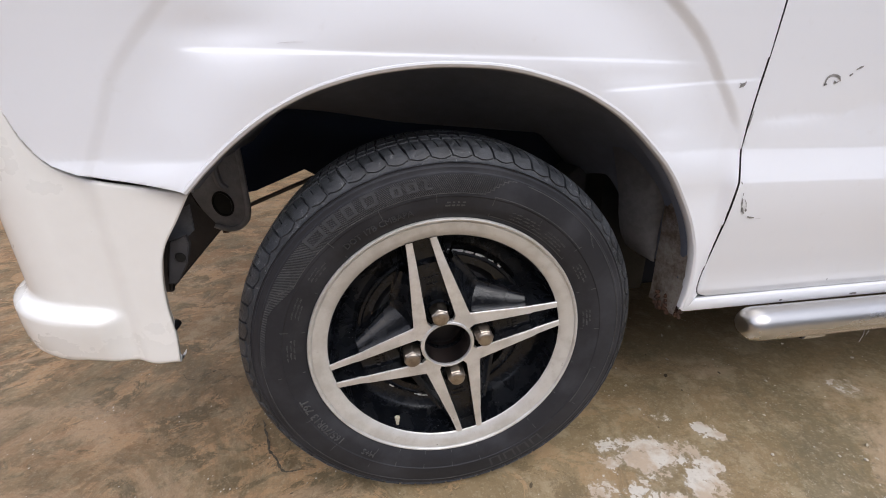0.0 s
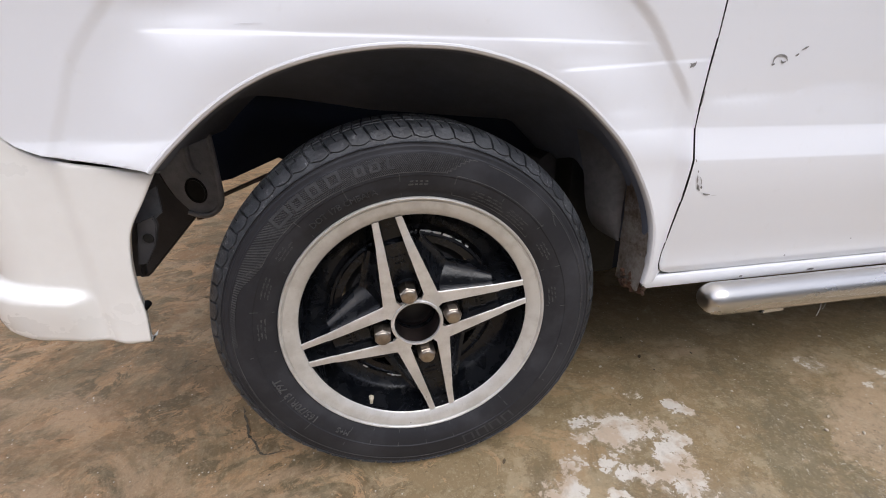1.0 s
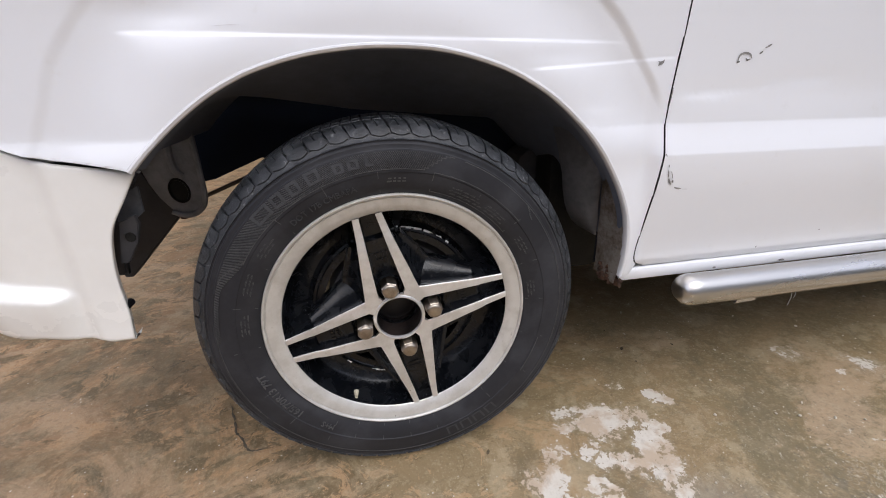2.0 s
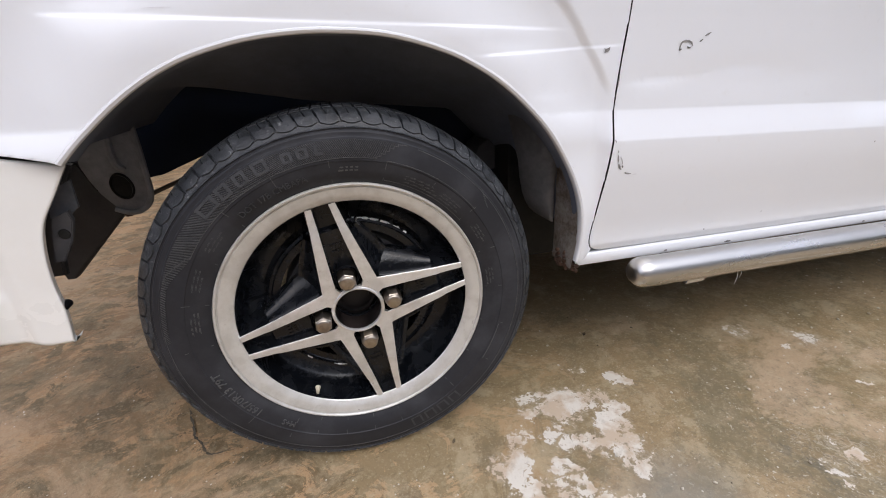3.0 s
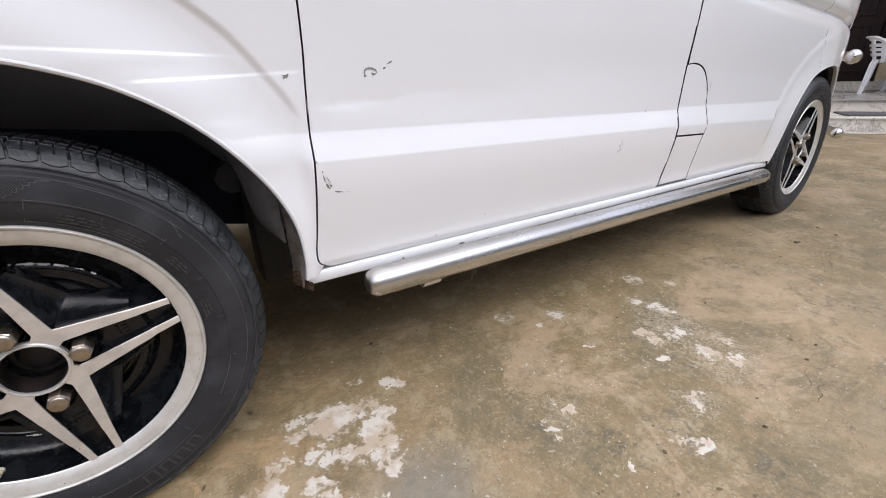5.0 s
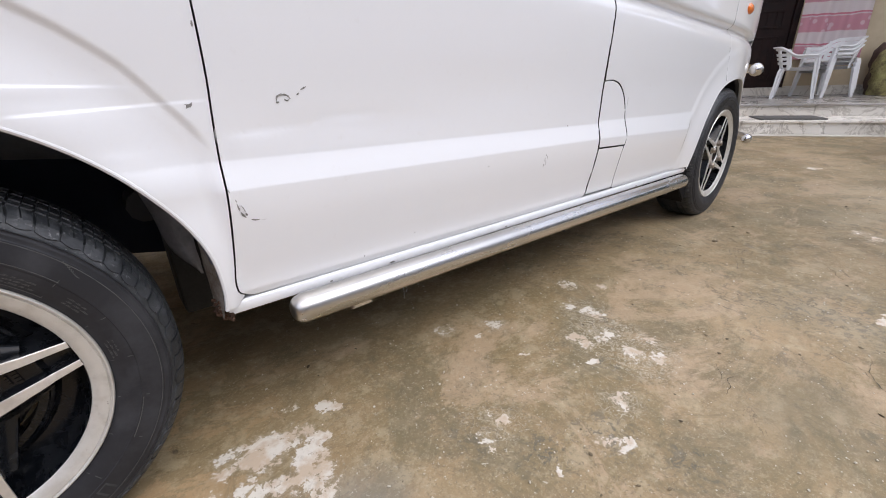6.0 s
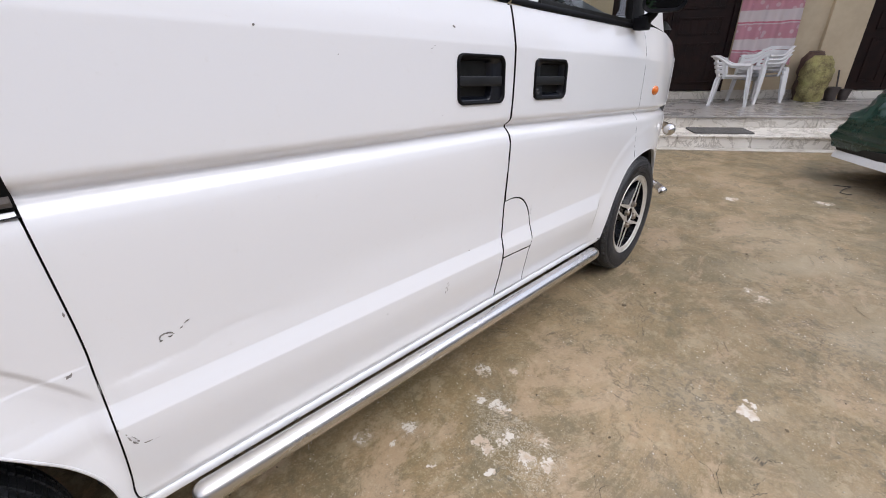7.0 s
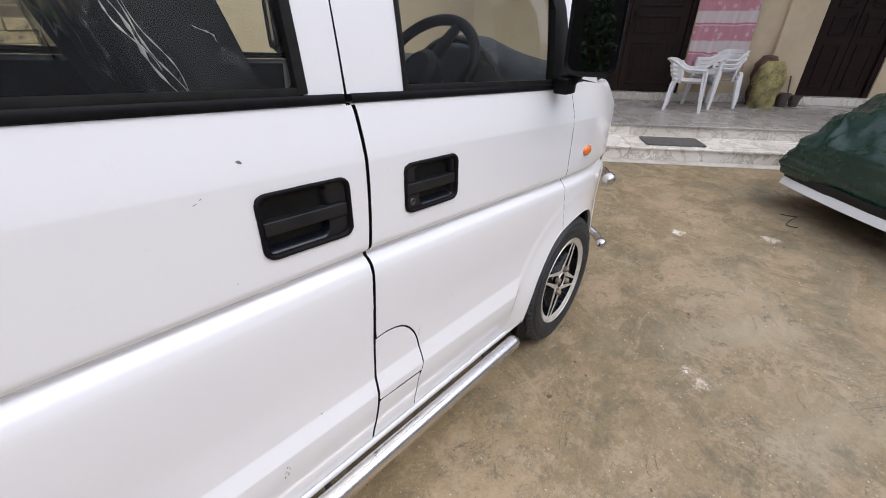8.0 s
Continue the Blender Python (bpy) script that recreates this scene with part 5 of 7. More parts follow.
    sub("wheel_dish", dish, BLACK_GLOSS, "glossy black wheel dish with four windows")
    # four arms, each with two machined blades and a black trough that steps down near the rim
    for k in range(4):
        turn = Matrix.Rotation(-radians(11.0 + 90 * k), 4, "Y")
        outer = [(0.0390, 0.0405), (0.0480, 0.0388), (0.072, 0.0348), (0.100, 0.0299), (0.1250, 0.0256), (0.1300, 0.0246), (0.1645, 0.0202)]
        inner = [(0.0390, 0.0200), (0.0480, 0.0196), (0.072, 0.0180), (0.100, 0.0157), (0.1250, 0.0137), (0.1300, 0.0134), (0.1645, 0.0112)]
        face = lambda r: 0.0600 - 0.0030 * (r - 0.03) / 0.13 + (0.0012 if r > 0.127 else 0.0)
        for side in (1, -1):
            rows = []
            for (r0, w0), (r1, w1) in zip(outer, inner):
                y = face(r0)
                rows.append([(r0, y + 0.0022, side * w0), (r0, y + 0.0004, side * (w0 - 0.0001)), (r0, y, side * (w0 - 0.0006)), (r1, y, side * (w1 + 0.0006)), (r1, y + 0.0004, side * (w1 + 0.0001)), (r1, y + 0.0022, side * w1)])
            bm = grid(rows)
            bm.transform(turn)
            sub("blade", bm, ALLOY, "machined silver spoke blade", sharp=25)
        # body of the arm: sides, a trough floor, the step near the rim
        rows = []
        for (r0, w0), (r1, w1), deep in zip(outer, inner, (0.020, 0.019, 0.0125, 0.0105, 0.0100, 0.0170, 0.0200)):
            y = face(r0) + 0.0025
            rows.append([(r0, y + 0.050, w0 + 0.006), (r0, y, w0), (r1, y, w1), (r1, y + deep, w1 - 0.0015), (r1, y + deep, -w1 + 0.0015), (r1, y, -w1), (r0, y, -w0), (r0, y + 0.050, -w0 - 0.006)])
        bm = grid(rows)
        bm.transform(turn)
        sub("arm", bm, BLACK_GLOSS, "glossy black wheel arm with a sunk trough", sharp=25)
        # round pocket for the nut
        pocket = lathe([(0.0178, 0.0610), (0.0176, 0.0700), (0.0150, 0.0720)], 28)
        pocket.transform(turn @ Matrix.Translation((0.0520, 0, 0)))
        sub("nut_pocket", pocket, BLACK_GLOSS)
        # facets that slope from the arm to the dish, wide at the root
        for side in (1, -1):
            ends = ((0.0440, 0.0410, 0.0640), (0.0560, 0.0378, 0.0690), (0.0700, 0.0353, 0.0630), (0.0950, 0.0310, 0.0500), (0.1200, 0.0266, 0.0370))
            rows = []
            for x, w0, w1 in ends:
                d = (w1 - w0) * 1.05
                row = [(x, face(x) + 0.0028, side * w0), (x, face(x) + 0.0040, side * (w0 + 0.0012))]
                row += [(x + 0.004 * k, face(x) + 0.004 + d * (1 - (1 - k) ** 1.9), side * (w0 + 0.0012 + (w1 - w0 - 0.0012) * k)) for k in (0.15, 0.35, 0.55, 0.75, 0.9, 1.0)]
                rows.append(row + [(x + 0.004, 0.106, side * (w1 + 0.001))])
            bm = grid(rows)
            bm.transform(turn)
            face_out(sub("web", bm, BLACK_GLOSS, sharp=45))
        # cast print in the trough, as plain bars
        bm = bmesh.new()
        for i, (w, h) in enumerate(((0.016, 0.0035), (0.021, 0.0075))):
            for j in range(4):
                x = 0.084 + i * 0.007
                zz = -w / 2 + j * w / 4
                add_box(bm, (x + 0.008, face(x) + 0.0105, zz), (x + 0.008 + h * 0.8, face(x) + 0.0150, zz + w / 5.5))
        bm.transform(turn)
        sub("cast_mark", bm, BLACK_GLOSS)
        # nut
        nut = lathe([(0.0, 0.0440), (0.0070, 0.0441), (0.0095, 0.0448), (0.0108, 0.0462), (0.0112, 0.0480)], 24)
        hexa = [[(rr * math.cos(a), y, rr * math.sin(a)) for rr, y in ((0.0112, 0.0480), (0.0128, 0.0495), (0.0132, 0.0760), (0.0150, 0.0790), (0.0150, 0.0880))] for a in np.linspace(0, 2 * math.pi, 6, endpoint=False)]
        grid(hexa, close_u=True, bm=nut)
        nut.transform(Matrix.Translation((0.0525 * math.cos(radians(11.5 + 90 * k)), 0, 0.0525 * math.sin(radians(11.5 + 90 * k)))) @ Matrix.Rotation(0.3 * k, 4, "Y"))
        sub("nut", nut, NUT, "tarnished wheel nut", sharp=40)
    # centre: machined cross plate with the hub hole and its raised ring
    rows = []
    for k in range(144):
        a = 2 * math.pi * k / 144
        s = (math.degrees(a) - 11.0 - 45) % 90
        s = min(s, 90 - s)
        # the plate reaches to the blades' notches, and steps back for the nuts
        rr = 0.0568 - 0.00012 * s if s < 14 else 0.0553 - 0.00075 * (s - 14) if s < 19 else 0.0383
        rows.append([(r * math.cos(a), y, r * math.sin(a)) for r, y in ((0.0330, 0.0615), (0.0330, 0.0590), (0.0338, 0.0574), (0.0352, 0.0570), (0.0366, 0.0576), (0.0372, 0.0597), (rr, 0.0597), (rr + 0.0003, 0.066))])
    face_out(sub("hub_plate", grid(rows, close_u=True), ALLOY, "machined silver hub plate with an open centre", sharp=30))
    # colour darkened to give the centre hole its shade
    face_out(sub("hub_well", lathe([(0.0331, 0.0610), (0.0320, 0.112), (0.0260, 0.113), (0.0255, 0.108), (0.0200, 0.107), (0.0195, 0.104), (0.012, 0.103), (0.0, 0.103)], 32), HUB_SHADE, "rusty hub end, darkened for the shade in the centre hole"))
    sub("valve", lathe([(0.0, 0.0), (0.0022, 0.0), (0.0024, 0.001), (0.0026, 0.006), (0.0032, 0.006), (0.0034, 0.010), (0.0044, 0.011), (0.0044, 0.014)], 12), BRASS, "brass valve stem").location = (-0.0795, 0.068, -0.142)
    # scraped edge of the rim well, bright nicks
    bm = bmesh.new()
    rng = random.Random(9)
    for i in range(26):
        a = radians(rng.gauss(68, 16) if i < 16 else rng.gauss(-105, 12))
        r = 0.1268 + 0.0012 * rng.random()
        w, h = 0.010 * rng.random() + 0.002, 0.0012 * rng.random() + 0.0005
        rows = [[((r + q) * math.cos(a + s), 0.1018, (r + q) * math.sin(a + s)) for q in (-h, h)] for s in np.linspace(0, w / r, 4)]
        grid(rows, bm=bm)
    tagged(face_out(sub("nick", bm, PLASTIC)), kind="stuff")


wheel = new("wheel")
wheel.parent = van
tagged(wheel, "black and silver alloy wheel with a worn tyre")
wheel_parts(wheel)
wheel.location = (0, 0, HUB_Z + 0.002)
parts = [o for o in wheel.children]


def wheel_copy(x, y, turn, flip, steer=0.0):
    w = new("wheel")
    w.parent = van
    tagged(w, "black and silver alloy wheel with a worn tyre")
    for o in parts:
        c = o.copy()
        scene.collection.objects.link(c)
        c.parent = w
    w.matrix_basis = Matrix.Translation((x, y, HUB_Z + 0.002)) @ Matrix.Rotation(radians(180 * flip + steer), 4, "Z") @ Matrix.Rotation(radians(turn), 4, "Y")
    return w


wheel_copy(WHEELBASE, 0.008, 38, False, 2.6)
wheel_copy(0, FAR, 20, True)
wheel_copy(WHEELBASE, FAR, 65, True, 2.6)
bm = plate([(2.060, 0.185), (2.140, 0.105), (2.165, 0.25), (2.165, 0.42), (2.120, 0.43), (2.066, 0.29)], 0.068, 0.225, 0.004)
part("mud_flap", bm, BLACK_TRIM, van, "black rubber mud flap behind the front wheel")


# ---- the van: upper body, glass, trim ----
def side_strip(outline_low, outline_high, push, material, name, label="", far=False, thick=0.006, n=40):
    """A strip of trim laid on the body side between two lines of the side view."""
    rows = []
    for (x0, z0), (x1, z1) in zip(outline_low, outline_high):
        row = []
        for k, p in ((0, 0.004), (0.0, -push * 0.6), (0.25, -push), (0.75, -push), (1.0, -push * 0.6), (1, 0.004)):
            x, z = x0 + (x1 - x0) * k, z0 + (z1 - z0) * k
            y = side_y(x, z) + p
            row.append((x, FAR - y if far else y, z))
        rows.append(row)
    return part(name, grid(rows), material, van, label, sharp=45)


def window(name, outline, material, far, inset=0.010, label=""):
    pane = side_panel(name, outline, material, van, label, step=0.06, lip=0.001, depth=0.004, far=far, offset=inset)
    pane.visible_shadow = False
    return pane


def frame_bar(points, w, material, name, far, label="", push=0.004):
    """A seal or frame along a line of the side view."""
    rows = []
    pts = [Vector(p).lerp(Vector(q), k / 8) for p, q in zip(points, points[1:]) for k in range(8)] + [Vector(points[-1])]
    for i, p in enumerate(pts):
        d = (pts[min(i + 1, len(pts) - 1)] - pts[max(i - 1, 0)]).normalized()
        nrm = Vector((-d.y, d.x))
        row = []
        for k, q in ((-0.5, 0.012), (-0.5, -push * 0.5), (-0.3, -push), (0.3, -push), (0.5, -push * 0.5), (0.5, 0.012)):
            c = p + nrm * w * k
            y = side_y(c.x, c.y) + q
            row.append((c.x, FAR - y if far else y, c.y))
        rows.append(row)
    return part(name, grid(rows), material, van, label, sharp=45)


ROOF_Z = 1.74
W_REAR = [(0.47, 1.70), (0.44, belt_z(0.44) + 0.03), (0.45, belt_z(0.45) + 0.022), (1.285, belt_z(1.285) + 0.022), (1.294, belt_z(1.29) + 0.03), (1.282, 1.70)]
W_FRONT = [(1.512, 1.70), (1.521, belt_z(1.52) + 0.018), (2.125, belt_z(2.125) + 0.018), (2.110, 1.26), (1.90, 1.66), (1.86, 1.70)]
W_QUARTER = [(-0.40, 1.68), (-0.44, belt_z(-0.44) + 0.03), (0.33, belt_z(0.33) + 0.03), (0.33, 1.68)]
for far in (False, True):
    # white pillars between the windows
    side_panel("pillar", [(1.300, belt_z(1.3) + 0.012), (1.3765, belt_z(1.37) + 0.012), (1.374, 1.27), (1.365, ROOF_Z), (1.288, ROOF_Z)], PAINT, van, "white pillar of the sliding door", far=far, step=0.04)
    side_panel("pillar", [(1.3815, belt_z(1.38) + 0.012), (1.512, belt_z(1.51) + 0.012), (1.503, ROOF_Z), (1.367, ROOF_Z), (1.377, 1.27)], PAINT, van, "white pillar of the front door", far=far, step=0.04)
    side_panel("pillar", [(0.345, belt_z(0.34) + 0.002), (0.43, belt_z(0.43) + 0.002), (0.455, ROOF_Z), (0.345, ROOF_Z)], PAINT, van, far=far, step=0.05)
    side_panel("pillar", [(-0.50, belt_z(-0.5) + 0.002), (-0.45, belt_z(-0.5) + 0.002), (-0.41, ROOF_Z), (-0.47, ROOF_Z)], PAINT, van, far=far, step=0.05)
    side_panel("roof_rail", [(-0.47, ROOF_Z), (-0.46, 1.70), (1.88, 1.70), (1.935, 1.66), (2.158, 1.27), (2.205, 1.10), (2.30, 1.08), (2.42, 1.06), (2.30, 1.25), (2.02, 1.68), (1.96, ROOF_Z)],
               PAINT, van, "white roof rail and front pillar", far=far, step=0.05)
    window("window_glass", W_REAR, GLASS, far, label="tinted window of the sliding door")
    window("window_glass", W_FRONT, CLEAR, far, label="clear window of the front door")
    window("window_glass", W_QUARTER, GLASS, far)
    # rubber frames
    frame_bar([(1.286, 1.70), (1.299, belt_z(1.3) + 0.015)], 0.017, SEAL_SHADE, "window_seal", far, "black rubber seal of the window")
    frame_bar([(0.445, 1.70), (0.435, belt_z(0.44) + 0.012)], 0.024, SEAL_SHADE, "window_seal", far)
    frame_bar([(1.506, 1.70), (1.517, belt_z(1.51) + 0.010)], 0.010, SEAL_SHADE, "window_seal", far)
    frame_bar([(0.44, 1.70), (1.29, 1.70)], 0.025, SEAL_SHADE, "window_seal", far)
    frame_bar([(1.51, 1.70), (1.87, 1.70), (1.905, 1.665), (2.130, 1.265), (2.165, belt_z(2.15) + 0.012)], 0.058, SEAL_SHADE, "window_seal", far)
    side_panel("mirror_sail", [(2.085, belt_z(2.085) + 0.010), (2.185, belt_z(2.185) + 0.012), (2.14, 1.22), (2.095, 1.30)], BLACK_TRIM, van, "black corner piece carrying the mirror", far=far, step=0.05, offset=-0.004)
    # black belt mouldings, two steps
    for x0, x1 in ((0.40, 1.371), (1.386, 2.19)):
        xs = np.linspace(x0, x1, 30)
        side_strip([(x, belt_z(x) - 0.001) for x in xs], [(x, belt_z(x) + 0.013) for x in xs], 0.005, BLACK_TRIM, "belt_moulding", "black belt moulding under the window", far)
        x1 = 1.300 if x1 < 1.38 else x1 - 0.05
        x0 = x0 if x0 < 1.3 else 1.515
        xs = np.linspace(x0, x1, 30)
        side_strip([(x, belt_z(x) + 0.0125) for x in xs], [(x, belt_z(x) + 0.024) for x in xs], 0.001, SEAL_SHADE, "belt_seal", "", far)

# rail of the sliding door in the rear quarter
bm = bmesh.new()
rows = []
for x in np.linspace(-0.43, 0.395, 20):
    y = side_y(x, 0.8)
    s = -0.017 * (x - 0.39)
    rows.append([(x, y + d, z + s) for d, z in ((0.002, 0.940), (0.050, 0.936), (0.050, 0.852), (0.002, 0.847))])
grid(rows, bm=bm)
rail = part("door_rail", bm, BLACK_TRIM, van, "dark channel of the sliding door in the rear quarter")
for z, r, d in ((0.902, 0.009, 0.020), (0.866, 0.007, 0.012)):
    part("runner", tube([(x, side_y(x, 0.8) + d, z - 0.017 * (x - 0.39)) for x in np.linspace(-0.42, 0.392, 14)], r, 10), FRAME_STEEL, rail, "worn grey steel runner")


# pull handles in their bowls
def handle(index, lock):
    xc, zc, w, h, slope = HANDLES[index]

    def put(p):
        x, y, z = p
        z2 = zc + z + slope * x
        return (xc + x, side_y(xc + x, z2) * 0.3 + side_y(xc, zc) * 0.7 + y, z2)

    def loops(levels):
        rows = []
        for dx, y in levels:
            rows.append([put((x, y, z)) for x, z in round_rect(-w / 2 + dx, -h / 2 + dx, w / 2 - dx, h / 2 - dx, max(0.020 - dx * 0.6, 0.004), 6)])
        return grid(rows, close_v=True)

    ob = part("handle", loops([(0.0, 0.002), (0.0005, -0.003), (0.002, -0.0045), (0.005, -0.0045), (0.0075, -0.002), (0.009, 0.003)]), BLACK_TRIM, van, "black pull handle sunk in the door", sharp=50)
    # the pressed bowl: a pocket over the grip, a scoop under it, and a raised plate at the hinge end
    side = -1.0 if lock else 1.0
    xs = np.linspace(-w / 2 + 0.008, w / 2 - 0.008, 70)
    zs = np.linspace(-h / 2 + 0.008, h / 2 - 0.008, 52)
    rows = []
    for x in xs:
        row = []
        for z in zs:
            u = side * x / w
            rim = min(x - xs[0], xs[-1] - x, z - zs[0], zs[-1] - z)
            if z > -0.004:
                deep = 0.030 - 0.022 * smooth01((u - 0.16) / 0.12)
                deep *= smooth01((u + 0.50) / 0.12)
            else:
                v = (z + h / 2) / (h / 2 - 0.015)
                edge = 0.235 - 0.075 * (1 - min(max(v, 0.0), 1.0)) ** 2
                floor = 0.015 + 0.018 * v
                deep = 0.0032 + (floor - 0.0032) * smooth01((edge - u) / 0.030) * smooth01((u + 0.455) / 0.05)
            row.append(put((x, 0.0032 + (deep - 0.0032) * smooth01(rim / 0.014), z)))
        rows.append(row)
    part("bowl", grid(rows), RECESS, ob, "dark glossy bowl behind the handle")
    bar = bmesh.new()
    rows = []
    for x in np.linspace(-w / 2 + 0.0095, w / 2 - 0.0095, 12):
        rows.append([put((x, y, z)) for y, z in ((0.020, 0.0075), (0.0020, 0.0085), (0.0006, 0.0078), (0.0, 0.0065), (0.0, -0.0125), (0.0006, -0.0142), (0.0026, -0.0150), (0.020, -0.0135))])
    grid(rows, close_v=True, bm=bar)
    for k in (0, -1):
        bar.verts.ensure_lookup_table()
        bar.faces.new([bar.verts[i] for i in (range(8) if k == 0 else range(len(bar.verts) - 1, len(bar.verts) - 9, -1))])
    part("grip", bar, GRIP, ob, "matt black grip bar", sharp=40)
    # black strips that paint the dark of the gaps under the grip's ends
    for u0, u1 in ((0.235, 0.45), (-0.45, -0.385)):
        a, b = sorted((side * u0 * w, side * u1 * w))
        part("slit", boxed(put((a, 0.0018, -0.0182 + slope * 0)), put((b, 0.006, -0.0164)), 0.0002), SEAL_SHADE, ob)
    if lock:
        cyl = lathe([(0.0, 0.0008), (0.0052, 0.0008), (0.0058, -0.0004), (0.0074, -0.0006), (0.0086, 0.0006), (0.009, 0.004), (0.009, 0.012)], 24)
        part("lock", cyl, LOCK, ob, "round key lock").location = put((-w / 2 + 0.025, 0.0012, -h / 2 + 0.022))
    return ob


handle(0, False)
handle(1, True)

# scuffs and scratches in the paint, with two flies drawn as marks
def scuff(points, width, material=SCUFF, name="scuff", lift=0.0007):
    rows = []
    pts = [Vector(p) for p in smooth_line(points, 5)]
    for i, p in enumerate(pts):
        d = (pts[min(i + 1, len(pts) - 1)] - pts[max(i - 1, 0)]).normalized()
        nrm = Vector((-d.y, d.x))
        k = math.sin(math.pi * (0.08 + 0.84 * i / (len(pts) - 1))) * (0.75 + 0.5 * random.random())
        row = []
        for s in (-1, 0, 1):
            c = p + nrm * (0.5 * width * k * s)
            row.append((c.x, side_y(c.x, c.y) - lift, c.y))
        rows.append(row)
    return face_out(part(name, grid(rows), material, van))


scuff([(0.4815, 0.6030), (0.4825, 0.6115), (0.4890, 0.6145), (0.4985, 0.6130), (0.5030, 0.6075)], 0.0030)
scuff([(0.4800, 0.6035), (0.4850, 0.6045)], 0.0028)
scuff([(0.5010, 0.6070), (0.4960, 0.6060), (0.4935, 0.6085)], 0.0024)
scuff([(0.5130, 0.6130), (0.5180, 0.6160)], 0.0026)
scuff([(0.5200, 0.6200), (0.5300, 0.6245)], 0.0022)
scuff([(0.3930, 0.4745), (0.3940, 0.4705)], 0.0016)
scuff([(0.3938, 0.4680), (0.3950, 0.4610), (0.3962, 0.4560)], 0.0022)
scuff([(0.3968, 0.4545), (0.3995, 0.4490), (0.4030, 0.4445)], 0.0030)
scuff([(0.3985, 0.4650), (0.4015, 0.4590), (0.4032, 0.4540)], 0.0012)
scuff([(0.4030, 0.4520), (0.4052, 0.4475)], 0.0026)
scuff([(0.3955, 0.4660), (0.4035, 0.4490)], 0.0070, SCUFF_PALE)
scuff([(0.4095, 0.4400), (0.4150, 0.4382), (0.4215, 0.4375)], 0.0028)
scuff([(0.4235, 0.4362), (0.4330, 0.4355)], 0.0012, SCUFF_PALE)
scuff([(0.3860, 0.4900), (0.3875, 0.4860)], 0.0018)
scuff([(1.1190, 0.4120), (1.1205, 0.4210)], 0.0020)
scuff([(1.1215, 0.4270), (1.1245, 0.4360)], 0.0016)
scuff([(1.1265, 0.4395), (1.1295, 0.4450)], 0.0024)
scuff([(1.1320, 0.4400), (1.1325, 0.4300)], 0.0014)
scuff([(1.1300, 0.4240), (1.1250, 0.4160)], 0.0020)
scuff([(1.1240, 0.4330), (1.1280, 0.4230)], 0.0045, SCUFF_PALE)
scuff([(0.388, 0.556), (0.3895, 0.576)], 0.002)
scuff([(0.3895, 0.70), (0.3900, 0.708)], 0.0022)
scuff([(1.100, 1.023), (1.106, 1.025)], 0.0014)
scuff([(1.110, 1.028), (1.113, 1.030)], 0.0012)
scuff([(1.225, 0.505), (1.229, 0.502)], 0.003)
scuff([(0.731, 1.062), (0.734, 1.065)], 0.004)
# small fly on the door, drawn as a scuff
scuff([(1.170, 1.067), (1.174, 1.066), (1.178, 1.063)], 0.0042)
scuff([(0.873, 1.018), (0.875, 1.019)], 0.002)
scuff([(1.525, 0.56), (1.523, 0.53)], 0.0016)
scuff([(0.60, 0.318), (0.602, 0.317)], 0.003)
scuff([(0.72, 0.335), (0.722, 0.336)], 0.0025)
scuff([(-0.165, 0.6585), (-0.150, 0.6592), (-0.138, 0.6590)], 0.0006, SCUFF_PALE)
# fly by the rear seam, drawn as three scuffs
scuff([(0.3610, 0.6035), (0.3640, 0.6065), (0.3680, 0.6085)], 0.0034)
scuff([(0.3655, 0.6040), (0.3690, 0.6105)], 0.0022)
scuff([(0.3600, 0.6085), (0.3660, 0.6070)], 0.0016)
scuff([(0.92, 0.445), (0.922, 0.444)], 0.003)

# indicator, mirror, nose, bars
bm = bmesh.new()
vs = bmesh.ops.create_uvsphere(bm, u_segments=24, v_segments=12, radius=1.0)["verts"]
for v in vs:
    v.co = Vector((v.co.x * 0.034, v.co.y * 0.012, v.co.z * 0.019))
part("indicator", bm, AMBER, van, "oval amber side indicator").matrix_basis = pose(2.375, side_y(2.375, 0.842) + 0.001, 0.842, 0, 5, 3)

mirror = part("door_mirror", tube([(2.112, 0.040, 1.092), (2.114, 0.014, 1.098), (2.118, 0.000, 1.115), (2.120, -0.012, 1.150)], [0.018, 0.018, 0.016, 0.015], 14), BLACK_TRIM, van, "black door mirror on a stout foot")
MT = pose(2.095, -0.040, 1.225, 0, 0, 18)
shell = []
for x, s in ((-0.002, 0.85), (-0.004, 0.93), (-0.012, 0.98), (-0.008, 1.0), (0.004, 1.0), (0.035, 0.93), (0.058, 0.72), (0.068, 0.35)):
    shell.append([MT @ Vector((x, y * s, z * s)) for y, z in round_rect(-0.068, -0.112, 0.068, 0.112, 0.032, 6)])
bm = grid(shell, close_v=True)
bm.faces.new(list(bm.verts)[-24:])
part("housing", bm, BLACK_TRIM, mirror, "black plastic mirror housing", sharp=50)
bm = bmesh.new()
bm.faces.new([bm.verts.new(MT @ Vector((-0.003, y * 0.87, z * 0.90))) for y, z in round_rect(-0.068, -0.112, 0.068, 0.112, 0.032, 6)])
part("mirror_glass", bm, MIRROR, mirror, "mirror glass reflecting the garden", smooth=False)
part("foot", boxed((2.078, 0.006, 1.062), (2.132, 0.050, 1.104), 0.007), BLACK_TRIM, mirror)


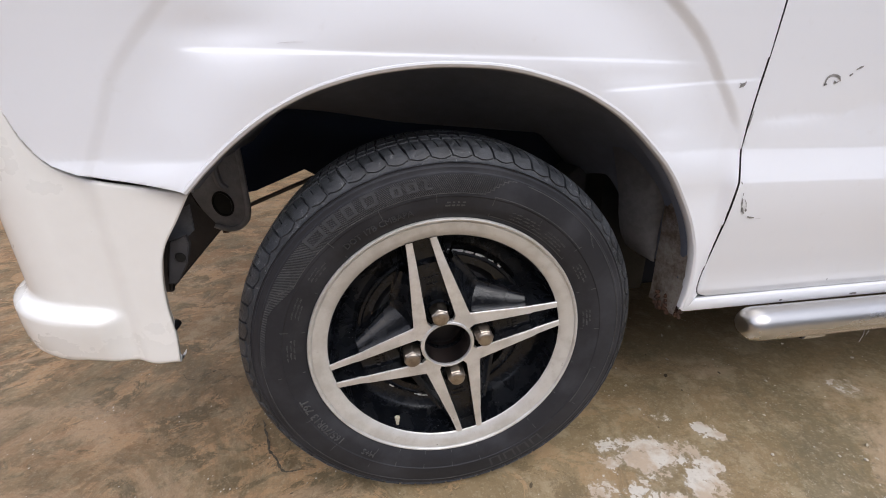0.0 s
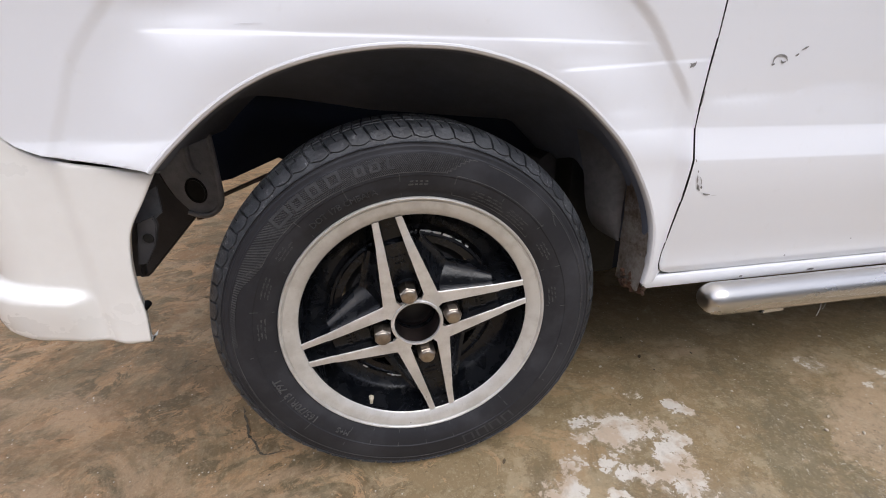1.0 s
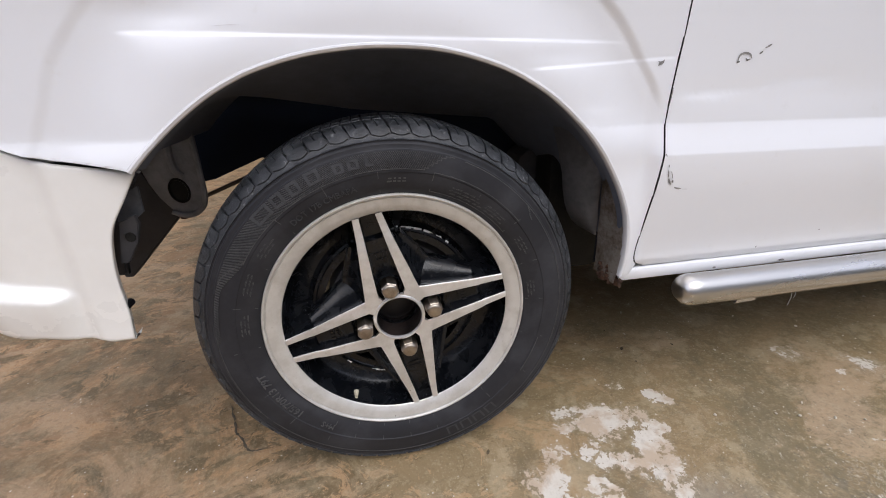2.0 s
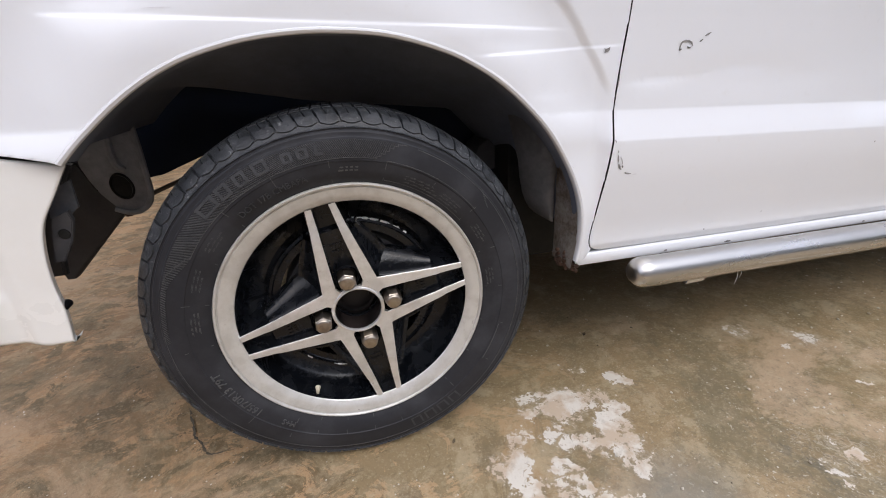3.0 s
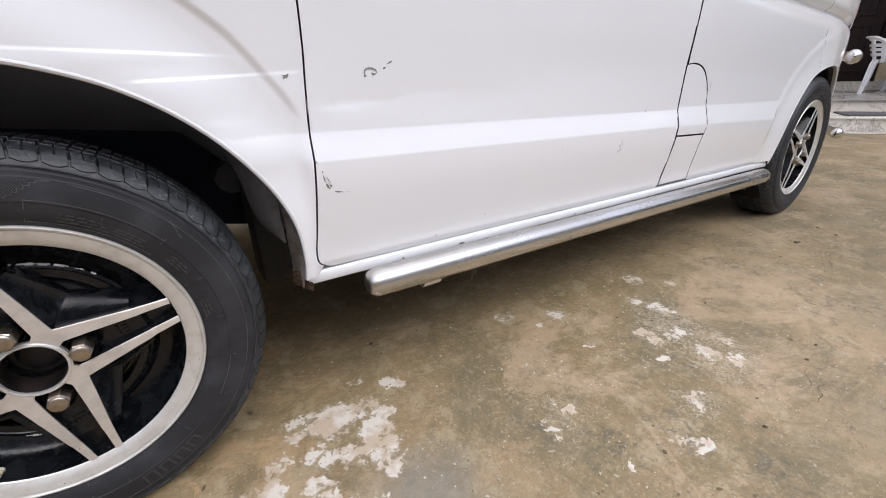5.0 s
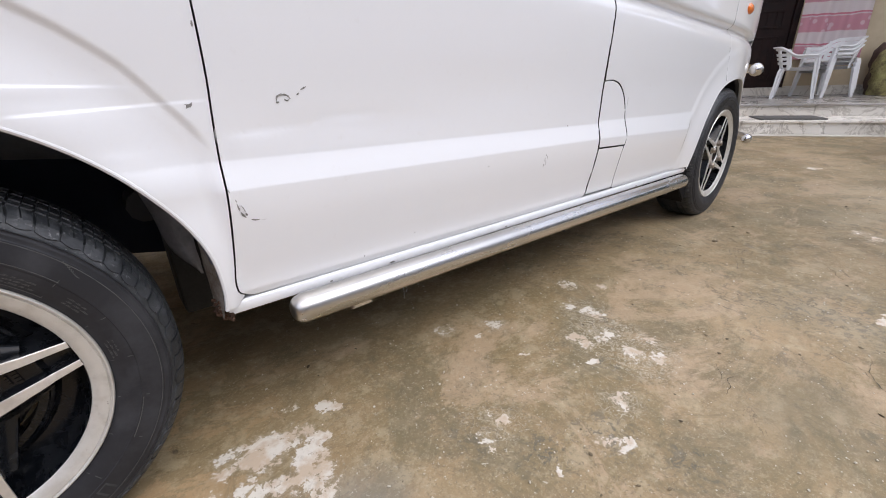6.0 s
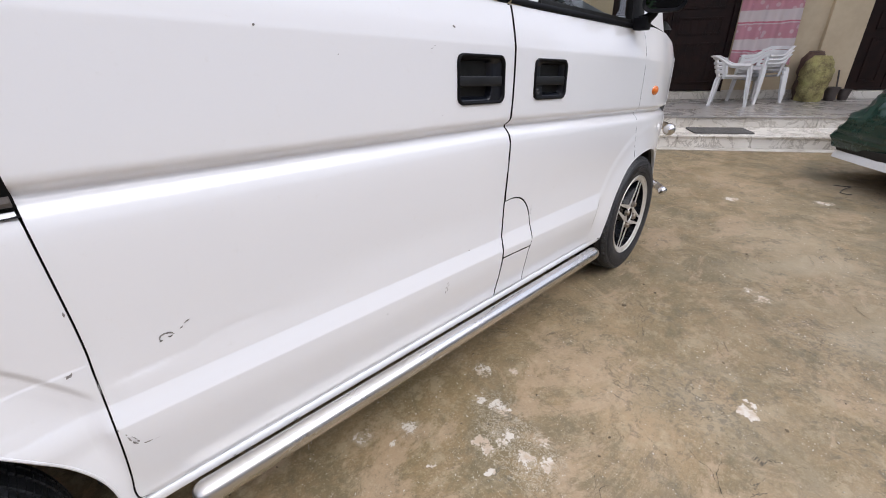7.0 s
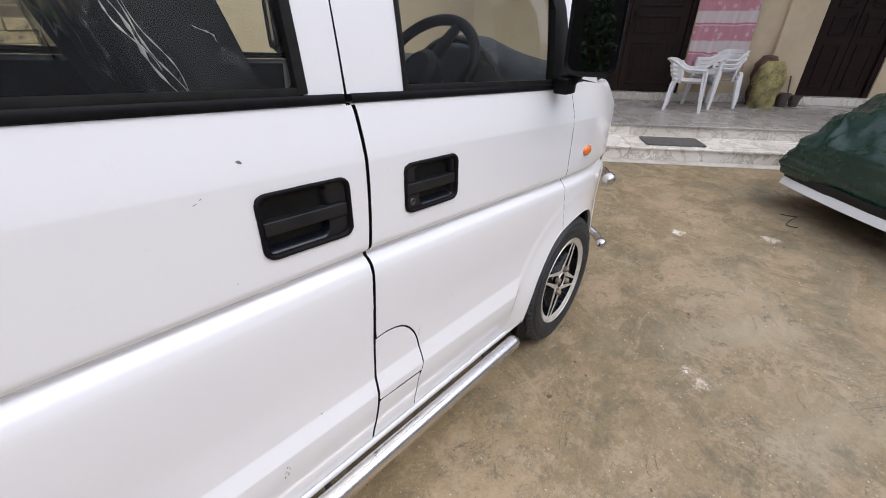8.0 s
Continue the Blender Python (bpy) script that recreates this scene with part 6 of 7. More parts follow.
def nose_plan(z):
    """The plan of the nose from one wing to the other at a height."""
    y0 = side_y(2.73, min(z, 0.94))
    x1 = 2.845 - 0.10 * max(0.0, (z - 0.75)) - 0.02 * max(0, 0.35 - z)
    pts = []
    for a in np.linspace(0, 1, 14):
        q = a * math.pi / 2
        pts.append((2.73 + (x1 - 2.73) * math.sin(q), y0 + 0.20 * (1 - math.cos(q))))
    for y in np.linspace(y0 + 0.24, FAR / 2, 8):
        pts.append((x1 + 0.01 * (y - y0), y))
    return pts + [(x, FAR - y) for x, y in reversed(pts[:-1])]


rows = [[(x, y, z) for x, y in nose_plan(z)] for z in np.linspace(0.24, 0.95, 22)]
part("nose", grid(rows), PAINT, van, "white front panel of the van")
rows = []
edge = nose_plan(0.95)
for k in np.linspace(0, 1, 6):
    row = []
    for x, y in edge:
        t = abs(y - FAR / 2) / (FAR / 2)
        row.append((x - 0.13 * k * (1 + 0.8 * (x < 2.76)), y * (1 - 0.02 * k) + 0.0155 * k, 0.95 + 0.10 * math.sin(k * math.pi / 2)))
    rows.append(row)
part("bonnet", grid(rows), PAINT, van, "short white bonnet")
rows = []
for k in np.linspace(0, 1, 8):
    z = 1.05 + (ROOF_Z - 1.05) * k
    x = 2.62 - 0.62 * k
    yl = side_y(2.2, z) + 0.02
    rows.append([(x - 0.10 * (abs(s) ** 2), FAR / 2 + s * (FAR / 2 - yl), z) for s in np.linspace(-1, 1, 16)])
part("windscreen", grid(rows), CLEAR, van, "clear windscreen").visible_shadow = False
rows = []
for x in np.linspace(-0.47, 2.0, 20):
    yl = side_y(1.0, ROOF_Z)
    rows.append([(x, FAR / 2 + s * (FAR / 2 - yl), ROOF_Z + 0.10 * (1 - abs(s) ** 3.0) * (1 - 0.5 * abs((x - 0.75) / 1.3) ** 4)) for s in np.linspace(-1, 1, 24)])
part("roof", grid(rows), PAINT, van, "white roof")
rows = []
for z in np.linspace(0.60, ROOF_Z + 0.03, 14):
    x = -0.56 + 0.08 * max(0, z - 0.9)
    yl = side_y(-0.40, min(z, ROOF_Z)) + 0.03
    rows.append([(x + 0.05 * abs(s) ** 6, FAR / 2 + s * (FAR / 2 - yl), z) for s in np.linspace(-1, 1, 18)])
part("tailgate", grid(rows), PAINT, van, "white tailgate")
rows = [[(-0.568 + 0.08 * max(0, z - 0.9), FAR / 2 + s * 0.55, z) for s in (-1, -0.5, 0, 0.5, 1)] for z in (1.18, 1.4, 1.64)]
part("rear_window", grid(rows), GLASS, van, "tinted tailgate window")
for sgn in (0, 1):
    ym = lambda y: FAR - y if sgn else y
    part("head_lamp", grid([[(2.75 + 0.09 * math.sin(a) + 0.004, ym(0.17 + 0.20 * (1 - math.cos(a))), z) for a in np.linspace(0.3, 1.5, 8)] for z in (0.66, 0.76, 0.86)]), CLEAR, van, "clear head lamp lens")
bars = part("bull_bar", tube(smooth_line([(2.800, 0.100, 0.620), (2.87, 0.16, 0.625), (2.91, 0.30, 0.63), (2.92, FAR / 2, 0.63), (2.91, FAR - 0.30, 0.63), (2.87, FAR - 0.16, 0.625), (2.80, FAR - 0.10, 0.62)], 5), 0.021, 16), CHROME, van,
            "polished steel guard bars with round ends")
part("bar", tube(smooth_line([(2.805, 0.078, 0.300), (2.86, 0.13, 0.305), (2.90, 0.26, 0.31), (2.91, FAR / 2, 0.31), (2.90, FAR - 0.26, 0.31), (2.86, FAR - 0.13, 0.305), (2.805, FAR - 0.078, 0.30)], 5), 0.019, 16), CHROME, bars)
for y in (0.45, FAR - 0.45):
    part("upright", tube([(2.915, y, 0.31), (2.92, y, 0.63)], 0.016, 12), CHROME, bars)
    part("stay", tube([(2.78, y, 0.34), (2.91, y, 0.32)], 0.012, 10), CHROME, bars)
for x, y, z, r in ((2.790, 0.093, 0.620, 0.030), (2.795, 0.068, 0.300, 0.024), (2.79, FAR - 0.093, 0.62, 0.03), (2.795, FAR - 0.068, 0.30, 0.024)):
    bm = bmesh.new()
    bmesh.ops.create_uvsphere(bm, u_segments=24, v_segments=14, radius=r)
    bm.transform(Matrix.Diagonal((1.25, 1.0, 1.0, 1)))
    part("end_cap", bm, CHROME, bars).matrix_basis = pose(x, y, z, 0, 0, 20)

# ---- cabin ----
def seat(x, y, label):
    ob = part("seat", boxed((x, y - 0.24, 0.62), (x + 0.46, y + 0.24, 0.80), 0.05, 3), SEAT, van, label)
    back = boxed((-0.085, -0.24, 0.0), (0.085, 0.24, 0.60), 0.06, 4)
    for v in back.verts:
        k = abs(v.co.y) / 0.24
        v.co.x += 0.03 * k * k
        v.co.y *= 1 - 0.18 * max(0, v.co.z - 0.3)
    back.transform(pose(x + 0.00, y, 0.76, 0, -19, 0))
    part("backrest", back, SEAT, ob, "dark grey cloth backrest")
    head = boxed((-0.045, -0.13, 0.0), (0.045, 0.13, 0.19), 0.04, 3)
    head.transform(pose(x - 0.20, y, 1.30, 0, -19, 0))
    part("headrest", head, SEAT, ob)
    part("base", boxed((x + 0.03, y - 0.20, 0.36), (x + 0.42, y + 0.20, 0.63), 0.02), DASH, ob)
    return ob


def film_wrap(ob, x, y, seed):
    """Creased clear film left on a new seat."""
    plan = smooth_line([(0.11, -0.250), (0.0, -0.258), (-0.075, -0.254), (-0.100, -0.215), (-0.104, 0.0), (-0.100, 0.215), (-0.075, 0.254), (0.11, 0.250)], 10)
    rows = []
    for i, (dx, dy) in enumerate(plan):
        row = []
        for k in np.linspace(0, 1, 60):
            z = 0.80 + 0.56 * k
            t = i / len(plan) * 7
            w = 0.016 * (1 - abs(noise.noise(Vector((t * 1.6 + k * 1.2, k * 2.0, seed))))) ** 8 + 0.006 * (1 - abs(noise.noise(Vector((t * 5 + k * 4, k * 4, seed + 3))))) ** 6
            shrink = 1 - 0.14 * k - 0.45 * k ** 7
            g = 1 + w / 0.15
            row.append((x - 0.344 * (z - 0.76) + dx * shrink * g, y + dy * shrink * g, z))
        rows.append(row)
    return part("film", grid(rows), FILM, ob, "creased clear plastic film over the seat")


def film_material():
    n = Nodes("creased_film")
    n.t.nodes.remove(n.bsdf)
    tr, gl, ms = (n.t.nodes.new(k) for k in ("ShaderNodeBsdfTransparent", "ShaderNodeBsdfGlossy", "ShaderNodeMixShader"))
    tr.inputs[0].default_value = (0.93, 0.93, 0.93, 1)
    gl.inputs["Roughness"].default_value = 0.09
    n.link(n.gloss(0.035), ms.inputs[0])
    n.link(tr.outputs[0], ms.inputs[1])
    n.link(gl.outputs[0], ms.inputs[2])
    n.link(ms.outputs[0], n.t.nodes["Material Output"].inputs[0])
    return n.mat


FILM = film_material()
s1 = seat(1.33, 0.42, "dark grey driver seat still wrapped in clear film")
film_wrap(s1, 1.33, 0.42, 1.7)
# whitish tubes stand for the glints along the film's folds
FILM_GLINT = simple("film_fold_glint", (0.50, 0.52, 0.53), (0.75, 0.76, 0.76), 40, 0.25, bump=0.3, dist=0.001)
for i, (x0, z0, x1, z1, r) in enumerate(((1.098, 1.275, 1.160, 1.140, 0.0021), (1.108, 1.275, 1.166, 1.145, 0.0012), (1.090, 1.275, 1.140, 1.180, 0.0014), (1.120, 1.262, 1.172, 1.150, 0.0010), (1.196, 1.236, 1.232, 1.212, 0.0011))):
    line = [(x0 + (x1 - x0) * k + 0.004 * math.sin(7 * k + i), 0.150 + 0.006 * math.sin(3 * k + i), z0 + (z1 - z0) * k) for k in np.linspace(0, 1, 14)]
    part("crease", tube(line, [max(0.0003, 1.5 * r * math.sin(math.pi * (j + 0.5) / 14) * (0.55 + 0.45 * math.sin(j * 2.1 + i))) for j in range(14)], 6), FILM_GLINT, s1)
s2 = seat(1.46, FAR - 0.42, "dark grey passenger seat still wrapped in clear film")
film_wrap(s2, 1.46, FAR - 0.42, 5.1)
bench = part("rear_bench", boxed((0.20, 0.20, 0.60), (0.62, FAR - 0.20, 0.80), 0.05, 3), SEAT, van, "dark grey rear bench")
b = boxed((-0.06, 0.20, 0.0), (0.06, FAR - 0.20, 0.50), 0.05, 3)
b.transform(pose(0.20, 0, 0.76, 0, -14, 0))
part("backrest", b, SEAT, bench)
dash = []
for y in np.linspace(0.10, FAR - 0.10, 24):
    hump = 0.085 * math.exp(-((y - 0.42) / 0.17) ** 4)
    dash.append([(2.28, y, 0.55), (2.14, y, 0.72), (2.07, y, 0.94), (2.08, y, 1.07 + hump), (2.16, y, 1.115 + hump), (2.30, y, 1.115 + hump * 0.5), (2.52, y, 1.10), (2.60, y, 1.07)])
dashboard = part("dashboard", grid(dash), DASH, van, "grey plastic dashboard with a cowl over the dials", sharp=60)
part("cowl", tube([(2.09, 0.42 + 0.16 * math.cos(a), 1.09 + 0.10 * math.sin(a)) for a in np.linspace(0, math.pi, 16)], 0.012, 8), DASH, dashboard)
part("floor_mat", boxed((0.42, 0.10, 0.362), (2.25, FAR - 0.10, 0.375)), SEAT, van)
for y in (0.62, 0.98):
    part("air_vent", boxed((2.085, y - 0.06, 0.90), (2.10, y + 0.06, 0.96), 0.006), BLACK_TRIM, dashboard)
ring = tube([(0.185 * math.cos(a), 0.185 * math.sin(a), 0.0) for a in np.linspace(0, 2 * math.pi, 49)], 0.0165, 12, caps=False)
WT = pose(1.925, 0.42, 1.098, 0, -52, 0)
ring.transform(WT)
steer = part("steering_wheel", ring, BLACK_TRIM, van, "black three-spoke steering wheel")
hub = lathe([(0.0, -0.035), (0.05, -0.035), (0.07, -0.02), (0.07, 0.02), (0.0, 0.02)], 24)
hub.transform(WT @ Matrix.Rotation(radians(-90), 4, "X"))
part("hub", hub, BLACK_TRIM, steer)
for a in (200, 340, 90):
    sp = tube([(0.05 * math.cos(radians(a)), 0.05 * math.sin(radians(a)), 0.0), (0.18 * math.cos(radians(a)), 0.18 * math.sin(radians(a)), 0.0)], [0.022, 0.014], 10)
    sp.transform(WT)
    part("spoke", sp, BLACK_TRIM, steer)
col = tube([WT @ Vector((0, 0, -0.02)), WT @ Vector((0, 0, -0.30))], 0.035, 14)
part("column", col, BLACK_TRIM, steer)
part("lining", boxed((-0.45, 0.28, 1.735), (1.95, FAR - 0.28, 1.74)), PLASTIC, van, "pale roof lining")
part("rear_view_mirror", boxed((1.98, FAR / 2 - 0.11, 1.52), (2.00, FAR / 2 + 0.11, 1.59), 0.01), BLACK_TRIM, van, "black rear-view mirror on the windscreen")
far_mirror = part("door_mirror", tube([(2.095, FAR - 0.045, 1.092), (2.085, FAR + 0.02, 1.135)], 0.022, 12), BLACK_TRIM, van, "black door mirror on a stout foot")
MF = Matrix.Translation((0, FAR, 0)) @ Matrix.Diagonal((1, -1, 1, 1)) @ MT
bm = grid([[MF @ Vector((x, y * s, z * s)) for y, z in round_rect(-0.078, -0.112, 0.078, 0.112, 0.034, 6)] for x, s in ((-0.004, 0.94), (-0.012, 1.0), (0.004, 1.0), (0.035, 0.93), (0.058, 0.72), (0.068, 0.35))], close_v=True)
bm.faces.new(list(bm.verts)[-24:])
part("housing", bm, BLACK_TRIM, far_mirror, sharp=50)
bm = bmesh.new()
bm.faces.new([bm.verts.new(MF @ Vector((-0.003, y * 0.94, z * 0.94))) for y, z in round_rect(-0.078, -0.112, 0.078, 0.112, 0.034, 6)])
part("mirror_glass", bm, MIRROR, far_mirror, smooth=False)


# ---- the yard ----
bm = bmesh.new()
xs = np.concatenate([np.linspace(-60, -2, 12), np.linspace(-1.5, 5.5, 120), np.linspace(6, 60, 12)])
ys = np.concatenate([np.linspace(-60, -2.5, 12), np.linspace(-2, 2, 70), np.linspace(2.5, 60, 12)])
rows = []
for x in xs:
    rows.append([(x, y, 0.0015 * noise.noise(Vector((x * 1.5, y * 1.5, 0))) - 0.001) for y in ys])
grid(rows, bm=bm)
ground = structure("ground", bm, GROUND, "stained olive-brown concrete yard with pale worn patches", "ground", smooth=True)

# the house stands turned to the van: origin at the foot of its steps
HX, HY = Vector((0.55, -0.835, 0)).normalized(), Vector((0.835, 0.55, 0)).normalized()
HOUSE = Matrix(((HX.x, HY.x, 0, 5.74), (HX.y, HY.y, 0, 0.28), (0, 0, 1, 0), (0, 0, 0, 1)))
U0, U1, WALL_N = -2.6, 4.6, 2.25


def house_part(name, bm, material, parent=None, label="", category="", kind="structure", smooth=False):
    ob = new(name, mesh_of(name, bm, material, smooth))
    if parent:
        ob.parent = parent
        return tagged(ob, label)
    ob.matrix_world = HOUSE
    return tagged(ob, label, category, kind=kind)


low_step = house_part("step_1", boxed((U0, 0.012, 0.0), (U1, 0.52, 0.112)), MORTAR, None, "low entrance step clad with veined white marble", "step")
top_step = house_part("porch_floor", boxed((U0, 0.52, 0.0), (U1, WALL_N, 0.232)), MORTAR, None, "raised porch floor clad with grey stone tiles", "porch")
rng = random.Random(3)
u = U0
while u < U1:
    w = 0.55 + 0.25 * rng.random()
    e = min(u + w, U1) - 0.004
    house_part("tile", boxed((u, 0.0, 0.002), (e, 0.012, 0.112), 0.001, 1), MARBLE, low_step)
    house_part("tile", boxed((u, -0.018, 0.112), (e, 0.519, 0.132), 0.003, 1), MARBLE, low_step)
    house_part("tile", boxed((u + 0.1, 0.506, 0.1325), (e + 0.1, 0.5195, 0.232), 0.001, 1), MARBLE, top_step)
    house_part("tile", boxed((u + 0.1, 0.488, 0.232), (e + 0.1, 0.80, 0.254), 0.003, 1), GREY_TILE, top_step)
    for r in range(4):
        house_part("tile", boxed((u + 0.1, 0.804 + r * 0.36, 0.232), (e + 0.1, 1.160 + r * 0.36, 0.252), 0.001, 1), GREY_TILE, top_step)
    u += w
PF = 0.253
house_part("apron", boxed((U0, -0.14, 0.0), (U1, -0.001, 0.004), 0.001, 1), PALE_CEMENT, low_step, "pale cement strip at the foot of the step")
wall = bmesh.new()
D1, D2 = (-1.20, 0.44), (1.95, 2.88)
for a, b in ((U0 - 1.5, D1[0]), (D1[1], D2[0]), (D2[1], U1 + 1.0)):
    add_box(wall, (a, WALL_N, 0.0), (b, WALL_N + 0.25, 3.2))
for a, b in (D1, D2):
    add_box(wall, (a, WALL_N, 2.45), (b, WALL_N + 0.25, 3.2))
add_box(wall, (1.50, WALL_N - 0.06, 0.0), (1.93, WALL_N, 3.2))
house_part("wall_house", wall, CREAM, None, "cream plastered house wall behind the porch", "wall")
# unseen slab; how far it overhangs sets the shade on the porch
house_part("ceiling", boxed((U0 - 1.0, 0.75, 3.2), (U1 + 1.0, WALL_N + 0.25, 3.4)), CREAM, None, "plain unseen porch ceiling slab, overhang set for shade", "ceiling")
house_part("baseboard", boxed((D1[1], WALL_N - 0.014, PF), (1.50, WALL_N, PF + 0.12)), MARBLE, None, "marble skirting along the house wall", "trim")


def house_door(name, u0, u1, leaves):
    ob = house_part(name, boxed((u0, WALL_N + 0.10, PF), (u1, WALL_N + 0.13, 2.45)), WOOD, None, "dark stained wooden double door with carved panels", "door")
    for x in (u0, u1 - 0.07):
        house_part("jamb", boxed((x, WALL_N + 0.02, PF), (x + 0.07, WALL_N + 0.10, 2.45), 0.006), WOOD, ob)
    house_part("threshold", boxed((u0 - 0.02, WALL_N - 0.06, PF), (u1 + 0.02, WALL_N + 0.10, PF + 0.10), 0.004), MARBLE, ob, "pale marble threshold")
    w = (u1 - u0 - 0.14) / leaves
    for k in range(leaves):
        a = u0 + 0.07 + k * w
        house_part("leaf", boxed((a + 0.004, WALL_N + 0.055, PF + 0.105), (a + w - 0.004, WALL_N + 0.10, 2.43), 0.004), WOOD, ob)
        for j, (z0, z1) in enumerate(((0.46, 1.00), (1.10, 1.32), (1.42, 2.32))):
            m = 0.09
            fr = bmesh.new()
            add_box(fr, (a + m, WALL_N + 0.040, z0), (a + w - m, WALL_N + 0.055, z0 + 0.025), 0.004)
            add_box(fr, (a + m, WALL_N + 0.040, z1 - 0.025), (a + w - m, WALL_N + 0.055, z1), 0.004)
            add_box(fr, (a + m, WALL_N + 0.040, z0), (a + m + 0.025, WALL_N + 0.055, z1), 0.004)
            add_box(fr, (a + w - m - 0.025, WALL_N + 0.040, z0), (a + w - m, WALL_N + 0.055, z1), 0.004)
            n = 5
            for q in range(n):
                c = a + m + 0.03 + (w - 2 * m - 0.06) * (q + 0.5) / n
                add_box(fr, (c - 0.017, WALL_N + 0.046, z0 + 0.03), (c + 0.017, WALL_N + 0.055, z1 - 0.03), 0.003)
            house_part("panel", fr, WOOD, ob)
        house_part("door_handle", tube([(a + (0.06 if k % 2 else w - 0.06), WALL_N + 0.03, 1.20), (a + (0.06 if k % 2 else w - 0.06), WALL_N + 0.03, 1.36)], 0.010, 8), WOOD, ob, "dark door pull")
    return ob


house_door("door_1", *D1, 2)
house_door("door_2", *D2, 2)

# pink striped cloth hung beside the door
rows = []
for i, x in enumerate(np.linspace(0.42, 1.11, 70)):
    col = []
    for z in np.linspace(0.70, 2.75, 40):
        k = (2.75 - z) / 2.1
        fold = 0.030 * math.sin(x * 34 + 1.2 * math.sin(z * 2)) * (0.4 + 0.6 * k) + 0.02 * noise.noise(Vector((x * 3, z * 1.5, 2)))
        col.append((x + 0.03 * k * math.sin(x * 5) + 0.16 * k * (x - 0.42) - 0.02 * k, WALL_N - 0.075 + fold, z + 0.01 * math.sin(x * 20)))
    rows.append(col)
bm = grid(rows)
curtain = new("curtain", mesh_of("curtain", bm, PINK_CLOTH, True, 80))
curtain.matrix_world = HOUSE
tagged(curtain, "pink and white striped cloth curtain hung on the house wall", "curtain")
rod = new("curtain_rod", mesh_of("curtain_rod", tube([(0.34, WALL_N - 0.07, 2.74), (1.20, WALL_N - 0.07, 2.74)], 0.012, 10), NUT))
rod.matrix_world = HOUSE
tagged(rod, "thin metal curtain rod above the cloth", "curtain rod")


# white plastic garden chairs
def garden_chair(m, label):
    ch = thing("garden_chair", label, "chair", m, "plastic chairs on the porch")

    def hoop(t, z, out=0.0):
        """A place on the band that runs from one arm round the back to the other."""
        a = math.pi * t
        y = 0.20 - 0.45 * math.sin(a) ** 0.75
        return Vector((-(0.275 + out) * math.copysign(abs(math.cos(a)) ** 0.6, math.cos(a)), y - out * math.sin(a) - 0.10 * max(0.0, z - 0.45) * math.sin(a) / 0.3, z))

    for sx in (-1, 1):
        for sy in (-1, 1):
            top = 0.44 if sy < 0 else 0.60
            path = [(sx * 0.255, sy * 0.20, top), (sx * 0.262, sy * 0.215, 0.40), (sx * 0.275, sy * 0.235, 0.18), (sx * 0.290, sy * 0.255, 0.0)]
            rows = [[(x + a * k, y + b * k, z) for a, b in ((-1, -1.6), (1, -1.6), (1, -0.5), (0.35, 0.0), (1, 0.5), (1, 1.6), (-1, 1.6))] for (x, y, z), k in zip(path, (0.022, 0.021, 0.018, 0.014))]
            bm = grid(rows, close_v=True)
            bm.faces.new(list(bm.verts)[-7:])
            bm.faces.new(list(bm.verts)[:7][::-1])
            part("leg", bm, PLASTIC, ch, sharp=30)
    rows = []
    for y in np.linspace(-0.22, 0.24, 12):
        rows.append([(x, y, 0.420 + 0.03 * (x / 0.24) ** 4 - 0.015 * math.cos(x * 6) + (-0.02 if y > 0.22 else 0)) for x in np.linspace(-0.25, 0.25, 14)])
    bm = grid(rows)
    bmesh.ops.solidify(bm, geom=bm.faces[:], thickness=0.012)
    part("seat", bm, PLASTIC, ch)
    bm = grid([[(x, 0.235, z) for x in np.linspace(-0.25, 0.25, 9)] for z in (0.36, 0.405)])
    bmesh.ops.solidify(bm, geom=bm.faces[:], thickness=0.010)
    part("apron", bm, PLASTIC, ch)
    # the band: high over the back, falling to the arms
    rows = []
    for t in np.linspace(0.0, 1.0, 40):
        z = 0.625 + 0.125 * smooth01((math.sin(math.pi * t) - 0.35) / 0.5)
        rows.append([hoop(t, z + dz, o) for dz, o in ((-0.045, -0.004), (0.0, -0.004), (0.010, 0.006), (0.008, 0.034), (-0.006, 0.042), (-0.014, 0.036), (-0.008, 0.014), (-0.045, 0.010))])
    bm = grid(rows, close_v=True)
    bm.faces.new(list(bm.verts)[:8])
    bm.faces.new(list(bm.verts)[-8:])
    part("top_rail", bm, PLASTIC, ch, "curved band round back and arms", sharp=40)
    for z, h in ((0.640, 0.034), (0.580, 0.034), (0.515, 0.040)):
        rows = [[hoop(t, z + dz, o) for dz, o in ((-h / 2, 0.0), (h / 2, 0.0), (h / 2, 0.010), (-h / 2, 0.010))] for t in np.linspace(0.22, 0.78, 24)]
        part("slat", grid(rows, close_v=True), PLASTIC, ch)
    for t in (0.22, 0.36, 0.64, 0.78):
        rows = [[hoop(t + dt, z, o) for dt, o in ((-0.022, 0.001), (0.022, 0.001), (0.022, 0.012), (-0.022, 0.012))] for z in np.linspace(0.42, 0.72, 6)]
        part("stile", grid(rows, close_v=True), PLASTIC, ch)
    return ch


first = garden_chair(HOUSE @ pose(0.30, 1.55, PF, 0, 0, -112) @ Matrix.Scale(0.78, 4), "white plastic garden armchair standing alone on the porch")
for i in range(3):
    c = copy_thing(first, HOUSE @ pose(0.71 + 0.008 * i, 1.84 + 0.008 * i, PF + 0.046 * i, 0, 0, 112))
    tagged(c, "white plastic garden armchair in a nested stack")

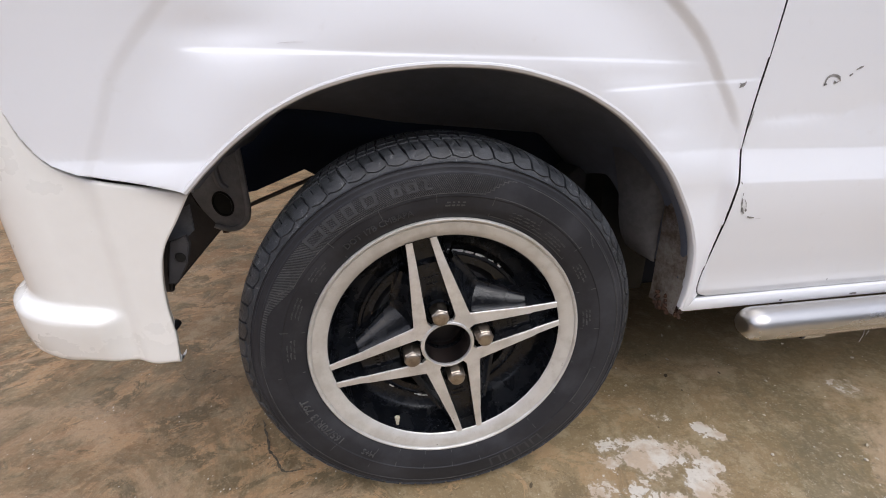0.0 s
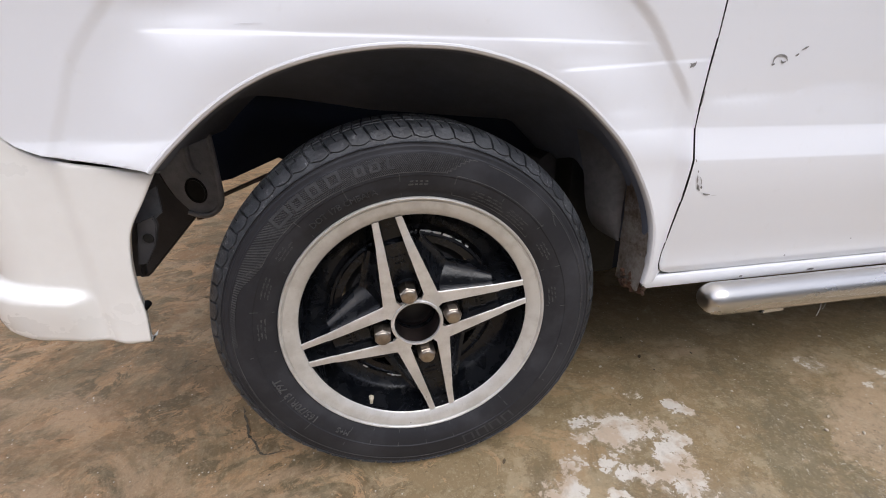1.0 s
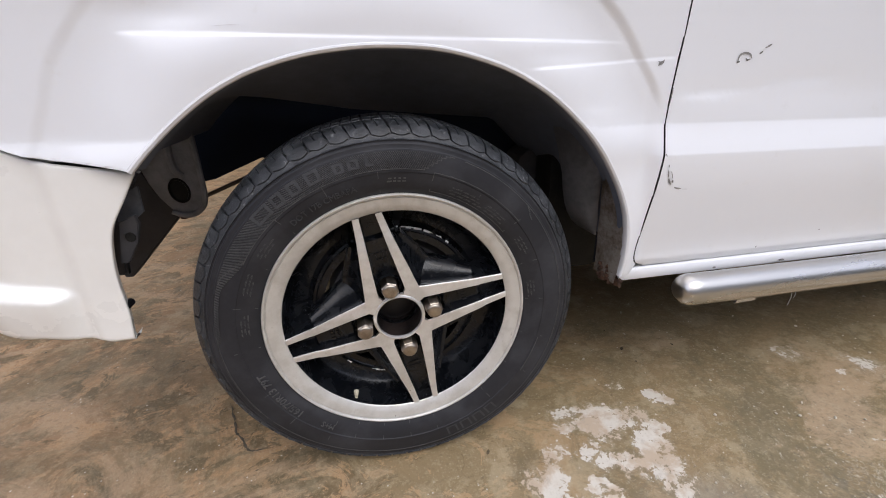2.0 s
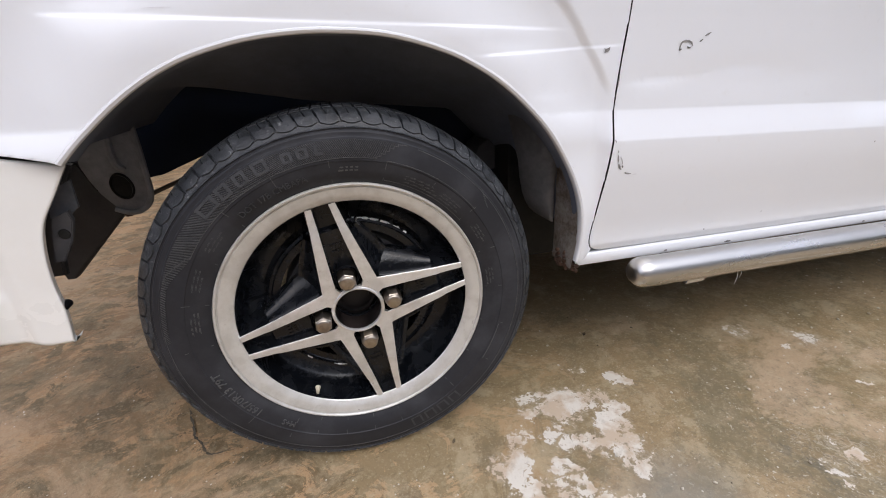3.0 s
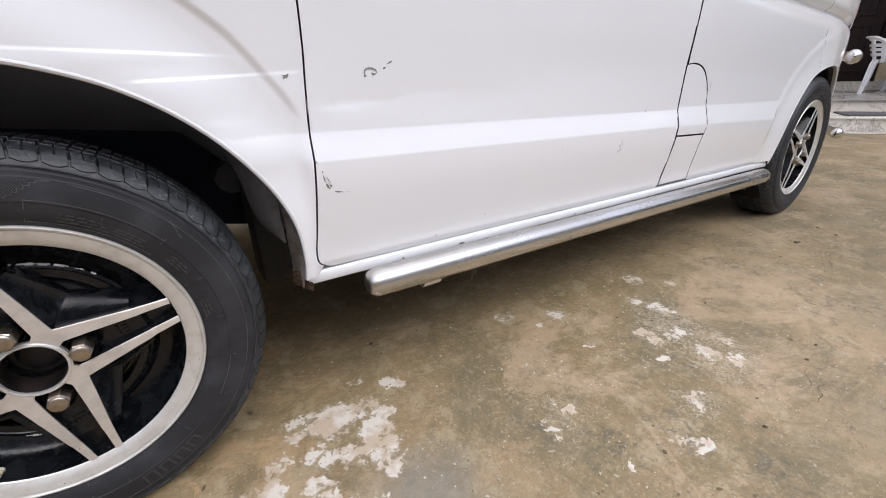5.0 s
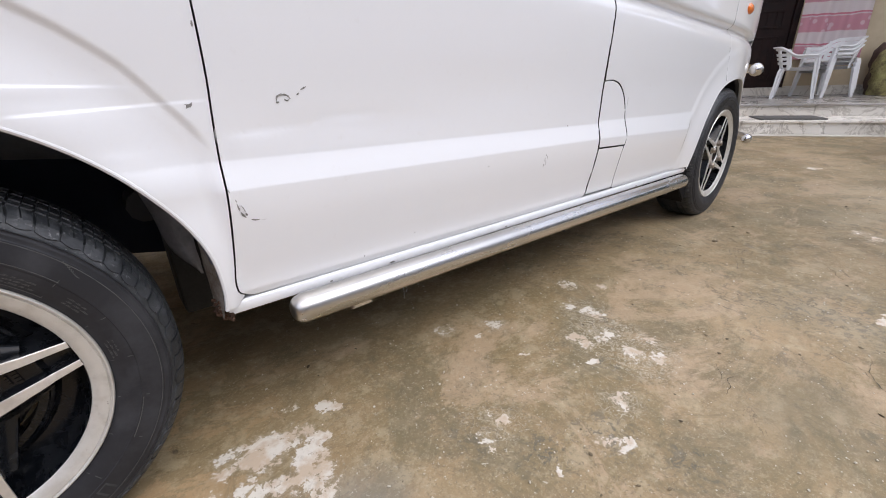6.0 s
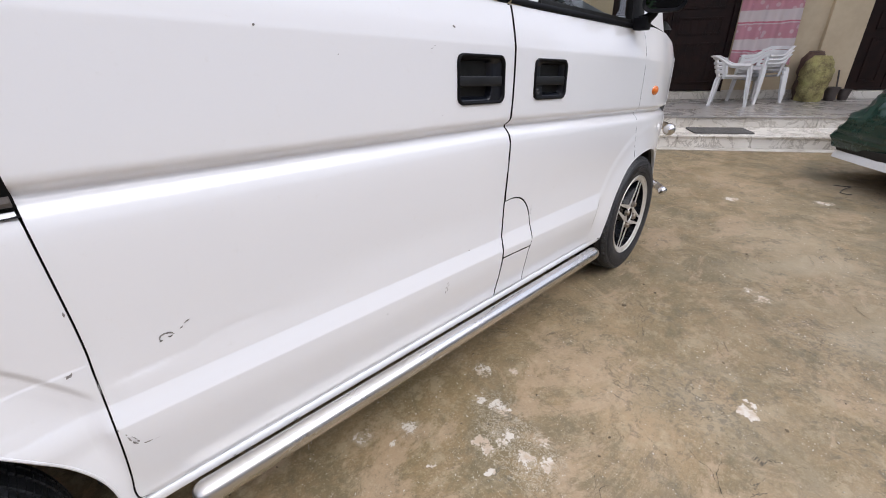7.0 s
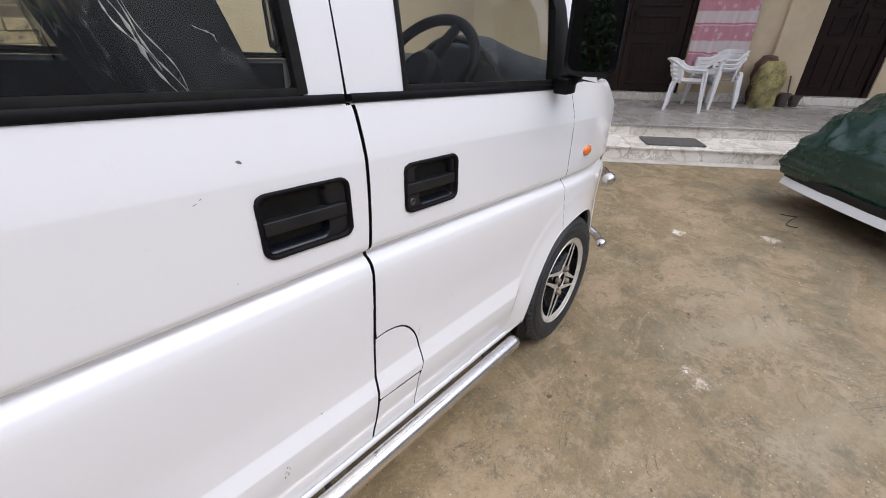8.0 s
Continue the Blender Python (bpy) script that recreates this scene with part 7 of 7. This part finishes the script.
# sacks and pots by the wall
def sack(name, m, w, d, h, material, label, seed):
    rows = []
    for k in np.linspace(0, 1, 22):
        s = (0.80 + 0.25 * math.sin(k * 2.6)) * (1 if k < 0.82 else 1 - 1.9 * (k - 0.82))
        row = []
        for a in np.linspace(0, 2 * math.pi, 32, endpoint=False):
            p = Vector((math.cos(a) * 1.6, math.sin(a) * 1.6, k * 4 + seed))
            q = s * (1 + 0.20 * noise.noise(p * 1.4) + 0.14 * abs(noise.noise(p * 3.2)) + 0.06 * noise.noise(p * 8))
            row.append((w / 2 * q * math.cos(a), d / 2 * q * math.sin(a), h * k))
        rows.append(row)
    bm = grid(rows, close_v=True)
    bm.faces.new(list(bm.verts)[-32:])
    bm.faces.new(list(bm.verts)[:32][::-1])
    ob = new(name, mesh_of(name, bm, material, True, 60))
    ob.matrix_world = m
    return tagged(ob, label, "sack")


sack("sack", HOUSE @ pose(1.40, 1.93, PF, 0, 2, 20), 0.33, 0.30, 0.56, SACK, "bulging yellow-green woven sack on the porch", 1.0)
sack("sack", HOUSE @ pose(1.40, 2.06, PF, 0, -3, 60), 0.34, 0.26, 0.61, SACK_DARK, "slumped dark brown sack behind the green one", 7.0)
def pot(m, r, h, label):
    ob = new("flower_pot", mesh_of("flower_pot", lathe([(0.0, 0.0), (r * 0.7, 0.0), (r, h * 0.9), (r * 1.1, h * 0.9), (r * 1.1, h), (r * 0.95, h), (r * 0.9, h * 0.85), (0.0, h * 0.8)], 24), CLAY))
    ob.matrix_world = m @ Matrix.Rotation(radians(90), 4, "X")
    return tagged(ob, label, "flower pot")


pot(HOUSE @ pose(1.68, 1.98, PF), 0.08, 0.17, "dark clay pot by the sacks")
pot(HOUSE @ pose(1.86, 2.03, PF), 0.07, 0.14, "small dark clay pot by the wall")
stick = new("broom", mesh_of("broom", tube([(1.76, 2.00, PF + 0.01), (1.78, 2.15, 0.62)], 0.010, 8), CLAY))
stick.matrix_world = HOUSE
tagged(stick, "dark stick leaning by the pots", "broom")
mat_rows = round_rect(-0.29, -0.17, 0.29, 0.17, 0.03)
bm = bmesh.new()
f = bm.faces.new([bm.verts.new((x, y, 0.0)) for x, y in mat_rows])
for v in [g for g in bmesh.ops.extrude_face_region(bm, geom=[f])["geom"] if isinstance(g, bmesh.types.BMVert)]:
    v.co.z = 0.012
mat_ob = new("doormat", mesh_of("doormat", bm, DOORMAT, False))
mat_ob.matrix_world = HOUSE @ pose(-0.20, 0.24, 0.1325)
tagged(mat_ob, "worn dark grey doormat on the marble step", "doormat")


# ---- the covered car ----
AX, LX = Vector((0.72, -0.69, 0)).normalized(), Vector((-0.69, -0.72, 0)).normalized()
CAR = Matrix(((AX.x, LX.x, 0, 5.08), (AX.y, LX.y, 0, -0.42), (0, 0, 1, 0), (0, 0, 0, 1))) @ Matrix.Translation((0, 0.80, 0))
car = thing("covered_car", "small car under a wrinkled dark green fitted cover", "car", CAR)


def car_section(s):
    """Half width and top height at a distance from the front bumper."""
    w = float(np.interp(s, [0.0, 0.04, 0.12, 0.3, 0.7, 3.3, 3.6, 3.72], [0.66, 0.72, 0.76, 0.79, 0.80, 0.80, 0.72, 0.55]))
    h = float(np.interp(s, [0.0, 0.05, 0.15, 0.4, 0.95, 1.15, 1.6, 2.0, 3.0, 3.4, 3.65, 3.72], [0.50, 0.63, 0.76, 0.93, 1.10, 1.18, 1.45, 1.50, 1.46, 1.18, 0.85, 0.55]))
    return w, h


rows = []
for s in np.concatenate([np.linspace(0, 1.0, 90), np.linspace(1.02, 3.72, 90)]):
    w, h = car_section(s)
    row = []
    for a in np.linspace(0, math.pi, 128):
        c, q = math.cos(a), math.sin(a)
        y = w * math.copysign(abs(c) ** 0.55, c)
        z = 0.262 + (h - 0.262) * abs(q) ** 0.60
        p = Vector((s * 2.0, y * 1.5, z * 2.0))
        wr = 0.024 * (1 - abs(noise.noise(Vector((s * 2.4 + z * 3, y * 1.3, z * 2.4 - s * 2))))) ** 3 - 0.012 + 0.034 * (1 - abs(noise.noise(Vector((s * 4 + y * 3, z * 6 - s * 3, 2.0))))) ** 10 + 0.022 * (1 - abs(noise.noise(Vector((s * 5 - z * 6, y * 3, z * 5 + 4))))) ** 5 + 0.004 * (1 - abs(noise.noise(Vector((s * 13 + z * 7, y * 7, z * 11 + 7))))) ** 3 + 0.012 * noise.noise(p) - 0.015 + 0.020 * (1 - abs(noise.noise(Vector((y * 2.2 + s * 0.8, z * 9 - y * 2, 11.0))))) ** 6 + 0.012 * (1 - abs(noise.noise(Vector((y * 5 + s * 2, z * 15 + y * 3, 5.0))))) ** 8
        n = Vector((0, c, q)).normalized()
        low = 1 - smooth01((z - 0.285) / 0.42)
        tip = max(0.0, 1 - s / 0.45) ** 2
        row.append((s - (0.03 * wr) - (0.12 + 0.055 * math.cos(y * 2.0)) * tip * low, (y + n.y * wr) * (1 + 0.05 * tip * low), z + n.z * wr))
    rows.append(row)
bm = grid(rows)
bm.faces.new([v for v in list(bm.verts)[:128]])
outward(part("cover", bm, COVER, car, "wrinkled dark green cloth cover", sharp=80))


def skirt(z0, z1, grow0, grow1, lo=0.0):
    """A band round the car's foot."""
    out = []
    ss = np.concatenate([np.linspace(0.0, 0.5, 18), np.linspace(0.6, 3.72, 30)])
    plan = [(s, -car_section(s)[0]) for s in reversed(ss)] + [(-0.055 - 0.060 * math.cos(y * 2.0), y) for y in np.linspace(-0.64, 0.64, 18)] + [(s, car_section(s)[0]) for s in ss]
    for z, g in ((z0, grow0), ((z0 + z1) / 2, (grow0 + grow1) / 2 + 0.006), (z1, grow1)):
        out.append([((x - g if x < 0.25 else x), y + math.copysign(g if x > 0.0 else g * 0.3, y), z) for x, y in plan])
    return out


bm = grid(skirt(0.236, 0.290, 0.030, 0.036))
for v in bm.verts:
    v.co.z += 0.012 * noise.noise(v.co * 9)
outward(part("hem", bm, COVER_HEM, car, "black gathered hem of the cover"))
bm = grid(skirt(0.182, 0.236, 0.046, 0.026))
outward(part("bumper_lip", bm, BUMPER_WHITE, car, "white lower lip of the bumper", sharp=60))
for x, y in ((0.62, -0.70), (0.62, 0.70), (3.0, -0.70), (3.0, 0.70)):
    bm = lathe([(0.10, -0.08), (0.20, -0.085), (0.27, -0.06), (0.28, 0.0), (0.27, 0.06), (0.20, 0.085), (0.10, 0.08)], 40)
    part("tyre", bm, RUBBER, car).location = (x, y, 0.28)
    part("rim", lathe([(0.0, -0.07), (0.15, -0.06), (0.17, -0.075), (0.18, -0.05)], 32), ALLOY, car).location = (x, y, 0.28)
part("underbody", boxed((0.1, -0.62, 0.17), (3.6, 0.62, 0.30)), UNDER, car)

# ---- walls round the yard ----
# unseen wall, raised to keep low sky off the van and fill reflections
structure("wall_south", boxed((-9.0, -7.3, 0), (14.0, -7.0, 4.2)), PALE_WALL, "unseen grey boundary wall behind the drive, raised to block low sky", "wall")
# unseen wall, painted dark to darken what the mirror reflects
structure("wall_west", boxed((-9.3, -7.3, 0), (-9.0, 4.2, 3.2)), MIRROR_BACKDROP, "unseen dark wall added as a backdrop for the mirror", "wall")
structure("wall_north", boxed((2.35, 3.6, 0), (7.2, 3.85, 3.4)), CREAM, "cream plastered house wall beyond the van", "wall")
brick_back = structure("wall_brick", boxed((-9.0, 3.628, 0), (2.35, 3.9, 2.6)), MORTAR, "boundary wall of dark brick over sandstone blocks", "wall")
# also unseen, kept low so that the paint mirrors sky
structure("wall_east", boxed((13.7, -7.3, 0), (14.0, 6.0, 1.9)), CREAM, "plain boundary wall beyond the covered car", "wall")


# bushes that the mirror and windows show, and unseen trees added for reflections
def bush(m, r, h, label, seed, count=500):
    rng = random.Random(seed)
    ob = thing("bush", label, "bush", m)
    bm = bmesh.new()
    for i in range(6):
        a = rng.random() * 6.28
        tube([(0, 0, 0), (0.3 * r * math.cos(a), 0.3 * r * math.sin(a), h * 0.4), (0.7 * r * math.cos(a + 0.4), 0.7 * r * math.sin(a + 0.4), h * 0.8)], [0.02, 0.014, 0.006], 6, bm=bm)
    part("stem", bm, BARK, ob)
    bm = bmesh.new()
    for i in range(count):
        a, k = rng.random() * 6.28, rng.random() ** 0.6
        z = h * (0.12 + 0.9 * rng.random())
        rr = r * k * (1.1 - 0.6 * abs(z / h - 0.5)) * (0.7 + 0.5 * noise.noise(Vector((math.cos(a) * 2, math.sin(a) * 2, z * 2 + seed))))
        c = Vector((rr * math.cos(a), rr * math.sin(a), z))
        q = Euler((rng.random() * 2 - 1, rng.random() * 2 - 1, rng.random() * 6)).to_matrix()
        s = 0.05 + 0.06 * rng.random()
        bm.faces.new([bm.verts.new(c + q @ Vector(p) * s) for p in ((-1, 0, 0), (0, -0.4, 0.1), (1, 0, 0), (0, 0.4, 0.1))])
    part("foliage", bm, LEAF, ob, smooth=False)
    return ob


def tree(m, h, r, label, seed):
    """A broad tree: trunk, limbs and a crown of loose leaf clumps."""
    rng = random.Random(seed)
    ob = thing("tree", label, "tree", m)
    part("trunk", tube([(0.08 * math.sin(3 * k + seed), 0.06 * math.cos(2 * k), h * 0.7 * k) for k in np.linspace(0, 1, 8)], [0.17 - 0.09 * k for k in np.linspace(0, 1, 8)], 10), BARK, ob)
    bm = bmesh.new()
    clumps = []
    for i in range(26):
        a, q = rng.random() * 6.28, rng.random() ** 0.5
        c = Vector((r * q * math.cos(a), r * q * math.sin(a), h * 0.25 + h * 0.75 * rng.random() * (1.1 - 0.5 * q)))
        clumps.append(c)
        if i < 9:
            tube([(0, 0, h * 0.30 + 0.02 * i), c * 0.5 + Vector((0, 0, h * 0.2)), c], [0.06, 0.035, 0.012], 6, bm=bm)
    part("limb", bm, BARK, ob)
    bm = bmesh.new()
    for c in clumps:
        s = r * (0.30 + 0.25 * rng.random())
        for i in range(130):
            d = Vector((rng.gauss(0, 1), rng.gauss(0, 1), rng.gauss(0, 0.8)))
            p = c + d * (s * 0.62)
            q = Euler((rng.random() * 2 - 1, rng.random() * 2 - 1, rng.random() * 6)).to_matrix()
            l = 0.10 + 0.10 * rng.random()
            bm.faces.new([bm.verts.new(p + q @ Vector(v) * l) for v in ((-1, 0, 0), (0, -0.45, 0.12), (1, 0, 0), (0, 0.45, 0.12))])
    part("crown", bm, LEAF, ob, smooth=False)
    return ob


# trees out of view, added to darken what the glass mirrors
for i, (x, h, r) in enumerate(((-5.5, 4.0, 1.7), (-2.0, 3.6, 1.5))):
    tree(pose(x, -9.0 - 0.4 * (i % 2), 0), h, r, "broad dark green tree, unseen, added to darken reflections", 60 + i)
for i, (x, y, r, h) in enumerate(((-6.8, -2.05, 0.45, 1.75), (-5.5, -5.6, 1.0, 2.4), (-3.2, -6.3, 0.8, 1.5), (0.75, 3.25, 0.32, 1.55), (-0.6, 3.25, 0.35, 1.7))):
    bush(pose(x, y, 0), r, h, "leafy green garden bush by the wall", 20 + i, 500)

# ---- litter on the ground ----
wire = new("wire_scrap", mesh_of("wire_scrap", tube(smooth_line([(4.72, -0.53, 0.004), (4.72, -0.59, 0.006), (4.74, -0.63, 0.004), (4.66, -0.605, 0.006), (4.58, -0.59, 0.005), (4.51, -0.59, 0.006), (4.51, -0.64, 0.004), (4.53, -0.65, 0.004)], 5), 0.0025, 6), WIRE))
tagged(wire, "curled scrap of black wire on the concrete", "wire")


def litter(name, label, category, spots, size, material, seed, flat):
    rng = random.Random(seed)
    bm = bmesh.new()
    for x, y in spots:
        s = size * (0.4 + 1.2 * rng.random() ** 2)
        vs = bmesh.ops.create_icosphere(bm, subdivisions=1, radius=s)["verts"]
        q = Euler((0, 0, rng.random() * 6)).to_matrix()
        sx, sy = 0.7 + 0.9 * rng.random(), 0.5 + 0.5 * rng.random()
        for v in vs:
            v.co = q @ Vector((v.co.x * sx, v.co.y * sy, v.co.z * flat)) * (0.85 + 0.3 * rng.random())
            v.co += Vector((x, y, s * flat * 0.6))
    ob = new(name, mesh_of(name, bm, material, True, 50))
    return tagged(ob, label, category, kind="stuff")


rng = random.Random(12)
litter("pebbles", "scattered pale grit on the concrete", "grit", [(rng.uniform(0.3, 4.2), rng.uniform(-1.1, 0.5)) for _ in range(1700)], 0.0020, PEBBLE, 1, 0.7)
litter("leaf_litter", "scattered dark dry leaf crumbs on the concrete", "leaf litter", [(rng.uniform(-1.2, 4.5), rng.uniform(-1.2, 1.3)) for _ in range(480)], 0.0036, DEBRIS, 2, 0.25)
litter("leaf_litter", "larger dark seed husks lying on the concrete", "leaf litter", [(2.238, -0.167), (2.752, -0.191), (2.588, -0.221), (2.575, -0.08), (3.016, -0.212), (2.952, -0.362), (3.532, 0.084), (4.105, -0.617), (2.448, -0.695), (2.154, -0.666), (1.681, -0.171), (2.044, -0.112), (2.279, -0.1)], 0.0065, DEBRIS, 5, 0.35)
twig = new("twig", mesh_of("twig", tube([(1.225, -0.712, 0.008), (1.245, -0.722, 0.010), (1.265, -0.735, 0.007)], [0.004, 0.007, 0.003], 8), DEBRIS))
tagged(twig, "short dark curled dry twig on the concrete", "twig")



# cracks in the slab, and the broken edge of a sunk patch by the rear wheel
CRACK = simple("dirt_in_crack", (0.055, 0.045, 0.032), (0.095, 0.078, 0.055), 60, 0.9, bump=0.3)


def crack(points, width, seed):
    rng = random.Random(seed)
    line = smooth_line(points, 14)
    rows = []
    for i, (x, y) in enumerate(line):
        x += 0.006 * noise.noise(Vector((x * 40, y * 40, seed)))
        y += 0.006 * noise.noise(Vector((x * 40, y * 40, seed + 9)))
        k = math.sin(math.pi * (0.04 + 0.92 * i / (len(line) - 1))) * (0.25 + 0.9 * rng.random())
        j = min(i + 1, len(line) - 1)
        d = Vector((line[j][0] - line[max(i - 1, 0)][0], line[j][1] - line[max(i - 1, 0)][1])).normalized()
        rows.append([(x - d.y * width * k * s, y + d.x * width * k * s, 0.0012 + 0.0006 * noise.noise(Vector((x * 1.5, y * 1.5, 0)))) for s in (-0.5, 0, 0.5)])
    ob = new("crack", mesh_of("crack", grid(rows), CRACK, False))
    ob.parent = ground
    return ob


for i, (pts, w) in enumerate((
        ([(-0.345, 0.262), (-0.333, 0.234), (-0.316, 0.190), (-0.300, 0.158), (-0.272, 0.128), (-0.245, 0.131)], 0.0055),
        ([(1.225, -0.462), (1.195, -0.440), (1.165, -0.450), (1.135, -0.452)], 0.0035),
        ([(1.500, -0.630), (1.420, -0.640), (1.360, -0.690), (1.310, -0.705)], 0.0035),
        ([(1.235, -0.690), (1.175, -0.700), (1.130, -0.735)], 0.003),
        ([(2.055, -0.453), (2.02, -0.475), (1.985, -0.49), (1.952, -0.518)], 0.0035),
        ([(1.475, -0.549), (1.45, -0.59), (1.442, -0.616), (1.395, -0.659)], 0.003),
        ([(2.113, -0.147), (2.09, -0.17), (2.062, -0.200)], 0.004),
        ([(2.692, -0.804), (2.64, -0.83), (2.602, -0.868)], 0.004),
        ([(2.206, -0.708), (2.20, -0.725), (2.185, -0.75)], 0.004),
        ([(1.232, -0.402), (1.20, -0.42), (1.173, -0.433)], 0.0025),
        ([(-0.62, 0.52), (-0.54, 0.42), (-0.47, 0.44), (-0.40, 0.36)], 0.002))):
    crack(pts, w if i == 0 else 0.6 * w, 30 + i)

# ---- blocks of the boundary wall seen through the van ----
block = {}
for name, mat_b, w, h in (("brick", STONE_TOP, 0.22, 0.07), ("stone", STONE_LOW, 0.30, 0.078)):
    bmb = boxed((0, 0, 0), (w - 0.007, 0.03, h - 0.007), 0.003, 1)
    block[name] = mesh_of(name, bmb, mat_b, False)
for r in range(8):
    for c in range(18):
        ob = new("stone", block["stone"])
        ob.parent = brick_back
        ob.location = (-3.0 + 0.30 * c - (0.15 if r % 2 else 0), 3.612 + 0.006 * ((c * 7 + r * 3) % 3), 0.616 + 0.078 * r)
for r in range(8):
    for c in range(21):
        ob = new("brick", block["brick"])
        ob.parent = brick_back
        ob.location = (-2.25 + 0.22 * c - (0.11 if r % 2 else 0), 3.618 + 0.004 * ((c * 5 + r) % 3), 1.24 + 0.07 * r)
bm = bmesh.new()
for r in range(11):
    for c in range(22):
        add_box(bm, (-2.25 + 0.22 * c - (0.11 if r % 2 else 0), 3.62, 1.80 + 0.07 * r), (-2.25 + 0.22 * c - (0.11 if r % 2 else 0) + 0.208, 3.645, 1.858 + 0.07 * r))
far_bricks = new("brickwork", mesh_of("brickwork", bm, STONE_TOP, False))
far_bricks.parent = brick_back
tagged(far_bricks, kind="stuff")
